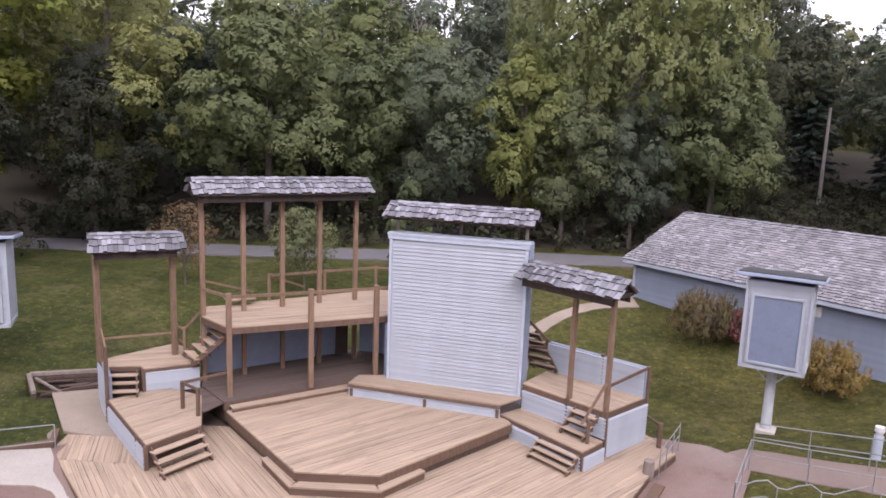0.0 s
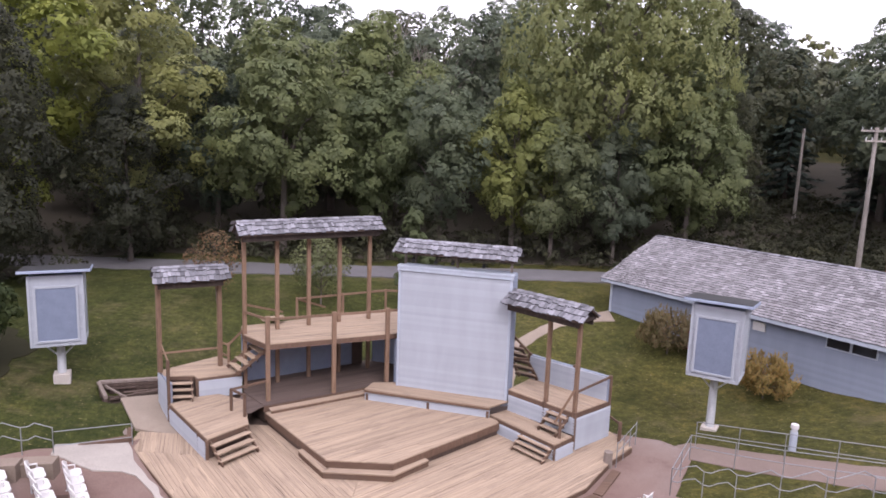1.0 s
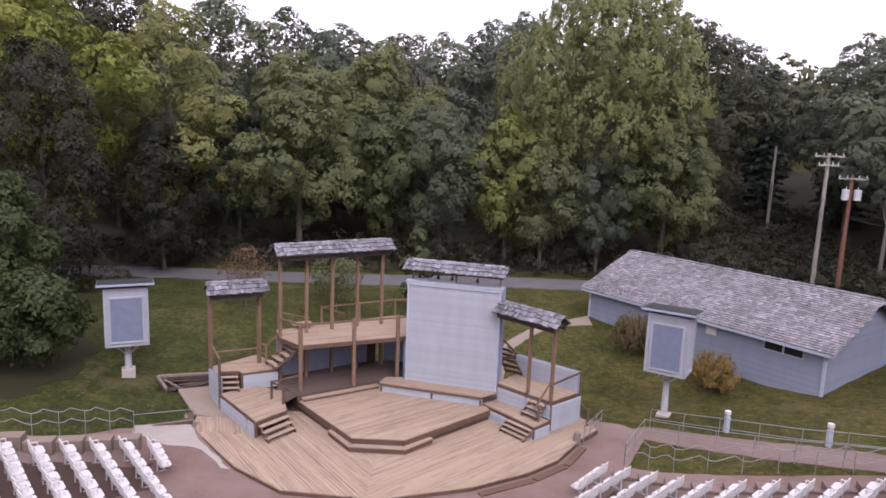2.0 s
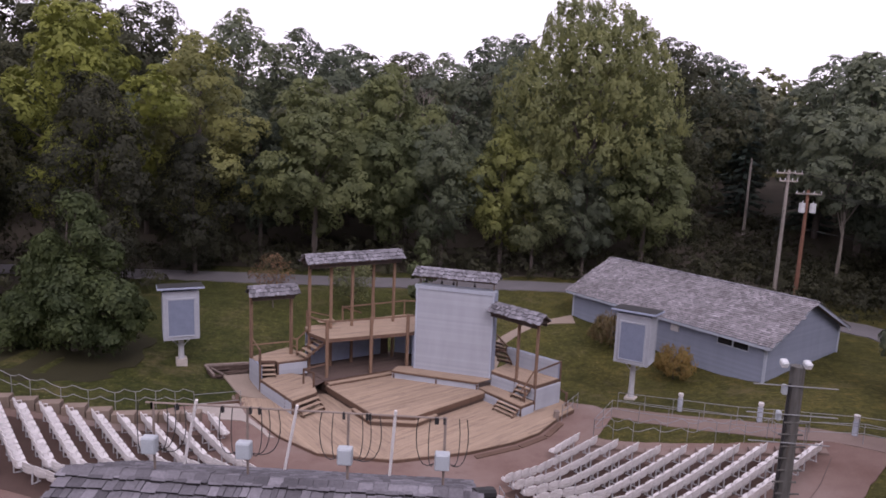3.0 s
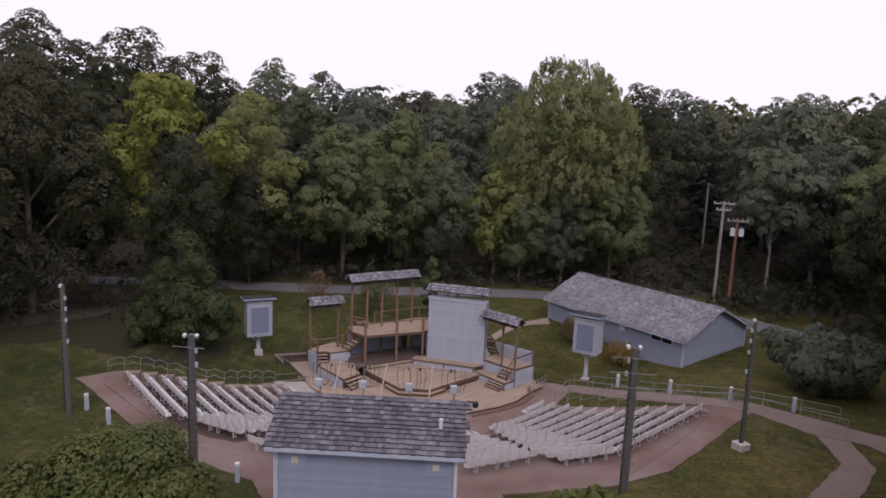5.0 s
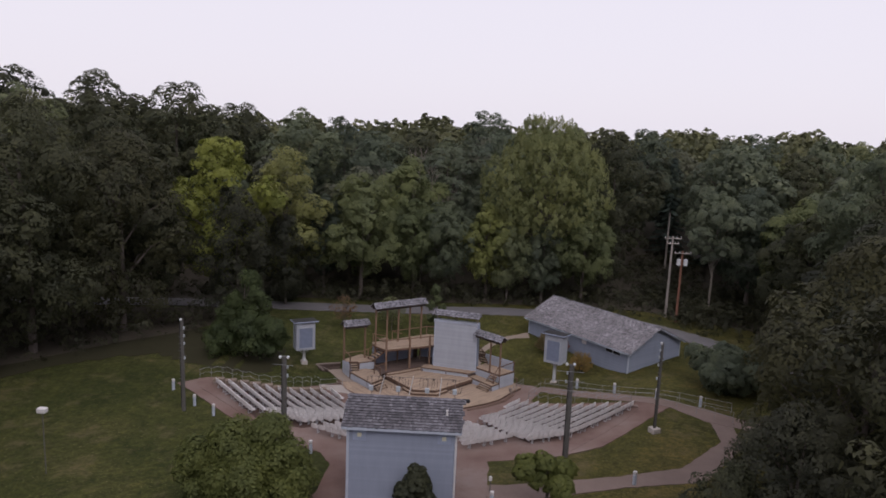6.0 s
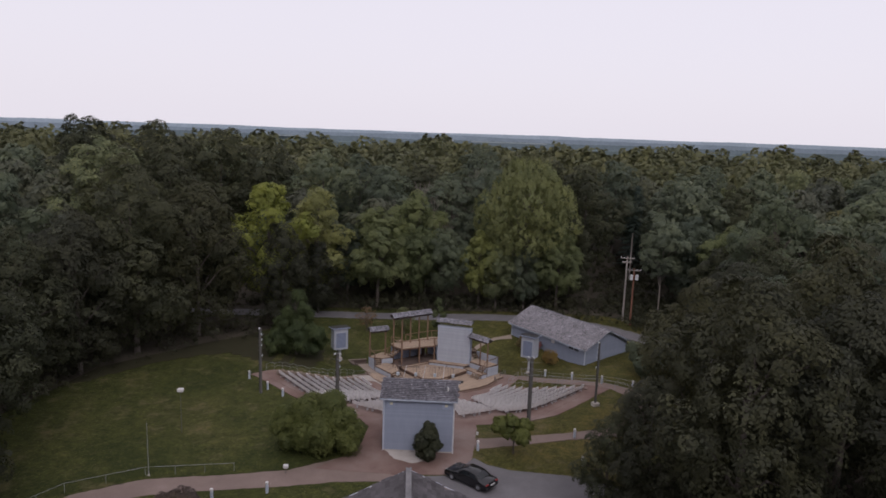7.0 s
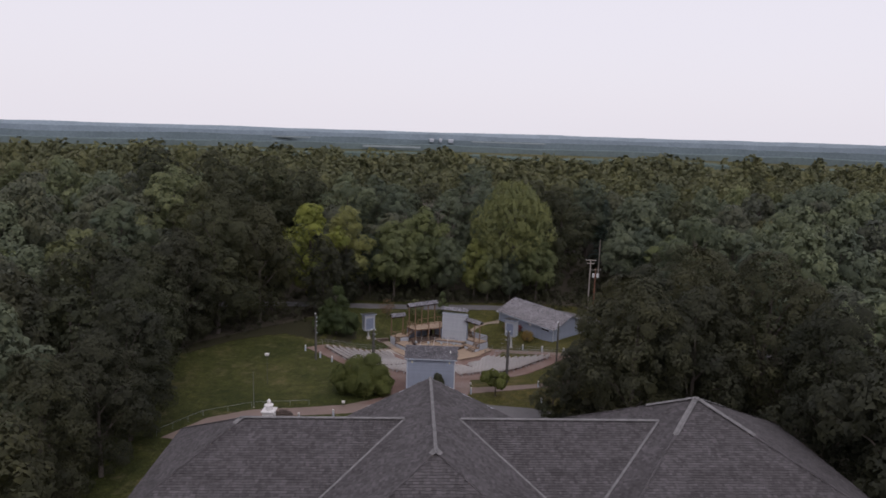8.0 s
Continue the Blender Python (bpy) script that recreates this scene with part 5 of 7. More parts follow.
        j = part("junction_box", bm_box(x, yr - 0.12, RZ + 0.36, 0.28, 0.18, 0.33, None, 0.02), M_BOXPAINT, rig, "pale blue-grey metal junction box", place=True)
        part("cover", bm_box(x, yr - 0.22, RZ + 0.36, 0.24, 0.02, 0.28, None, 0.004), M_BOXPAINT, j, place=True)
        for s in (-1.3, -0.7, 0.8, 1.2, 1.7):
            if (i == 3 and s > 1.3) or (i == 0 and s < -1):
                continue
            pts = [Vector((x + 0.16 * (1 if s > 0 else -1), yr - 0.12, RZ + 0.3)), Vector((x + 0.34 * s, yr - 0.08, RZ + rng.uniform(0.02, 0.2))), Vector((x + 0.44 * s, yr - 0.02, zr - rng.uniform(0.45, 0.7))), Vector((x + 0.36 * s, yr, zr))]
            line = [pts[0] * (1 - u) ** 3 + pts[1] * 3 * u * (1 - u) ** 2 + pts[2] * 3 * u * u * (1 - u) + pts[3] * u ** 3 for u in (0, 0.14, 0.28, 0.42, 0.57, 0.72, 0.86, 1)]
            bm = bmesh.new()
            for p, q in zip(line, line[1:]):
                tube(bm, p, q, 0.009, None, 5)
            part("cable", bm, M_BLACK, rig, place=True)
        for k in range(3):
            xx = min(-0.1, max(-5.6, x + rng.uniform(-0.5, 0.5)))
            part("clamp", bm_box(xx, yr, zr - 0.05, 0.045, 0.06, 0.13), M_BLACK, rig, place=True)
    for x, dx in ((-5.05, 0.3), (-3.11, 0.26), (-1.1, 0.09)):
        bm = bmesh.new()
        tube(bm, (x, yr + 0.1, RZ - 0.1), (x + dx, yr, zr + 0.1), 0.03, None, 8)
        part("strut", bm, M_WHITE, rig, "white diagonal strut", place=True)
    spot = thing("spotlight", "black spotlight at the booth gable", "lamp", (x1 + 0.1, ym + 0.1, RZ - 0.2))
    bm = bmesh.new()
    tube(bm, (x1 + 0.05, ym + 0.05, RZ - 0.05), (x1 + 0.4, ym + 0.35, RZ - 0.2), 0.11, 0.14, 12)
    part("housing", bm, M_BLACK, spot, place=True)
    part("yoke", bm_box(x1 + 0.1, ym + 0.1, RZ - 0.08, 0.2, 0.04, 0.05), M_BLACK, spot, place=True)


M_YELLOW = plain("pale_yellow_plastic", (0.56, 0.53, 0.38), 0.4, vary=0.06)
booth()


# ---- benches ----
def curved_band(bm, x, z0, z1, crown):
    """One moulded slat of a seat's curved back; crown: how far its top falls off to the sides."""
    rings = []
    for i in range(7):
        a = radians(-60 + 20 * i)
        px = x + 0.192 * math.sin(a) / math.sin(radians(60))
        py = -0.22 + 0.22 * (1 - math.cos(a)) - 0.10 * (z0 - 0.44)
        top = z1 - crown * (abs(i - 3) / 3) ** 2
        rings.append([bm.verts.new(c) for c in ((px, py, z0), (px, py - 0.03, z0), (px, py - 0.05, top), (px, py - 0.02, top))])
    for a, b in zip(rings, rings[1:]):
        for k in range(4):
            bm.faces.new((a[k], b[k], b[(k + 1) % 4], a[(k + 1) % 4]))
    bm.faces.new(rings[0])
    bm.faces.new(rings[-1][::-1])


def bench():
    """A white gang of four moulded seats with curved slatted backs on steel legs, facing +y, 1.62 m long."""
    t = thing("bench", "white four-seat bench with curved slatted backs", "bench", (0, 0, -50), 0, "benches of the seating area")
    for k in range(4):
        x = (k - 1.5) * 0.405
        bm = bmesh.new()
        curved_band(bm, x, 0.45, 0.572, 0.0)
        curved_band(bm, x, 0.586, 0.706, 0.0)
        curved_band(bm, x, 0.72, 0.88, 0.135)
        part("backrest", bm, M_WHITE, t)
        bm = bmesh.new()
        prism(bm, [(x - 0.17, -0.13), (x - 0.10, -0.2), (x + 0.10, -0.2), (x + 0.17, -0.13), (x + 0.19, 0.12), (x + 0.13, 0.22), (x - 0.13, 0.22), (x - 0.19, 0.12)], 0.40, 0.45)
        part("seat", bm, M_WHITE, t)
    for x in (-0.405, 0.405):
        bm = bmesh.new()
        beam(bm, (x, 0.05, 0.0), (x, 0.02, 0.40), 0.045, 0.045)
        beam(bm, (x, -0.22, 0.0), (x, -0.18, 0.45), 0.04, 0.04)
        beam(bm, (x, -0.28, 0.02), (x, 0.14, 0.02), 0.05, 0.03)
        part("leg", bm, M_GREYPAINT, t, "grey steel leg")
    for x in (-0.79, -0.2, 0.2, 0.79):
        bm = bmesh.new()
        beam(bm, (x, -0.14, 0.60), (x, 0.08, 0.58), 0.03, 0.03)
        beam(bm, (x, 0.07, 0.42), (x, 0.07, 0.58), 0.03, 0.03)
        part("arm", bm, M_WHITE, t)
    return t


BENCH = bench()
BENCH_USED = [False]


def bench_row(a, b, facing):
    """Benches end to end from a to b, their backs away from the facing point."""
    a, b = Vector(a), Vector(b)
    length = (b - a).length
    n = max(1, round(length / 1.85))
    d = (b - a).normalized()
    side = Vector((-d.y, d.x))
    if side.dot(Vector(facing) - (a + b) / 2) < 0:
        d = -d
    ang = math.degrees(math.atan2(d.y, d.x))
    for i in range(n):
        c = a.lerp(b, (i + 0.5) / n)
        lean = math.degrees(math.atan2(rise(*(c + d * 0.8)) - rise(*(c - d * 0.8)), 1.6))
        m = pose(c.x, c.y, rise(c.x, c.y) + 0.05, 0, -lean, ang) @ Matrix.Diagonal((length / n / 1.605, 1, 1, 1))
        if not BENCH_USED[0]:
            BENCH.matrix_basis = m
            BENCH_USED[0] = True
        else:
            copy_thing(BENCH, m)


FOCUS = (-2.8, 18.5)


def mix2(a, b, k):
    return (a[0] + (b[0] - a[0]) * k, a[1] + (b[1] - a[1]) * k)


def bend(a, b, c, k, at):
    """A place along a line that bends at b."""
    return mix2(a, b, k / at) if k < at else mix2(b, c, (k - at) / (1 - at))


# rows on the stage-left side: outer end, joint, inner end
for i in range(10):
    k = i / 9
    outer = bend((6.62, 13.95), (9.28, 12.6), (15.9, 11.5), k, 0.333)
    joint = mix2((3.55, 10.75), (9.1, 5.4), k)
    inner = mix2((2.4, 10.0), (6.1, 4.5), k)
    bench_row(mix2(joint, outer, 0.04), outer, FOCUS)
    bench_row(inner, mix2(joint, inner, 0.06), FOCUS)
bench_row((4.8, 13.0), (5.85, 14.3), FOCUS)
# rows on the stage-right side
for i in range(10):
    k = i / 9
    outer = bend((-12.6, 13.35), (-15.1, 11.75), (-21.7, 10.85), k, 0.333)
    joint = mix2((-9.5, 9.9), (-16.9, 5.6), k)
    inner = mix2((-8.1, 9.0), (-13.0, 4.5), k)
    bench_row(outer, mix2(joint, outer, 0.03), FOCUS)
    if i < 9:
        bench_row(mix2(joint, inner, 0.12), inner, FOCUS)
bench_row((-11.7, 13.75), (-10.75, 12.5), FOCUS)
# middle rows
for i in range(7):
    k = i / 6
    bench_row(mix2((-0.4, 8.9), (0.9, 3.2), k), mix2((1.3, 8.4), (4.5, 5.3), k), FOCUS)
    bench_row(mix2((-6.5, 8.2), (-11.3, 4.0), k), mix2((-4.2, 8.4), (-7.6, 2.6), k), FOCUS)


# ---- rails ----
def rail_run(name, label, pts, height=1.0, bars=(1.0, 0.55), gap=1.8, zig=0.0):
    """A pipe railing along points on the ground: posts, and rails that may step down with the terraces."""
    t = thing(name, label, "railing", (*pts[0], rise(*pts[0])))
    line = []
    for a, b in zip(pts, pts[1:]):
        n = max(1, round((Vector(b) - Vector(a)).length / gap))
        line += [mix2(a, b, i / n) for i in range(n)]
    line.append(pts[-1])
    for p in line:
        z = rise(*p)
        bm = bmesh.new()
        tube(bm, (*p, z - 0.05), (*p, z + height), 0.017, None, 8)
        part("post", bm, M_GALV, t, place=True)
    for h in bars:
        for i, (a, b) in enumerate(zip(line, line[1:])):
            bm = bmesh.new()
            za, zb = rise(*a) + h, rise(*b) + h
            if zig:
                m1, m2 = mix2(a, b, 0.45), mix2(a, b, 0.75)
                m0 = mix2(a, b, 0.22)
                q = [(*a, za), (*m0, za), (*m1, za + zig), (*m2, zb + zig), (*b, zb)]
            else:
                q = [(*a, za), (*b, zb)]
            for u, v in zip(q, q[1:]):
                tube(bm, u, v, 0.016, None, 8)
            part("rail", bm, M_GALV, t, place=True)
    return t


rail_run("railing", "grey steel pipe railing stepping along the seating terraces", [(-24.0, 12.2), (-22.2, 13.15), (-20.2, 12.9), (-18.6, 12.7), (-16.35, 13.35), (-14.9, 14.5), (-13.3, 15.3)], gap=1.15, zig=0.1)
rail_run("railing", "straight grey steel pipe railing beside the deck", [(-13.3, 15.3), (-11.4, 16.8)], height=0.85, bars=(0.85, 0.35), gap=1.9)
rail_run("railing", "grey steel pipe railing zigzagging beside the ramp", [(7.1, 15.6), (8.9, 14.95), (12.6, 14.1), (16.2, 13.0)], gap=1.15, zig=0.15)
rail_run("railing", "grey steel pipe railing of the ramp walk", [(7.1, 15.6), (8.5, 18.1), (11.0, 16.35), (13.5, 14.75), (16.4, 13.2)], gap=1.9)
rail_run("railing", "grey steel pipe railing on the outer side of the ramp", [(9.1, 19.3), (11.6, 17.6), (14.2, 15.7), (17.0, 14.2), (20.6, 12.6), (24.6, 10.6)], gap=2.0)
rail_run("railing", "grey steel pipe railing along the upper walk", [(16.4, 13.2), (18.6, 12.6), (21.4, 10.2), (24.0, 8.6)], gap=2.0)
rail_run("railing", "short grey steel handrail at the deck ramp", [(5.75, 17.5), (6.9, 19.5)], gap=0.8, bars=(0.95, 0.6))
for x, y in ((2.9, 8.9), (3.5, 8.1), (4.2, 7.2), (0.6, 9.6)):
    rail_run("aisle_rail", "short dark steel handrail beside the aisle", [(x - 0.9, y - 0.35), (x - 0.75, y - 1.05)], 0.85, (0.84,), 0.9)
# terrace curbs at the outer ends of the rows: stout on the stage-right side, low on the other
for i in range(10):
    k = i / 9
    for p, a, tall, mat, label in ((bend((6.97, 14.55), (9.58, 13.15), (16.2, 12.0), k, 0.333), -12, 0.22, M_PATH, "low pinkish concrete step block at the end of a seat row"),
                                   (bend((-12.95, 14.0), (-15.45, 12.45), (-22.0, 11.6), k, 0.333), 12, 0.54, M_STEP, "stout tan concrete step block at the end of a seat row")):
        t = thing("terrace_curb", label, "step", (*p, rise(*p)), a, "step blocks at the row ends")
        part("block", bm_box(0, 0, tall / 2 - 0.05, 1.02, 0.55, tall + 0.1, None, 0.015), mat, t)


# ---- bollards, poles ----
def bollard():
    t = thing("bollard_light", "white bollard light with a slotted head", "bollard light", (0, 0, 0), 0, "bollard lights along the walks")
    bm = bmesh.new()
    tube(bm, (0, 0, 0), (0, 0, 0.72), 0.13, None, 16)
    part("shaft", bm, M_TRIM, t)
    bm = bmesh.new()
    tube(bm, (0, 0, 0.72), (0, 0, 0.86), 0.10, None, 16)
    part("lens", bm, M_GREYPAINT, t)
    bm = bmesh.new()
    tube(bm, (0, 0, 0.86), (0, 0, 1.0), 0.14, 0.13, 16)
    part("cap", bm, M_WHITE, t)
    return t


first = bollard()
SPOTS = [(-25.3, 9.4), (-22.1, 6.2), (-19.8, 4.4), (-15.3, 1.8), (-10.6, -0.7), (12.2, 18.3), (15.4, 15.9), (18.8, 13.6), (22.3, 11.9), (12.7, -3.1), (-11.6, -5.2), (12.5, -9.2), (2.6, -6.9), (-15.5, -16.6), (-19.7, -18.1), (-27.5, -21.6)]
for i, p in enumerate(SPOTS):
    m = pose(*p, rise(*p) + 0.02)
    if i == 0:
        first.matrix_basis = m
    else:
        copy_thing(first, m)


def light_pole(x, y, top, r, lamps, steps, arms, label, block, material):
    z = rise(x, y)
    t = thing("light_pole", label, "light pole", (x, y, z))
    h = top - z
    bm = bmesh.new()
    tube(bm, (0, 0, -0.1), (0, 0, h), r, r * 0.78, 14)
    part("pole", bm, material, t, smooth=False)
    if block:
        part("footing", bm_box(0, 0, 0.16, 0.75, 0.75, 0.5, pose(0, 0, 0, 0, 0, 25), 0.03), M_CONCRETE, t, "pale concrete block")
    if steps:
        for i in range(60):
            zz = 2.2 + i * 0.3
            if zz > h - 1.2:
                break
            s = 0.05 if i % 2 else -0.05
            bm = bmesh.new()
            tube(bm, (-r - 0.07 + s, -r * 0.7, zz), (r + 0.07 + s, -r * 0.7, zz + 0.015), 0.025, None, 6)
            part("rung", bm, M_POLE, t)
    for zz, w in arms:
        bm = bmesh.new()
        tube(bm, (-w * 0.55, -r, h - zz), (w * 0.45, -r, h - zz - 0.05), 0.015, None, 6)
        part("crossbar", bm, M_GALV, t)
    for sx, zz in lamps:
        if zz < 0.4:
            g = part("lamp", bm_box(sx, -0.1, h - zz, 0.17, 0.2, 0.13, pose(0, 0, 0, 18, 0, 0), 0.03), M_LAMP, t, "pale grey floodlight")
            part("lens", bm_box(sx, -0.1, h - zz - 0.07, 0.13, 0.15, 0.03, pose(0, 0, 0, 18, 0, 0)), M_WHITE, g)
        else:
            part("lamp", bm_box(sx, -0.1, h - zz, 0.11, 0.14, 0.24, None, 0.025), M_BOXPAINT, t, "slim blue-grey floodlight")
        bm = bmesh.new()
        beam(bm, (sx * 0.4, 0, h - zz - 0.1), (sx, -0.05, h - zz - 0.02), 0.04, 0.04)
        part("bracket", bm, M_GALV, t)
    bm = bmesh.new()
    tube(bm, (-r * 0.95, -r * 0.5, 0.3), (-r * 0.9, -r * 0.5, h - 0.4), 0.035, None, 6)
    part("conduit", bm, M_END, t, "dark cable conduit")
    return t


light_pole(-22.6, 5.2, 9.7, 0.16, [(-0.05, 0.05), (0.2, 0.75), (0.2, 1.4), (0.2, 2.05), (0.22, 3.3)], True, [], "slim grey wooden light pole with floodlights down one side", False, M_POLE)
light_pole(-12.25, -1.9, 9.45, 0.19, [(-0.28, 0.02), (0.28, 0.02), (0.24, 0.75), (0.24, 1.4)], True, [(0.55, 1.5)], "stout dark wooden light pole with twin floodlights and climbing rungs", False, M_POLE)
light_pole(8.05, -1.5, 9.75, 0.21, [(-0.38, -0.1), (0.16, -0.09), (-0.3, 0.55), (-0.36, 1.2)], True, [(0.4, 1.95), (1.1, 2.1), (1.8, 1.9)], "stout weathered wooden light pole with floodlights and crossbars", False, M_POLE)
light_pole(16.55, 6.0, 9.45, 0.13, [(-0.12, 0.0), (-0.18, 0.6), (-0.2, 1.2), (-0.22, 1.85), (-0.24, 3.0)], True, [], "slim grey light pole with floodlights on a concrete block", True, M_POLE)


def utility_pole(x, y, top, material, arms, cans, label):
    z = rise(x, y)
    t = thing("utility_pole", label, "utility pole", (x, y, z))
    h = top - z
    bm = bmesh.new()
    tube(bm, (0, 0, -0.2), (0, 0, h), 0.19, 0.13, 12)
    part("pole", bm, material, t)
    for zz, w in arms:
        part("crossarm", bm_box(0, -0.16, h - zz, w, 0.1, 0.13), M_UTIL, t)
        for s in (-0.46, -0.2, 0.2, 0.46):
            bm = bmesh.new()
            tube(bm, (s * w, -0.16, h - zz + 0.06), (s * w, -0.16, h - zz + 0.26), 0.045, 0.03, 8)
            part("insulator", bm, M_LAMP, t)
    for sx in cans:
        bm = bmesh.new()
        tube(bm, (sx, -0.2, h - 1.9), (sx, -0.2, h - 1.1), 0.26, None, 14)
        can = part("transformer", bm, M_LAMP, t, "pale grey transformer can")
        bm = bmesh.new()
        tube(bm, (sx, -0.2, h - 1.1), (sx, -0.2, h - 0.9), 0.05, 0.03, 8)
        part("bushing", bm, M_GREYPAINT, can)
    return t


utility_pole(35.2, 69.0, 13.6, M_UTIL, [], [], "bare pale utility pole at the wood's edge")
utility_pole(28.3, 43.9, 13.05, M_UTIL, [(0.25, 2.3), (0.95, 1.6)], [], "pale utility pole with crossarms")
utility_pole(29.0, 41.5, 11.5, M_UTILRED, [(0.3, 2.2)], [-0.45, 0.45], "brown utility pole with two transformer cans")
wires = thing("power_line", "thin dark power lines leaving the utility poles", "cable", (29, 46.5, 13))
for p, q in (((27.3, 43.7, 12.95), (75, 36, 10.6)), ((29.3, 43.7, 12.95), (76, 35, 10.3)), ((28.0, 41.3, 11.3), (76, 37, 9.2)), ((29.6, 41.3, 11.3), (76, 36, 9.0)), ((29.0, 41.4, 8.2), (74, 33, 5.4)), ((27.3, 43.7, 13.0), (35.2, 68.9, 13.4)), ((28.2, 43.7, 9.6), (25.6, 42.2, 1.9))):
    p, q = Vector(p), Vector(q)
    bm = bmesh.new()
    side = (q - p).cross(Vector((0, 0, 1))).normalized()
    over = side.cross((q - p).normalized())
    rings = []
    for i in range(9):
        k = i / 8
        c = p.lerp(q, k) - Vector((0, 0, 1.4 * 4 * k * (1 - k) * ((q - p).length / 50)))
        rings.append([bm.verts.new(c + (side * math.cos(a) + over * math.sin(a)) * 0.016) for a in (0, 1.257, 2.513, 3.77, 5.027)])
    for u, v in zip(rings, rings[1:]):
        for j in range(5):
            bm.faces.new((u[j], u[(j + 1) % 5], v[(j + 1) % 5], v[j]))
    part("wire", bm, M_BLACK, wires, place=True)


# ---- small things on the lawn ----
def lawn_sign(x, y, top, label, w):
    z = rise(x, y)
    t = thing("lamp_post", label, "lamp post", (x, y, z))
    bm = bmesh.new()
    tube(bm, (0, 0, 0), (0, 0, top - z - 0.2), 0.035, 0.025, 8)
    part("post", bm, M_POLE, t)
    part("head", bm_box(0, 0, top - z, w, w * 0.7, 0.34, None, 0.05), M_WHITE, t, "white lamp head")
    return t


lawn_sign(-27.3, -6.0, 6.3, "slim post with a white box lamp head on the field", 0.6)
lawn_sign(-14.8, -13.2, 2.5, "low post with a white lamp head by the path", 0.45)
lawn_sign(2.55, -5.2, 2.8, "small dark post lamp beside the footpath", 0.22)
rail_run("field_rail", "low grey cable fence along the field path", [(-35.6, -24), (-32.2, -18.0), (-26.9, -14.7), (-19.5, -13.2)], 0.8, (0.78,), 2.5)
mast = thing("flag_mast", "thin pale metal mast standing on the field", "mast", (-26.6, -14.7, rise(-26.6, -14.7)))
bm = bmesh.new()
tube(bm, (0, 0, 0), (0, 0, 5.0), 0.032, 0.018, 8)
part("pole", bm, M_GALV, mast)
bm = bmesh.new()
tube(bm, (0, 0, -0.02), (0, 0, 0.12), 0.12, 0.1, 10)
part("base", bm, M_CONCRETE, mast)


# ---- car ----
def car(x, y, turn):
    z = rise(x, y) + 0.06
    t = thing("car", "parked black four-door sedan on the asphalt forecourt", "car", (x, y, z), turn)
    side = [(-2.35, 0.35), (-2.38, 0.62), (-2.25, 0.86), (-1.6, 0.94), (-1.0, 1.34), (-0.4, 1.43), (0.35, 1.40), (1.05, 0.98), (1.9, 0.88), (2.28, 0.72), (2.36, 0.5), (2.3, 0.3), (1.9, 0.22), (-1.9, 0.22)]
    bm = bmesh.new()
    rings = []
    for yy, k in ((-0.9, 0.93), (-0.84, 1.0), (0.84, 1.0), (0.9, 0.93)):
        ring = []
        for px, pz in side:
            cabin = max(0, pz - 0.92) * 0.42
            ring.append(bm.verts.new((px * (0.985 if k < 1 else 1), yy * (1 - cabin) if pz > 0.92 else yy, pz * (k if pz > 0.9 else 1))))
        rings.append(ring)
    n = len(side)
    for a, b in zip(rings, rings[1:]):
        for i in range(n):
            bm.faces.new((a[i], a[(i + 1) % n], b[(i + 1) % n], b[i]))
    bm.faces.new(rings[0])
    bm.faces.new(rings[-1][::-1])
    part("body", bm, M_CAR, t, smooth=True)
    for p, q, w, nm in (((-1.52, 0.99), (-1.02, 1.325), 1.25, "rear_window"), ((1.0, 1.02), (0.42, 1.375), 1.25, "windscreen")):
        bm = bmesh.new()
        o = 0.012
        s = -1 if nm == "rear_window" else 1
        vs = [bm.verts.new(c) for c in ((p[0] + s * o, -w / 2, p[1] + o), (p[0] + s * o, w / 2, p[1] + o), (q[0] + s * o, w / 2 - 0.1, q[1] + o), (q[0] + s * o, -w / 2 + 0.1, q[1] + o))]
        bm.faces.new(vs)
        bmesh.ops.solidify(bm, geom=bm.faces[:], thickness=0.01)
        part(nm, bm, M_GLASS, t)
    for s in (-1, 1):
        for xs in ((-1.15, -0.35), (-0.28, 0.62)):
            bm = bmesh.new()
            a, b = xs
            tl, tr = max(a, -0.95), min(b, 0.32)
            vs = [bm.verts.new(c) for c in ((a, s * 0.885, 0.98), (b, s * 0.885, 0.98), (tr, s * 0.75, 1.3), (tl, s * 0.75, 1.3))]
            bm.faces.new(vs)
            bmesh.ops.solidify(bm, geom=bm.faces[:], thickness=0.012)
            part("side_window", bm, M_GLASS, t)
        for xw in (-1.45, 1.45):
            bm = bmesh.new()
            tube(bm, (xw, s * 0.72, 0.32), (xw, s * 0.92, 0.32), 0.32, None, 20)
            wheel = part("wheel", bm, M_BLACK, t, "black tyre")
            bm = bmesh.new()
            tube(bm, (xw, s * 0.9, 0.32), (xw, s * 0.935, 0.32), 0.2, 0.17, 16)
            part("rim", bm, M_GALV, wheel, "silver rim")
        part("mirror", bm_box(0.72, s * 0.98, 1.0, 0.16, 0.2, 0.12, None, 0.03), M_CAR, t)
        part("tail_light", bm_box(-2.3, s * 0.68, 0.76, 0.1, 0.36, 0.13, None, 0.02), M_RED, t, "red tail light")
        part("headlight", bm_box(2.2, s * 0.68, 0.68, 0.14, 0.36, 0.12, None, 0.02), M_LAMP, t, "clear headlight")
    part("number_plate", bm_box(-2.39, 0, 0.66, 0.03, 0.5, 0.13), M_WHITE, t, "white plate with plain bars")
    part("bumper", bm_box(-2.34, 0, 0.42, 0.12, 1.7, 0.18, None, 0.04), M_CAR, t)


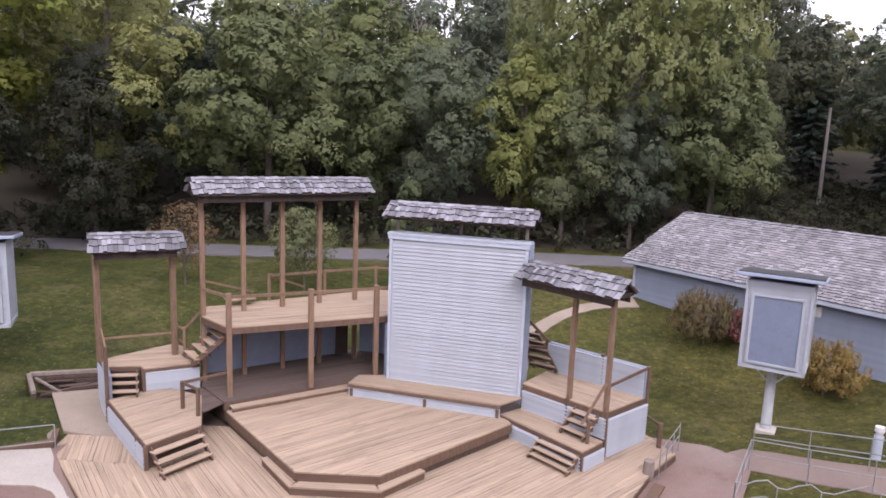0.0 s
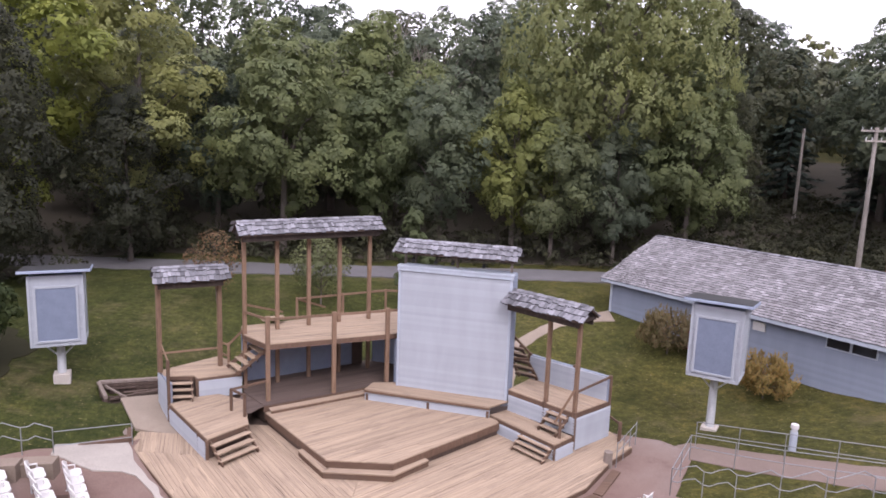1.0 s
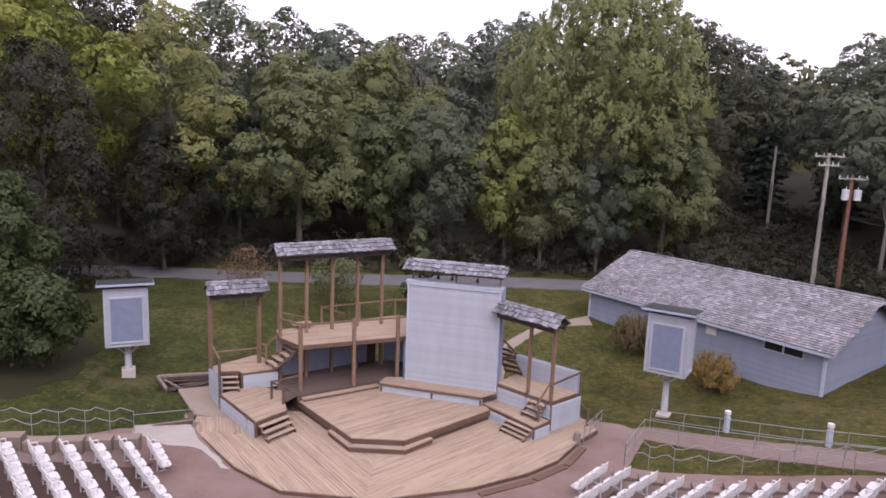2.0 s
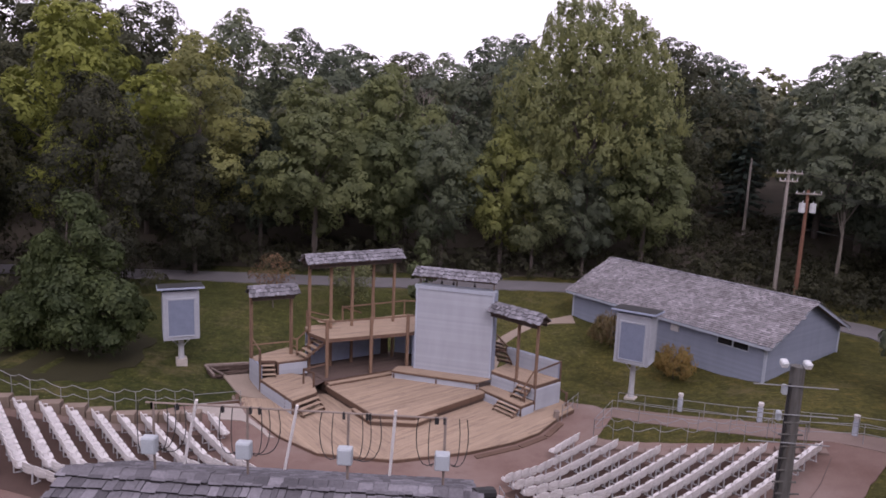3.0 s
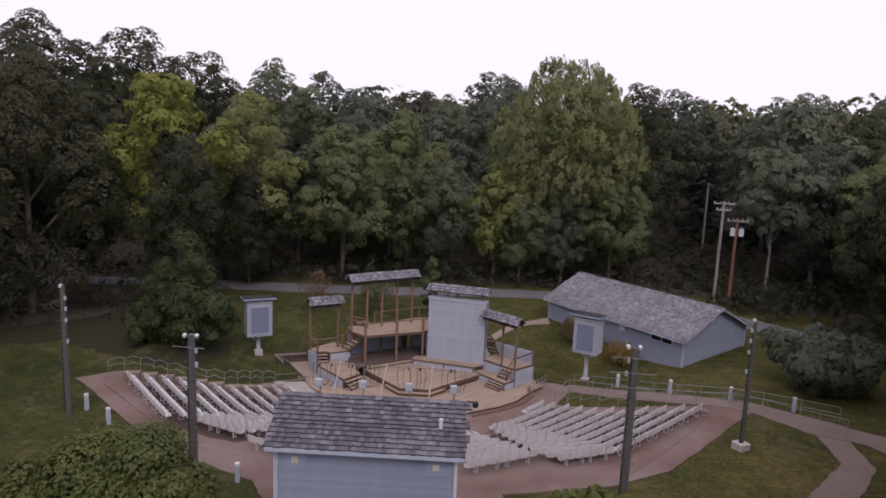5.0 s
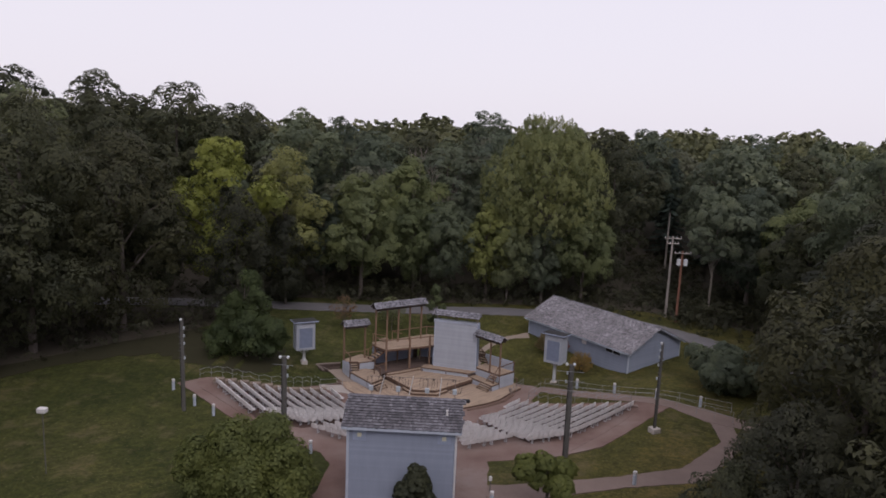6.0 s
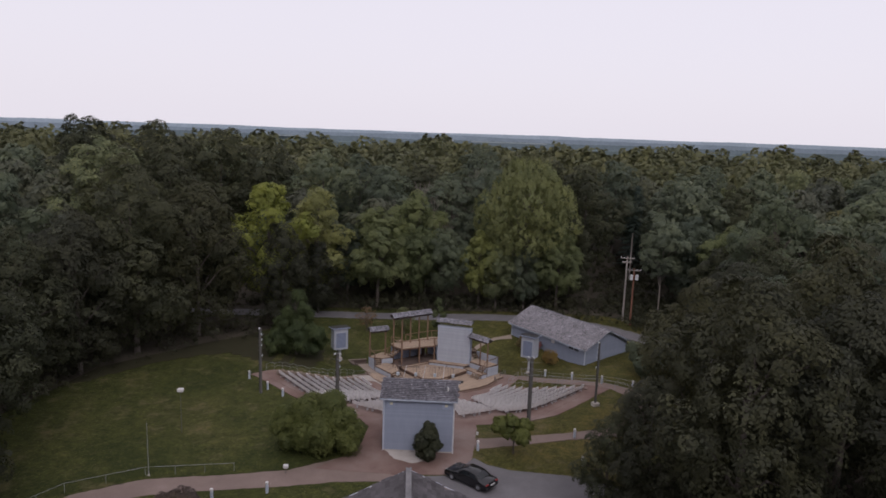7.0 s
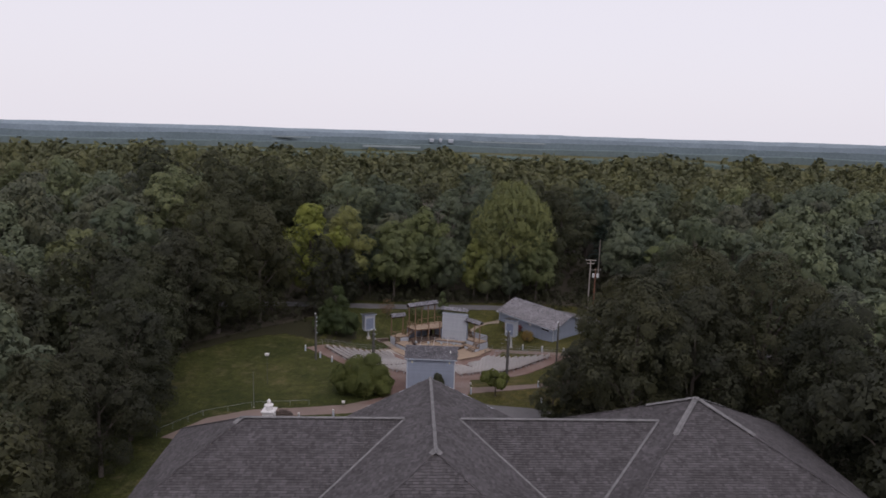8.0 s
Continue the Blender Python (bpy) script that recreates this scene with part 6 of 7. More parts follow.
M_RED = plain("red_lens", (0.25, 0.02, 0.02), 0.2, vary=0.1)
car(1.85, -13.15, 143)


# ---- lodge: large shingled roofs ----
def lodge():
    t = thing("lodge", "large lodge with weathered grey shingled hip roofs", "building", (0, -44, 1.8), 4.5)
    Z = 1.8
    RZ, EZ = 14.3, 10.1
    FRONT, REAR = 0.42, 0.62

    def slope(name, eave_a, eave_b, ridge_pts, seed, inside=None):
        """A roof plane: sheathing and its shingles."""
        bm = bmesh.new()
        pts = [Vector(eave_a), Vector(eave_b)] + [Vector(p) for p in ridge_pts]
        quad_slab(bm, [p - Vector((0, 0, Z)) for p in pts], 0.18)
        part(name, bm, M_OLDWOOD, t)
        m, w, h = slope_frame(eave_a, eave_b, ridge_pts[-1])
        flat = [(m.inverted() @ p).xy for p in pts]
        poly = [(q.x, q.y) for q in flat]

        def within(x, y):
            odd = False
            for i in range(len(poly)):
                (ax, ay), (bx, by) = poly[i], poly[(i + 1) % len(poly)]
                if (ay > y) != (by > y) and x < (bx - ax) * (y - ay) / (by - ay) + ax:
                    odd = not odd
            return odd and (inside is None or inside((m @ Vector((x, y, 0)))))
        bm = bmesh.new()
        shift = Vector((0, 0, -Z))
        top = max(y for _, y in poly)
        ra = m @ Vector((0, top, 0))
        shake_sheet(bm, Vector(eave_a) + shift, Vector(eave_b) + shift, ra + shift, within, 0.26, (0.16, 0.42), seed, 0.025, 0.03, 0.36)
        tagged(part("shingles", bm, M_LODGE, t, "weathered dark grey shingles"), kind="stuff")

    CX, CZ, Y0, Y1 = -1.5, 15.5, -8.3, 6.9
    PX, PY, PZ = 22.3, 1.1, 16.0
    WL, WR, YB = -17.8, 18.6, (RZ - EZ) / REAR
    centre_z = lambda p: CZ - 0.5 * abs(p.x - CX)
    pyr_z = lambda p: PZ - max(0.47 * abs(p.x - PX), 0.38 * (PY - p.y), 0.75 * (p.y - PY))
    wing_z = lambda p: RZ - (FRONT * -p.y if p.y < 0 else REAR * p.y)
    free = lambda p: (p.z > centre_z(p) - 0.02 or p.y > Y1) and p.z > pyr_z(p) - 0.02
    slope("wing_roof", (-25.4, -10, EZ), (30, -10, EZ), [(WR, 0, RZ), (WL, 0, RZ)], 101, free)
    slope("wing_roof", (30, YB, EZ), (-25.4, YB, EZ), [(WL, 0, RZ), (WR, 0, RZ)], 102, free)
    slope("wing_hip", (-25.4, YB, EZ), (-25.4, -10, EZ), [(WL, 0, RZ)], 103)
    over = lambda p: p.z > wing_z(p) - 0.02 or p.y < -10 or p.y > YB
    slope("centre_roof", (CX - 13, Y1, 9.0), (CX - 13, -22, 9.0), [(CX, Y0, CZ), (CX, Y1, CZ)], 104, over)
    slope("centre_roof", (CX + 13, -22, 9.0), (CX + 13, Y1, 9.0), [(CX, Y1, CZ), (CX, Y0, CZ)], 105, over)
    for s in (-1, 1):
        bm = bmesh.new()
        beam(bm, (CX, Y1 + 0.03, CZ - Z - 0.12), (CX + s * 13, Y1 + 0.03, 8.88 - Z), 0.05, 0.24)
        part("rake_board", bm, M_TRIM, t)
    slope("centre_hip", (CX - 13, -22, 9.0), (CX + 13, -22, 9.0), [(CX, Y0, CZ)], 107)
    q, qf, qb = 12.5, 15.4, 7.8
    ez = PZ - 0.47 * q
    for i, (a, b) in enumerate((((-q, -qf), (q, -qf)), ((q, -qf), (q, qb)), ((q, qb), (-q, qb)), ((-q, qb), (-q, -qf)))):
        slope("corner_roof", (PX + a[0], PY + a[1], ez), (PX + b[0], PY + b[1], ez), [(PX, PY, PZ)], 110 + i, lambda p: p.z > wing_z(p) - 0.02 or p.x > WR)

    def cap(p, q, w=0.21, finish=M_RIDGE):
        p, q = Vector(p) - Vector((0, 0, Z)), Vector(q) - Vector((0, 0, Z))
        n = max(1, int((q - p).length / 0.42))
        bm = bmesh.new()
        for i in range(n):
            a, b = p.lerp(q, i / n), p.lerp(q, (i + 1.15) / n)
            for s in (-1, 1):
                r = along(a, b) @ pose(0, 0, 0, s * 22, 0, 0)
                c = (a + b) / 2 + along(a, b).to_3x3() @ Vector((0, s * w * 0.42, 0.03 + 0.012 * (i % 2)))
                box(bm, c.x, c.y, c.z, (b - a).length, w, 0.035, r)
        part("ridge_cap", bm, finish, t, "weathered ridge shingles")

    def hip(p, q, thick):
        """A hip with raised shingles for its first metres and a thin seam below."""
        p, q = Vector(p), Vector(q)
        k = min(1.0, thick / (q - p).length)
        cap(p + Vector((0, 0, 0.05)), p.lerp(q, k) + Vector((0, 0, 0.05)), 0.27)
        if k < 1:
            cap(p.lerp(q, k), q, 0.11, M_LODGE)

    cap((CX, Y0, CZ + 0.03), (CX, Y1, CZ + 0.03), 0.16)
    cap((WL, 0, RZ + 0.03), (CX - 2.5, 0, RZ + 0.03))
    cap((CX + 2.5, 0, RZ + 0.03), (WR, 0, RZ + 0.03))
    hip((WL, 0, RZ), (-25.2, -9.75, EZ + 0.12), 0.8)
    hip((WL, 0, RZ), (-25.2, YB - 0.2, EZ + 0.12), 0.8)
    hip((CX, Y0, CZ), (CX - 12.6, -21.6, 9.2), 0.45)
    hip((CX, Y0, CZ), (CX + 12.6, -21.6, 9.2), 0.45)
    for a, b, far_off in ((-1, -qf / q, 5.6), (1, -qf / q, 5.6), (-1, qb / q, 4.6), (1, qb / q, 4.6)):
        hip((PX, PY, PZ), (PX + a * 12.1, PY + b * 12.1, PZ - 0.47 * 12.1), far_off)
    # valley flashings
    for p, d in (((CX - 2.4, 0), (-1.0, -0.5 / FRONT)), ((CX + 2.4, 0), (1.0, -0.5 / FRONT)), ((WR, 0), (-1.0, -0.47 / FRONT))):
        a = Vector((p[0], p[1], RZ - Z + 0.07))
        b = a + Vector((d[0] * 8.2, d[1] * 8.2, d[1] * 8.2 * FRONT))
        bm = bmesh.new()
        beam(bm, a, b, 0.2, 0.03)
        part("valley_flashing", bm, M_RIDGE, t, "pale metal valley strip")
    bm = bmesh.new()
    prism(bm, [(-24.6, -9.2), (29, -9.2), (29, YB - 0.8), (-24.6, YB - 0.8)], 0, EZ - Z)
    part("wall", bm, M_SIDING, t)
    bm = bmesh.new()
    prism(bm, [(CX - 12, -21), (CX + 12, -21), (CX + 12, Y1 - 0.6), (CX - 12, Y1 - 0.6)], 0, 7.25)
    lo = [bm.verts.new((x, Y1 - 0.6, z)) for x, z in ((CX - 12, 7.25), (CX + 12, 7.25), (CX, CZ - Z - 0.35))]
    hi = [bm.verts.new((v.co.x, Y1 - 0.8, v.co.z)) for v in lo]
    bm.faces.new(lo)
    bm.faces.new(hi[::-1])
    part("wall", bm, M_SIDING, t)
    bm = bmesh.new()
    prism(bm, [(PX - 11.5, PY - 14.4), (PX + 11.5, PY - 14.4), (PX + 11.5, PY + 7.0), (PX - 11.5, PY + 7.0)], 0, 8.2)
    part("wall", bm, M_SIDING, t)
    # cupola
    c = thing("cupola", "small white louvred cupola on the lodge roof", "cupola", (-16.2, -42.9, 13.2))
    part("base", bm_box(0, 0, 0.35, 0.95, 0.95, 0.8, None, 0.02), M_WHITE, c)
    part("cornice", bm_box(0, 0, 0.8, 1.2, 1.2, 0.12, None, 0.03), M_WHITE, c)
    for z, r0, r1, h in ((0.86, 0.36, 0.3, 0.45), (1.31, 0.42, 0.2, 0.12), (1.43, 0.16, 0.14, 0.22), (1.65, 0.2, 0.05, 0.2)):
        bm = bmesh.new()
        tube(bm, (0, 0, z), (0, 0, z + h), r0, r1, 12)
        part("turret", bm, M_WHITE, c)


lodge()


# ---- trees ----
def unit(v):
    return v / np.maximum(np.linalg.norm(v, axis=1, keepdims=True), 1e-6)


def leaf_cloud(seed, lobes, count, size, per=26, spread=0.8, plume=0.0, inner=0.07):
    """Leaves in drooping sprays over the outside of the lobes (centre, radius), and larger ones within;
    plume: how far the sprays stand up instead."""
    rng = np.random.default_rng(seed)
    c = np.array([l[0] for l in lobes], float)
    r = np.array([l[1] for l in lobes], float)
    k = max(8, count // per)
    w = r ** 2 / (r ** 2).sum()
    pick = rng.choice(len(lobes), k * 5, p=w)
    d = unit(rng.normal(size=(k * 5, 3)))
    centre = c[pick] + d * r[pick][:, None]
    keep = (d[:, 2] > -0.3) | (rng.random(k * 5) < 0.35)
    if len(lobes) < 400:
        near = np.linalg.norm(centre[:, None, :] - c[None], axis=2) / r[None]
        near[np.arange(k * 5), pick] = 9
        keep &= (near.min(axis=1) > 0.9) | (rng.random(k * 5) < 0.06)
    order = np.flatnonzero(keep)[:k]
    pick, d, centre = pick[order], d[order], centre[order]
    k = len(order)
    up = np.array([0, 0, 1.0])
    m = unit(d * 0.75 + up * 0.5 + rng.normal(scale=0.18, size=(k, 3)))
    e1 = unit(np.cross(m, rng.normal(size=(k, 3))))
    e2 = np.cross(m, e1)
    wide = spread * rng.uniform(0.65, 1.4, k) * np.minimum(1.0, r[pick] / 1.3 + 0.25)
    own = rng.integers(0, k, count)
    rho, phi = np.sqrt(rng.random(count))[:, None], rng.random(count) * 6.2832
    radial = e1[own] * np.cos(phi)[:, None] + e2[own] * np.sin(phi)[:, None]
    ww = wide[own][:, None]
    if plume:
        h = rng.random(count)[:, None]
        p = centre[own] + radial * ww * rho * 0.45 * (1.1 - h) + (up + d[own] * 0.35) * h * ww * plume
        n = radial * 0.45 + d[own] * 0.8 + rng.normal(scale=0.2, size=(count, 3))
        axis = up + radial * 0.5 + rng.normal(scale=0.4, size=(count, 3))
    else:
        p = centre[own] + radial * ww * rho + m[own] * ww * (0.12 - 0.55 * rho ** 2 + rng.normal(scale=0.05, size=(count, 1)))
        n = m[own] * 0.9 + radial * rho * 0.6 + rng.normal(scale=0.17, size=(count, 3))
        axis = radial - m[own] * 0.5 + rng.normal(scale=0.55, size=(count, 3))
    s = size * rng.uniform(0.65, 1.35, (count, 1))
    soft = d[own] * 0.75 + m[own] * 0.35 + radial * rho * 0.3
    fill = int(count * inner)
    if fill:
        own = rng.choice(len(lobes), fill, p=w)
        e = unit(rng.normal(size=(fill, 3)))
        p = np.concatenate([p, c[own] + e * (r[own] * rng.uniform(0.45, 0.78, fill))[:, None]])
        n = np.concatenate([n, e + up * 0.2])
        axis = np.concatenate([axis, rng.normal(size=(fill, 3))])
        s = np.concatenate([s, size * rng.uniform(1.5, 2.4, (fill, 1))])
        soft = np.concatenate([soft, e])
    n = unit(n)
    t = unit(axis - n * (axis * n).sum(axis=1, keepdims=True))
    b = np.cross(n, t)
    face = np.stack([p + t * s - n * s * 0.1, p - t * s * 0.6 + b * s * 0.6, p - t * s * 0.6 - b * s * 0.6], 1).reshape(-1, 3)
    return face, np.repeat(unit(unit(soft) * 0.7 + n * 0.45), 3, axis=0)


def leaf_mesh(name, cloud, material):
    """A mesh of leaf blades whose shading follows the mass that they belong to."""
    verts, soft = cloud
    n = len(verts) // 3
    me = bpy.data.meshes.new(name)
    me.vertices.add(len(verts))
    me.vertices.foreach_set("co", verts.astype(np.float32).ravel())
    me.loops.add(len(verts))
    me.loops.foreach_set("vertex_index", np.arange(len(verts), dtype=np.int32))
    me.polygons.add(n)
    me.polygons.foreach_set("loop_start", np.arange(0, len(verts), 3, dtype=np.int32))
    me.update(calc_edges=True)
    if soft is not None:
        me.attributes.new("custom_normal", "FLOAT_VECTOR", "POINT").data.foreach_set("vector", soft.astype(np.float32).ravel())
        me.update()
    me.materials.append(material)
    return me


def round_lobes(seed, height, bottom, rx, n, lobe=0.42, taper=0.55):
    """Boughs over an uneven crown between bottom and height, and smaller masses of leaves standing out of them."""
    rng = random.Random(seed)
    mid, half = (height + bottom) / 2, (height - bottom) / 2
    boughs = max(8, n // 3)
    out = []
    for i in range(boughs):
        z = -1 + 2 * (i + 0.5) / boughs
        ring = math.sqrt(max(0.05, 1 - abs(z) ** 2.4)) * (1 - taper * max(0, z) ** 2 * 0.6)
        a = i * 2.39996 + rng.uniform(-0.6, 0.6)
        lr = rx * lobe * rng.uniform(0.72, 1.12)
        rr = max(0.0, rx * ring * rng.uniform(0.75, 1.05) - lr * 0.8)
        out.append(((rr * math.cos(a), rr * math.sin(a), mid + z * (half - lr * 0.7) + rng.uniform(-0.05, 0.05) * half), lr))
    for i in range(int(n * 1.1)):
        (x, y, z), lr = out[i % boughs]
        d = Vector((x / rx + rng.uniform(-0.8, 0.8), y / rx + rng.uniform(-0.8, 0.8), rng.uniform(-0.35, 1.0))).normalized()
        sr = rx * lobe * rng.uniform(0.34, 0.58)
        d = Vector((x, y, z)) + d * lr * 0.86
        out.append(((d.x, d.y, max(d.z, bottom + sr * 0.4)), sr))
    return out


def trunk_mesh(bm, seed, height, r, lobes, limbs=7):
    rng = random.Random(seed)
    pts = [Vector((0, 0, -0.3))]
    for k in range(1, 6):
        pts.append(Vector((rng.uniform(-0.15, 0.15) * k * 0.4, rng.uniform(-0.15, 0.15) * k * 0.4, height * 0.85 * k / 5)))
    for k, (p, q) in enumerate(zip(pts, pts[1:])):
        tube(bm, p, q, r * (1 - 0.17 * k), r * (1 - 0.17 * (k + 1)), 9, False)
    for l in rng.sample(lobes, min(limbs, len(lobes))):
        z = max(height * 0.22, l[0][2] - height * 0.25)
        base = Vector((0, 0, min(z, height * 0.7)))
        end = Vector(l[0])
        knee = base.lerp(end, 0.5) + Vector((0, 0, height * 0.05))
        tube(bm, base, knee, r * 0.38, r * 0.24, 7, False)
        tube(bm, knee, end, r * 0.24, r * 0.08, 6, False)


def make_tree(name, label, category, seed, height, bottom, rx, n, count, size, material, bark, group="", lobe=0.42, taper=0.55, r=None, limbs=7, per=26, tuft=0.115, lobes=None, plume=0.0, inner=0.07):
    t = thing(name, label, category, (0, 0, -60), 0, group)
    lobes = lobes or round_lobes(seed, height, bottom, rx, n, lobe, taper)
    spread = min(1.15, rx * tuft)
    bm = bmesh.new()
    trunk_mesh(bm, seed, height, r or height * 0.018, lobes, limbs)
    part("trunk", bm, bark, t)
    ob = new("crown", leaf_mesh("crown", leaf_cloud(seed, lobes, count, size, per, spread, plume, inner), material))
    ob.parent = t
    return [t, False]


def put(proto, x, y, scale=1.0, turn=0.0, tall=1.0, label=""):
    m = pose(x, y, rise(x, y), 0, 0, turn)
    if not proto[1]:
        t, proto[1] = proto[0], True
        t.matrix_basis = m
    else:
        t = copy_thing(proto[0], m)
    t.matrix_basis = m @ Matrix.Diagonal((scale, scale, scale * tall, 1))
    if label:
        t["label"] = label
    return t


WOOD_GROUP = "trees of the surrounding wood"
NEAR = {
    "mid": make_tree("tree", "broad mid-green deciduous tree at the wood's edge", "tree", 11, 18, 3.4, 6.0, 40, 28000, 0.138, L_MID, M_BARK, WOOD_GROUP, per=56, inner=0.11),
    "mid2": make_tree("tree", "tall mid-green deciduous tree at the wood's edge", "tree", 12, 20, 4.2, 5.2, 38, 28000, 0.138, L_MID, M_BARK, WOOD_GROUP, per=56, inner=0.11),
    "dark": make_tree("tree", "large dark green deciduous tree at the wood's edge", "tree", 13, 20, 1.2, 6.6, 46, 28000, 0.138, L_DARK, M_BARK, WOOD_GROUP, per=56, inner=0.11),
    "dark2": make_tree("tree", "dense dark green deciduous tree in the wood", "tree", 14, 17, 2.4, 5.6, 40, 28000, 0.138, L_DARK, M_BARK, WOOD_GROUP, per=56, inner=0.11),
    "light": make_tree("tree", "light green deciduous tree at the wood's edge", "tree", 15, 16, 3.0, 5.4, 38, 28000, 0.138, L_LIGHT, M_BARK, WOOD_GROUP, per=56, inner=0.11),
    "deep": make_tree("tree", "large deep green deciduous tree beside the lodge", "tree", 17, 20, 1.2, 6.8, 46, 28000, 0.138, L_DEEP, M_BARK, WOOD_GROUP, per=56, inner=0.11),
    "olive": make_tree("tree", "pale olive-green deciduous tree turning for autumn", "tree", 18, 20, 3, 5.4, 42, 28000, 0.138, L_OLIVE, M_BARK, WOOD_GROUP, per=56, inner=0.11),
    "yellow": make_tree("tree", "yellow-green deciduous tree turning for autumn", "tree", 16, 20, 3, 5.4, 42, 28000, 0.138, L_YELLOW, M_BARK, WOOD_GROUP, per=56, inner=0.11),
}


def fan_lobes(seed, low, high, rx, n):
    """Upswept lobes over a wide fan that is fullest above its middle."""
    rng = random.Random(seed)
    out = []
    for i in range(n):
        k = ((i + 0.5) / n) ** 0.85
        z = low + (high - low) * k
        ring = math.sin(math.pi * min(1.0, 0.17 + 0.80 * k ** 0.92)) ** 0.75
        a = i * 2.39996 + rng.uniform(-0.6, 0.6)
        rr = (rx - 1.2) * ring * rng.uniform(0.35, 1.0) ** 0.5
        out.append(((rr * math.cos(a), rr * math.sin(a), z + rng.uniform(-0.8, 0.5)), rng.uniform(1.5, 2.7)))
    return out


POPLAR = make_tree("poplar_tree", "tall olive-green cottonwood with an airy fan-shaped crown", "tree", 21, 25, 5, 9.6, 64, 95000, 0.125, L_PALE, M_BARK, r=0.5, limbs=26, per=44, tuft=0.12, lobes=fan_lobes(4, 8.5, 22.3, 9.1, 120), plume=0.55, inner=0.07)
put(POPLAR, 12.1, 53, 1.03, 20, 1.04)
put(NEAR["yellow"], -30.6, 36.6, 1.2, 0, 0.93)
put(NEAR["olive"], -24.6, 45.0, 1.14, 130, 0.9)
put(NEAR["light"], -14.3, 46.4, 1.16, 40, 0.93)
put(NEAR["light"], -7.0, 49.5, 0.86, 200)
put(NEAR["deep"], -27.0, 31.5, 0.72, 80, 1.12)
put(NEAR["deep"], -23.6, 40.8, 0.6, 240)
put(NEAR["light"], -8.5, 55.5, 1.22, 150)
put(NEAR["dark2"], -38.0, 33.5, 1.05, 190)
put(NEAR["deep"], -38.0, 25.5, 1.12, 20)
put(NEAR["mid2"], -19.8, 47.5, 0.72, 75)
put(NEAR["mid"], -2.2, 48.5, 0.78, 75)
put(NEAR["light"], 3.6, 48.6, 0.86, 310)
put(NEAR["light"], 17.5, 49.5, 0.92, 15)
put(NEAR["mid"], 6.6, 47.4, 0.62, 100)
put(NEAR["mid"], 11.6, 48.2, 0.62, 210)
put(NEAR["dark"], 20.5, 55.0, 0.8, 260)
FORKED = make_tree("tree", "green tree with a pale forked trunk behind the lane", "tree", 19, 17, 7.5, 4.6, 36, 20000, 0.138, L_WOOD, M_PALEBARK, WOOD_GROUP, per=56, r=0.19, limbs=12, inner=0.1)
put(FORKED, 34.8, 46.0, 1.0, 40)
put(NEAR["mid"], 40.5, 47.5, 0.98, 30)
put(NEAR["light"], 44.0, 41.0, 1.05, 130)
put(NEAR["dark2"], 41.0, 32.0, 0.95, 130)
put(NEAR["mid2"], 43.0, 22.5, 1.18, 180)
put(NEAR["dark"], 37.5, 12.0, 0.95, 20)
put(NEAR["mid"], 33.0, 4.5, 0.92, 290)
put(NEAR["deep"], 27.5, -3.5, 0.95, 150)
put(NEAR["dark"], 13.0, -17.0, 0.42, 200)
put(NEAR["deep"], 22.0, -12.5, 0.95, 120)
put(NEAR["deep"], 21.5, -22.0, 1.05, 65)
put(NEAR["deep"], 16.2, -17.5, 0.6, 230)
put(NEAR["deep"], 28.5, -22.0, 1.0, 300)
put(NEAR["deep"], 32.0, -13.0, 1.15, 10)
put(NEAR["deep"], 37.5, -20.0, 1.2, 100)
put(NEAR["deep"], 40.0, -31.0, 1.05, 210)
put(NEAR["mid2"], 42.0, -5.0, 1.15, 60)
put(NEAR["dark"], -48.0, 0.5, 0.92, 110)
put(NEAR["deep"], -46.0, 8.5, 1.0, 30)
put(NEAR["dark"], -43.0, 17.0, 1.2, 300)
put(NEAR["mid2"], -58.0, 12.5, 1.2, 20)
put(NEAR["deep"], -47.0, -8.5, 0.92, 55)
put(NEAR["dark"], -41.5, -16.5, 0.9, 240)
put(NEAR["deep"], -38.0, -25.5, 0.85, 170)
put(NEAR["deep"], -37.0, -34.0, 0.78, 10)
put(NEAR["deep"], -38.0, -42.0, 0.8, 100)
put(NEAR["dark2"], -52.0, -29.0, 1.05, 300)
put(NEAR["dark"], -50.0, 29.0, 1.25, 140)

def several(masses):
    """Lobes of a crown made of several masses: (x, y, seed, height, bottom, radius)."""
    out = []
    for x, y, seed, height, bottom, rx in masses:
        out += [((c[0] + x, c[1] + y, c[2]), r) for c, r in round_lobes(seed, height, bottom, rx, 18)]
    return out


# shrubs and small trees on the lawns
def single(*a, **k):
    spot = k.pop("spot")
    return put(make_tree(*a, **k), *spot)


single("round_shrub", "large rounded green shrub on the lawn", "shrub", 31, 5.7, 0.2, 4.0, 40, 34000, 0.115, L_SHRUB, M_BARK, spot=(-12.9, -8.0), r=0.12, per=16, tuft=0.2,
       lobes=several([(-1.1, 0, 81, 5.0, 0.1, 3.0), (1.4, 0.4, 82, 5.7, 0.2, 2.7), (0.2, -1.0, 83, 4.3, 0.1, 2.6), (3.0, -0.6, 84, 3.9, 0.1, 1.8), (-2.9, -0.5, 85, 3.6, 0.1, 1.6)]))
single("young_tree", "small round-headed green tree on the lawn", "tree", 32, 3.9, 1.3, 2.0, 26, 12000, 0.1, L_SHRUB, M_BARK, spot=(6.1, -7.2), r=0.09, per=16)
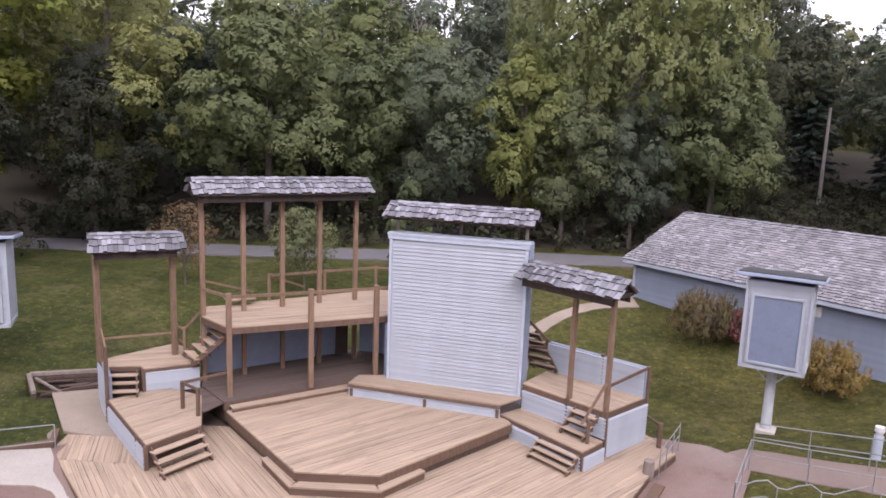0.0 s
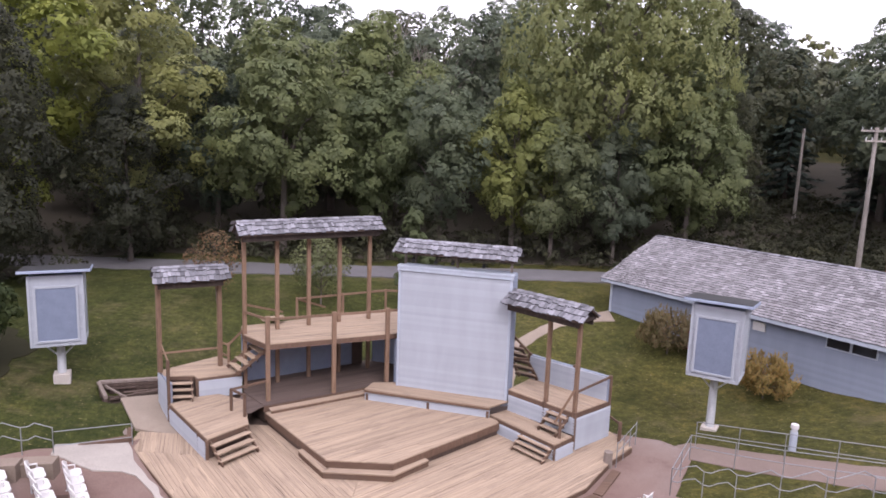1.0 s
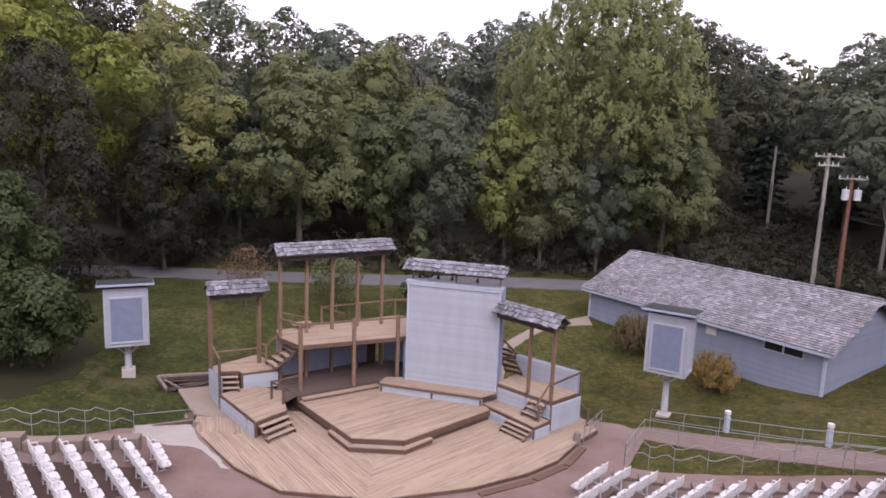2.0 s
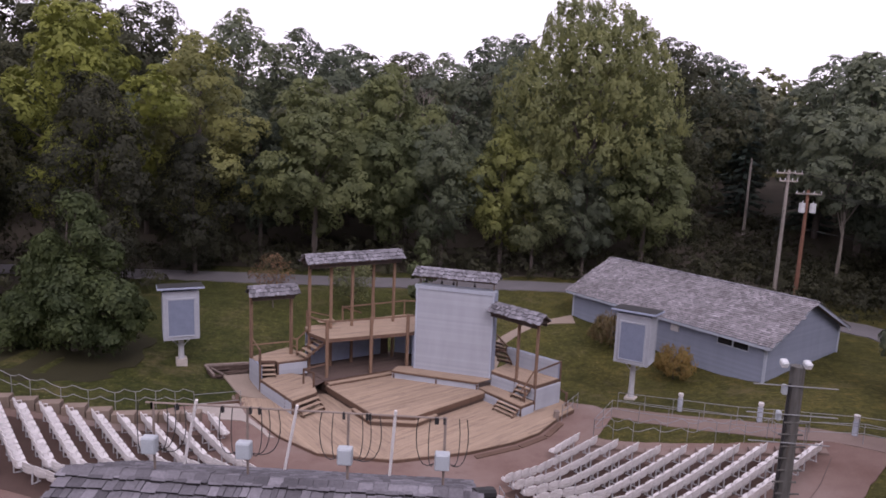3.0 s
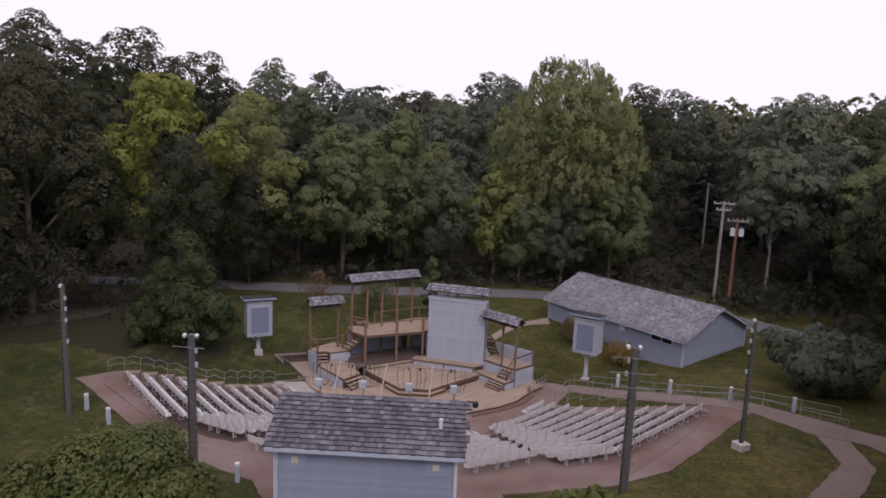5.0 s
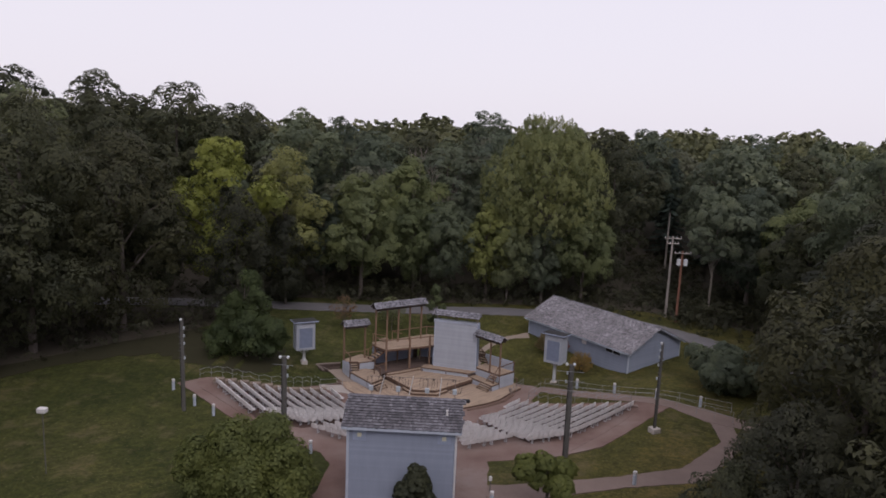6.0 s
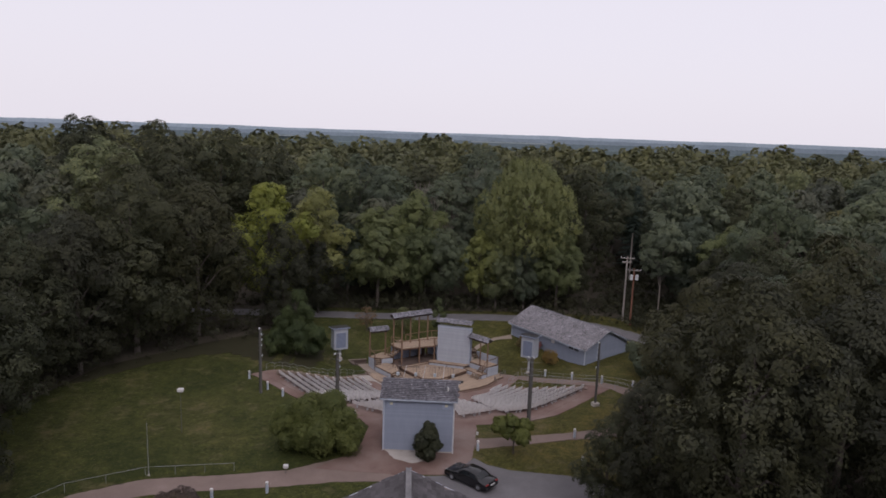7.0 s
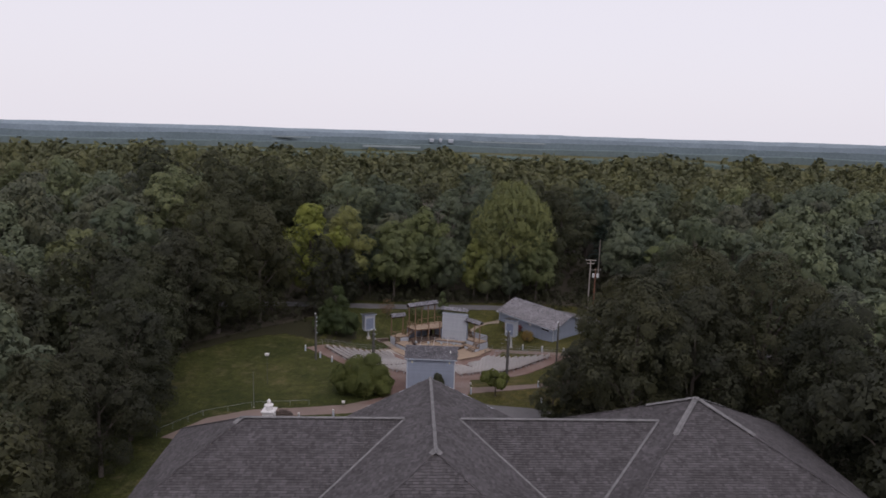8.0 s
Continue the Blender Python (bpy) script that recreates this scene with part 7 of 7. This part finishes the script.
single("conical_shrub", "dense dark green shrub against the booth wall", "shrub", 33, 3.8, 0.1, 1.4, 40, 14000, 0.085, L_DARK, M_BARK, spot=(-2.2, -9.5), r=0.09, taper=0.9, per=14, tuft=0.16)
def vase(seed, height, rx, n):
    """Lobes of a shrub that opens upwards from a narrow foot."""
    rng = random.Random(seed)
    out = []
    for i in range(n):
        k = ((i + 0.5) / n) ** 0.7
        ring = rx * (0.25 + 0.75 * math.sin(math.pi * min(1.0, 0.12 + 0.74 * k)))
        a = i * 2.39996 + rng.uniform(-0.5, 0.5)
        rr = ring * rng.uniform(0.3, 0.95) ** 0.6
        out.append(((rr * math.cos(a), rr * math.sin(a), height * (0.14 + 0.68 * k) * rng.uniform(0.9, 1.08)), rx * rng.uniform(0.16, 0.26)))
    return out


SHRUB_GROUP = "shrubs turning colour beside the building"
single("turning_shrub", "shrub turning rust and orange over green", "shrub", 34, 2.25, 0.3, 1.4, 44, 19000, 0.036, L_ORANGE, M_BARK, SHRUB_GROUP, spot=(10.5, 28.3), r=0.04, per=26, tuft=0.19, limbs=34, plume=1.5, inner=0.12, lobes=vase(34, 2.25, 1.45, 70))
single("turning_shrub", "smaller shrub turning dull red beside a rust one", "shrub", 44, 1.9, 0.25, 0.95, 34, 9000, 0.034, L_RED, M_BARK, SHRUB_GROUP, spot=(11.9, 27.7), r=0.03, per=26, tuft=0.19, limbs=24, plume=1.5, inner=0.12, lobes=vase(44, 1.8, 0.95, 44))
single("turning_shrub", "shrub turning orange beside the clapboard building", "shrub", 35, 2.05, 0.3, 1.2, 40, 17000, 0.036, L_ORANGE, M_BARK, SHRUB_GROUP, spot=(13.5, 23.9), r=0.04, per=26, tuft=0.19, limbs=32, plume=1.5, inner=0.12, lobes=vase(35, 2.05, 1.3, 64))
single("small_tree", "dense green small tree with low branches", "tree", 36, 8.8, 0.3, 3.7, 34, 30000, 0.13, L_FRESH, M_BARK, spot=(-22.0, 19.6), r=0.2, per=20, limbs=16, tuft=0.2,
       lobes=several([(-1.3, 0.2, 71, 5.6, 0.3, 2.6), (0.2, 0.6, 72, 9.0, 2.6, 2.2), (1.9, -0.7, 73, 5.0, 0.5, 2.3), (-2.9, -0.4, 74, 3.6, 0.2, 1.6), (3.3, 0.1, 75, 3.4, 0.9, 1.2)]))
single("young_tree", "narrow bright green young tree behind the stage", "tree", 37, 6.3, 0.5, 1.25, 26, 9000, 0.09, L_LIGHT, M_BARK, spot=(-2.95, 33.4), r=0.07, per=14, tuft=0.13)
single("young_tree", "thin young tree with sparse green leaves", "tree", 38, 4.3, 0.9, 2.0, 26, 4200, 0.07, L_OLIVE, M_BARK, spot=(-8.3, 33.0), r=0.06, limbs=22, per=6, tuft=0.16)
single("young_tree", "thin young tree with sparse rust leaves", "tree", 39, 4.2, 0.9, 1.7, 24, 2600, 0.055, L_RUST, M_BARK, spot=(-14.0, 31.8), r=0.05, limbs=22, per=6, tuft=0.16)
single("spreading_shrub", "wide dark green shrub beside the walk", "shrub", 40, 4.2, 0.2, 3.9, 34, 18000, 0.14, L_MID, M_BARK, spot=(26.5, 16.5), r=0.12, per=20)
single("low_shrub", "small dark shrub by the lodge path", "shrub", 43, 2.2, 0.1, 2.6, 34, 12000, 0.075, L_TAWNY, M_BARK, spot=(-21.3, -22.0), r=0.06, per=12, tuft=0.12)


# ---- wood ----
CLEARING = [(-33, -75), (-34, -45), (-39.5, -25), (-46, -4), (-43.5, 10), (-36, 20), (-30, 26), (-25, 32), (-24, 44), (-10, 45), (0, 45.5), (14, 47), (26, 46), (38, 38), (39, 24), (33, 9), (26, -2), (18, -9), (13, -16), (14, -29), (36, -30), (40, -75)]


TRAIL = band([(26, 42), (30, 55), (35.2, 73)], 7.5)
GAP = band([(25, 41), (29.5, 55), (35.2, 74)], 12.5)
MIDS = [
    make_tree("wood_tree", "mid-green tree of the wood", "tree", 61, 18, 2.5, 7.2, 36, 7600, 0.33, L_WOOD, M_BARK, WOOD_GROUP, per=13, tuft=0.105),
    make_tree("wood_tree", "dark green tree of the wood", "tree", 62, 19, 2.5, 7.6, 38, 7600, 0.33, L_SHADE, M_BARK, WOOD_GROUP, per=13, tuft=0.105),
    make_tree("wood_tree", "tall mid-green tree of the wood", "tree", 63, 20, 3, 6.6, 36, 7600, 0.33, L_WOOD, M_BARK, WOOD_GROUP, per=13, tuft=0.105),
    make_tree("wood_tree", "olive-green tree of the wood", "tree", 64, 18, 2.5, 7.2, 36, 7600, 0.33, L_OLIVE, M_BARK, WOOD_GROUP, per=13, tuft=0.105),
    make_tree("wood_tree", "light green tree of the wood", "tree", 65, 17, 3, 6.8, 34, 7600, 0.33, L_LIGHT, M_BARK, WOOD_GROUP, per=13, tuft=0.105),
    make_tree("wood_tree", "dense dark tree of the wood", "tree", 66, 17, 1.5, 7.4, 36, 7600, 0.33, L_SHADE, M_BARK, WOOD_GROUP, per=13, tuft=0.105),
    make_tree("wood_tree", "deep green tree of the wood beside the lodge", "tree", 67, 19, 1.5, 7.2, 38, 9000, 0.3, L_DEEP, M_BARK, WOOD_GROUP, per=14, tuft=0.105),
    make_tree("wood_tree", "broad dark green tree of the wood beside the field", "tree", 68, 19, 1.5, 7.4, 38, 9000, 0.3, L_DARK, M_BARK, WOOD_GROUP, per=14, tuft=0.105),
]
SKY = [
    make_tree("wood_tree", "tall dark green tree standing over the wood", "tree", 91, 24, 3.0, 8.0, 46, 20000, 0.2, L_DARK, M_BARK, WOOD_GROUP, per=30, tuft=0.09, inner=0.1),
    make_tree("wood_tree", "tall mid-green tree standing over the wood", "tree", 92, 24, 4.0, 7.4, 44, 20000, 0.2, L_MID, M_BARK, WOOD_GROUP, per=30, tuft=0.09, inner=0.1),
    make_tree("wood_tree", "tall olive-tinged tree standing over the wood", "tree", 93, 24, 4.0, 7.6, 44, 20000, 0.2, L_WOOD, M_BARK, WOOD_GROUP, per=30, tuft=0.09, inner=0.1),
]
# the tall crowns of the skyline
for x, y, top, kind, wide in ((-49, 66, 31.5, 1, 1.05), (-60, 62, 32.5, 5, 1.05), (-39, 65, 28.5, 5, 1.02), (-28, 66, 27.6, 0, 1.1), (-22, 74, 27, 2, 1.1), (-15, 68, 24.4, 3, 1.1), (-9, 76, 25.2, 1, 1.15), (-3, 68, 23.8, 3, 1.1), (4, 91, 29.6, 2, 1.15),
                              (6, 69, 26.4, 4, 1.05), (18, 78, 27, 1, 1.1), (25, 67, 26.6, 1, 1.02), (34, 82, 27.2, 2, 1.1), (43, 67, 25.2, 0, 1.1), (52, 76, 27, 2, 1.1), (53, 60, 24.2, 1, 1.05), (-72, 60, 33, 1, 1.08), (-64, 48, 29, 0, 1.08), (-52, 50, 28.5, 1, 1.05)):
    put(SKY[(2, 0, 1, 2, 2, 0)[kind]], x, y, (top - rise(x, y)) / 24.4 * wide, x * 37 % 360, 1 / wide)

rng = random.Random(77)
TAKEN = [(o.matrix_basis.translation.x, o.matrix_basis.translation.y) for o in scene.objects if o.name.split(".")[0] in ("tree", "poplar_tree", "wood_tree")]
gy = -60.0
while gy < 92:
    gx = -150.0
    while gx < 150:
        x, y = gx + rng.uniform(-3.0, 3.0), gy + rng.uniform(-3.0, 3.0)
        gx += 10.2
        if inside_of(CLEARING, x, y) or abs(x) > 0.66 * (y + 104) + 6 or inside_of(band(ROAD_LINE, 9), x, y) or inside_of(GAP, x, y):
            continue
        if any((x - a) ** 2 + (y - b) ** 2 < 40 for a, b in TAKEN):
            continue
        far = min(math.hypot(x - px, y - py) for px, py in CLEARING)
        if far > 48 and y < 45:
            continue
        if y < 8 and -62 < x < 48:
            put(MIDS[rng.choice((6, 7, 6) if x > 0 else (6, 7, 7, 2))], x, y, rng.uniform(0.85, 1.1), rng.uniform(0, 360))
            continue
        kind = rng.choices(range(6), (5, 4, 4, 2.0, 1.6, 3))[0]
        put(MIDS[kind], x, y, rng.uniform(0.78, 1.12), rng.uniform(0, 360), rng.uniform(0.9, 1.1))
    gy += 9.6

# undergrowth along the wood's edge and behind the lane: one mesh of leafy clumps
lobes = []
rng = random.Random(5)
for (ax, ay), (bx, by) in zip(CLEARING[1:], CLEARING[2:]):
    dx, dy = bx - ax, by - ay
    ll = math.hypot(dx, dy)
    for i in range(int(ll / 0.34)):
        k, off = rng.random(), rng.uniform(-0.6, 7.0)
        x, y = ax + dx * k - dy / ll * off, ay + dy * k + dx / ll * off
        if inside_of(band(ROAD_LINE, 6.2), x, y) or inside_of(TRAIL, x, y):
            continue
        r = rng.uniform(0.7, 1.9) * (0.55 if off < 1.5 else 1)
        lobes.append(((x, y, rise(x, y) + r * rng.uniform(0.2, 1.5)), r))
for (ax, ay), (bx, by) in zip(ROAD_LINE, ROAD_LINE[1:]):
    dx, dy = bx - ax, by - ay
    ll = math.hypot(dx, dy)
    for i in range(int(ll / 0.16)):
        k, off = rng.random(), rng.uniform(2.7, 8.5)
        x, y = ax + dx * k - dy / ll * off, ay + dy * k + dx / ll * off
        if inside_of(band(ROAD_LINE, 5.0), x, y) or abs(x) > 50:
            continue
        low = 0.6 if inside_of(TRAIL, x, y) else 1.0
        r = rng.uniform(0.5, 1.3) * low
        lobes.append(((x, y, rise(x, y) + rng.uniform(0.1, 0.35 * off) * low), r))
for i in range(620):
    x, y = rng.uniform(29, 50), rng.uniform(40, 56)
    if not inside_of(band(ROAD_LINE, 6), x, y):
        lobes.append(((x, y, rise(x, y) + rng.uniform(0.1, 1.5)), rng.uniform(0.6, 1.5)))
for i in range(520):
    k, side = rng.random(), rng.uniform(-5.5, 6.5)
    x, y = 28 + 8 * k + side, 47 + 28 * k
    if math.hypot(x - 35.2, y - 69.0) > 1.5:
        lobes.append(((x, y, rise(x, y) + rng.uniform(0.1, 0.7)), rng.uniform(0.5, 1.35)))
# deepest leaf green stands in for shade in the hollow under the branches
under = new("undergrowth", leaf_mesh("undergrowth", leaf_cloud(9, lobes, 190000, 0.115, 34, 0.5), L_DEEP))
tagged(under, "undergrowth along the wood's edge, hollow's shade painted deep green", "undergrowth", kind="stuff")

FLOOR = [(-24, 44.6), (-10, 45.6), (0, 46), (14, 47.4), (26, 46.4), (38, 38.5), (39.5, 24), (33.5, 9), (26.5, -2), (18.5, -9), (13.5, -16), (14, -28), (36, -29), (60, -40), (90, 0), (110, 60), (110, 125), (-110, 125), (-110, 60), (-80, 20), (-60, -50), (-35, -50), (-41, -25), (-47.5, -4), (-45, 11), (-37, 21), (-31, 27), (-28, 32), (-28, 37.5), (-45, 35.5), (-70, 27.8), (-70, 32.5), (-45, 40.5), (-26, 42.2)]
tagged(part("forest_floor", drape(FLOOR, 0.06, 5.0), M_LITTER, None), "leaf litter under the trees, ground shade painted dark", "forest floor", kind="structure")

# bare branching snags among the far trees
def snag(x, y, height, seed):
    t = thing("bare_tree", "grey leafless tree among the green wood", "tree", (x, y, rise(x, y)))
    rng = random.Random(seed)
    bm = bmesh.new()
    def grow(p, d, length, r, depth):
        q = p + d * length
        tube(bm, p, q, r, r * 0.7, 6, False)
        if depth:
            for _ in range(3):
                nd = (d + Vector((rng.uniform(-0.7, 0.7), rng.uniform(-0.7, 0.7), rng.uniform(-0.1, 0.5)))).normalized()
                grow(q, nd, length * rng.uniform(0.55, 0.8), r * 0.62, depth - 1)
    grow(Vector((0, 0, 0)), Vector((0, 0, 1)), height * 0.42, height * 0.013, 4)
    part("trunk", bm, M_PALEBARK, t)


snag(-10.5, 62, 18, 1)
snag(-3.5, 64, 17, 2)
snag(-6.5, 57, 15, 3)

# spruce beside the utility poles
def spruce(x, y, height, seed):
    t = thing("spruce_tree", "dark blue-green spruce behind the utility poles", "tree", (x, y, rise(x, y)))
    rng = np.random.default_rng(seed)
    n = 15000
    tier = rng.integers(0, 19, n)
    branch = rng.integers(0, 8, n)
    h = (tier + 0.35 * np.sin(tier * 9.1 + branch * 2.7)) / 19
    along_it = rng.random(n) ** 0.7
    reach = (1 - h) * 4.2 * (0.75 + 0.25 * np.sin(branch * 5.3 + tier * 3.1)) + 0.3
    r = along_it * reach
    a = branch * 0.785 + tier * 0.9 + rng.normal(scale=0.10, size=n) * (1.6 - along_it)
    z = height * (0.08 + 0.92 * h) - 0.30 * r + 0.035 * r * r - np.abs(rng.normal(scale=0.16, size=n))
    p = np.stack([r * np.cos(a), r * np.sin(a), z], 1)
    out = np.stack([np.cos(a), np.sin(a), -0.35 * np.ones(n)], 1) + rng.normal(scale=0.25, size=(n, 3))
    side = np.stack([-np.sin(a), np.cos(a), np.zeros(n)], 1) + rng.normal(scale=0.3, size=(n, 3))
    s = rng.uniform(0.14, 0.34, n)[:, None]
    v = np.stack([p + out * s, p - out * s * 0.8 + side * s * 0.45, p - out * s * 0.8 - side * s * 0.45], 1).reshape(-1, 3)
    ob = new("needles", leaf_mesh("needles", (v, None), L_NEEDLE))
    ob.parent = t
    bm = bmesh.new()
    tube(bm, (0, 0, -0.2), (0, 0, height * 0.95), height * 0.017, 0.03, 8)
    part("trunk", bm, M_BARK, t)


spruce(37.6, 77, 18, 3)
spruce(43.5, 70, 14, 4)

# far woods to the horizon, too many to count: broad crowns of several sizes, each with a tone of its own
rng = np.random.default_rng(8)
FORMS = [[(np.array(c), r) for c, r in round_lobes(200 + i, 1.75, 0.0, 1.0, 16 + 3 * (i % 3), 0.44, 0.3 + 0.12 * i)] for i in range(6)]
cloud, faces_to, tones = [], [], []
for y0, y1, step, blades, size in ((84, 150, 11.0, 1500, 0.46), (150, 250, 12.6, 800, 0.72), (250, 400, 14.5, 330, 1.2)):
    sets = [leaf_cloud(300 + i, f, blades, size / 7.0, 8, 0.12, 0.0, 0.06) for i, f in enumerate(FORMS)]
    y = float(y0)
    while y < y1:
        half = 0.68 * (y + 104) + 14
        for x in np.arange(-half, half, step):
            px, py = x + rng.uniform(-0.45, 0.45) * step, y + rng.uniform(-0.45, 0.45) * step
            if py < 92 or inside_of(CLEARING, px, py):
                continue
            big = rng.random() ** 1.6
            rr = step * (0.48 + 0.36 * big)
            top = rise(px, py) + 11.5 + 6.5 * big + rng.uniform(-1.5, 2.5) + 3.0 * noise.noise(Vector((px * 0.014, py * 0.014, 1)))
            a = rng.uniform(0, 6.28)
            tall = rr * rng.uniform(0.8, 1.1)
            turn = np.array([[math.cos(a), -math.sin(a), 0], [math.sin(a), math.cos(a), 0], [0, 0, 1]])
            form, facing = sets[rng.integers(0, 6)]
            v = (form @ turn.T) * np.array([rr, rr, tall]) + np.array([px, py, top - 1.75 * tall])
            cloud.append(v)
            faces_to.append(facing @ turn.T)
            tones.append(np.full(len(v), rng.random() * 0.75 + 0.25 * rng.random() ** 3))
        y += step * 0.95
far_me = leaf_mesh("far_woods", (np.concatenate(cloud), np.concatenate(faces_to)), L_FAR)
far_me.attributes.new("tone", "FLOAT", "POINT").data.foreach_set("value", np.concatenate(tones).astype(np.float32))
far = new("far_woods", far_me)
tagged(far, "unbroken green canopy of woods to the horizon", "woods", kind="stuff")

# ridges at the horizon; the haze of distance is painted into their colours
def far_ridge(dist, low, high, seed, c, name, crowns):
    m = plain(name + "_haze_tint", c, 1.0, vary=0.12, scale=0.01, spec=0.0)
    bm = bmesh.new()
    row0, row1, row2 = [], [], []
    for i in range(801):
        a = radians(-44 + 88 * i / 800)
        x, y = dist * math.sin(a), dist * math.cos(a) - 60
        z = low + (high - low) * (0.5 + 0.5 * noise.fractal(Vector((i * 0.012, seed, 0)), 1.0, 2.0, 4)) + crowns * (noise.noise(Vector((i * 0.55, seed, 4))) + 0.7 * noise.noise(Vector((i * 1.7, seed, 8))))
        row0.append(bm.verts.new((x, y, -60)))
        row1.append(bm.verts.new((x, y, z)))
        row2.append(bm.verts.new((x * 1.06, y * 1.06, z * 0.8)))
    for i in range(800):
        bm.faces.new((row0[i], row0[i + 1], row1[i + 1], row1[i]))
        bm.faces.new((row1[i], row1[i + 1], row2[i + 1], row2[i]))
    tagged(part("backdrop", bm, m, None), "wooded ridge at the horizon, distance haze painted as blue", "distance", kind="structure")


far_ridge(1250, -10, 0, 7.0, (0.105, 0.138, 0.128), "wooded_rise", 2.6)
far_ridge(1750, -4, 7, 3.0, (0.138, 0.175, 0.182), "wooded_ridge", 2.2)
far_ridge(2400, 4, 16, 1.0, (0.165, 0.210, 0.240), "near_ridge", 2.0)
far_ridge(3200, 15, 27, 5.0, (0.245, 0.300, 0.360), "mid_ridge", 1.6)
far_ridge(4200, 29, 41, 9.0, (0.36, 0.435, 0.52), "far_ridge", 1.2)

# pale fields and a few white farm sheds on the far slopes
# haze over the stubble is painted into its pale colour
M_FIELD = plain("haze_tinted_stubble", (0.29, 0.33, 0.35), 1.0, vary=0.1, scale=0.02, spec=0.0)
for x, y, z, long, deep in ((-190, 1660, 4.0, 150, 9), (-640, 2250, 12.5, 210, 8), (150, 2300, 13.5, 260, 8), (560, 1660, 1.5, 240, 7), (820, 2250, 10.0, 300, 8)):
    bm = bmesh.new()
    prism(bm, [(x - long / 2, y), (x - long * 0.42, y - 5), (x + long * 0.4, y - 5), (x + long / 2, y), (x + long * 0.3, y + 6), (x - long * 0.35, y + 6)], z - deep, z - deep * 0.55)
    tagged(part("backdrop", bm, M_FIELD, None), "field between far woods, haze painted in its pale colour", "distance", kind="structure")
for x, y, z, w in ((-120, 2330, 8.5, 15), (-88, 2330, 9.5, 9), (-52, 2335, 7.6, 17)):
    shed = thing("farm_shed", "tiny white farm shed on a far hazy slope", "building", (x, y, z), 0, "white sheds on the far slope")
    part("wall", bm_box(0, 0, -2.0, w, 10, 9), M_TRIM, shed)
    bm = bmesh.new()
    quad_slab(bm, [Vector((-w / 2 - 1, -6, 2.4)), Vector((w / 2 + 1, -6, 2.4)), Vector((w / 2 + 1, 0, 5.0)), Vector((-w / 2 - 1, 0, 5.0))], 0.4)
    quad_slab(bm, [Vector((w / 2 + 1, 6, 2.4)), Vector((-w / 2 - 1, 6, 2.4)), Vector((-w / 2 - 1, 0, 5.0)), Vector((w / 2 + 1, 0, 5.0))], 0.4)
    part("roof", bm, M_GREYPAINT, shed)
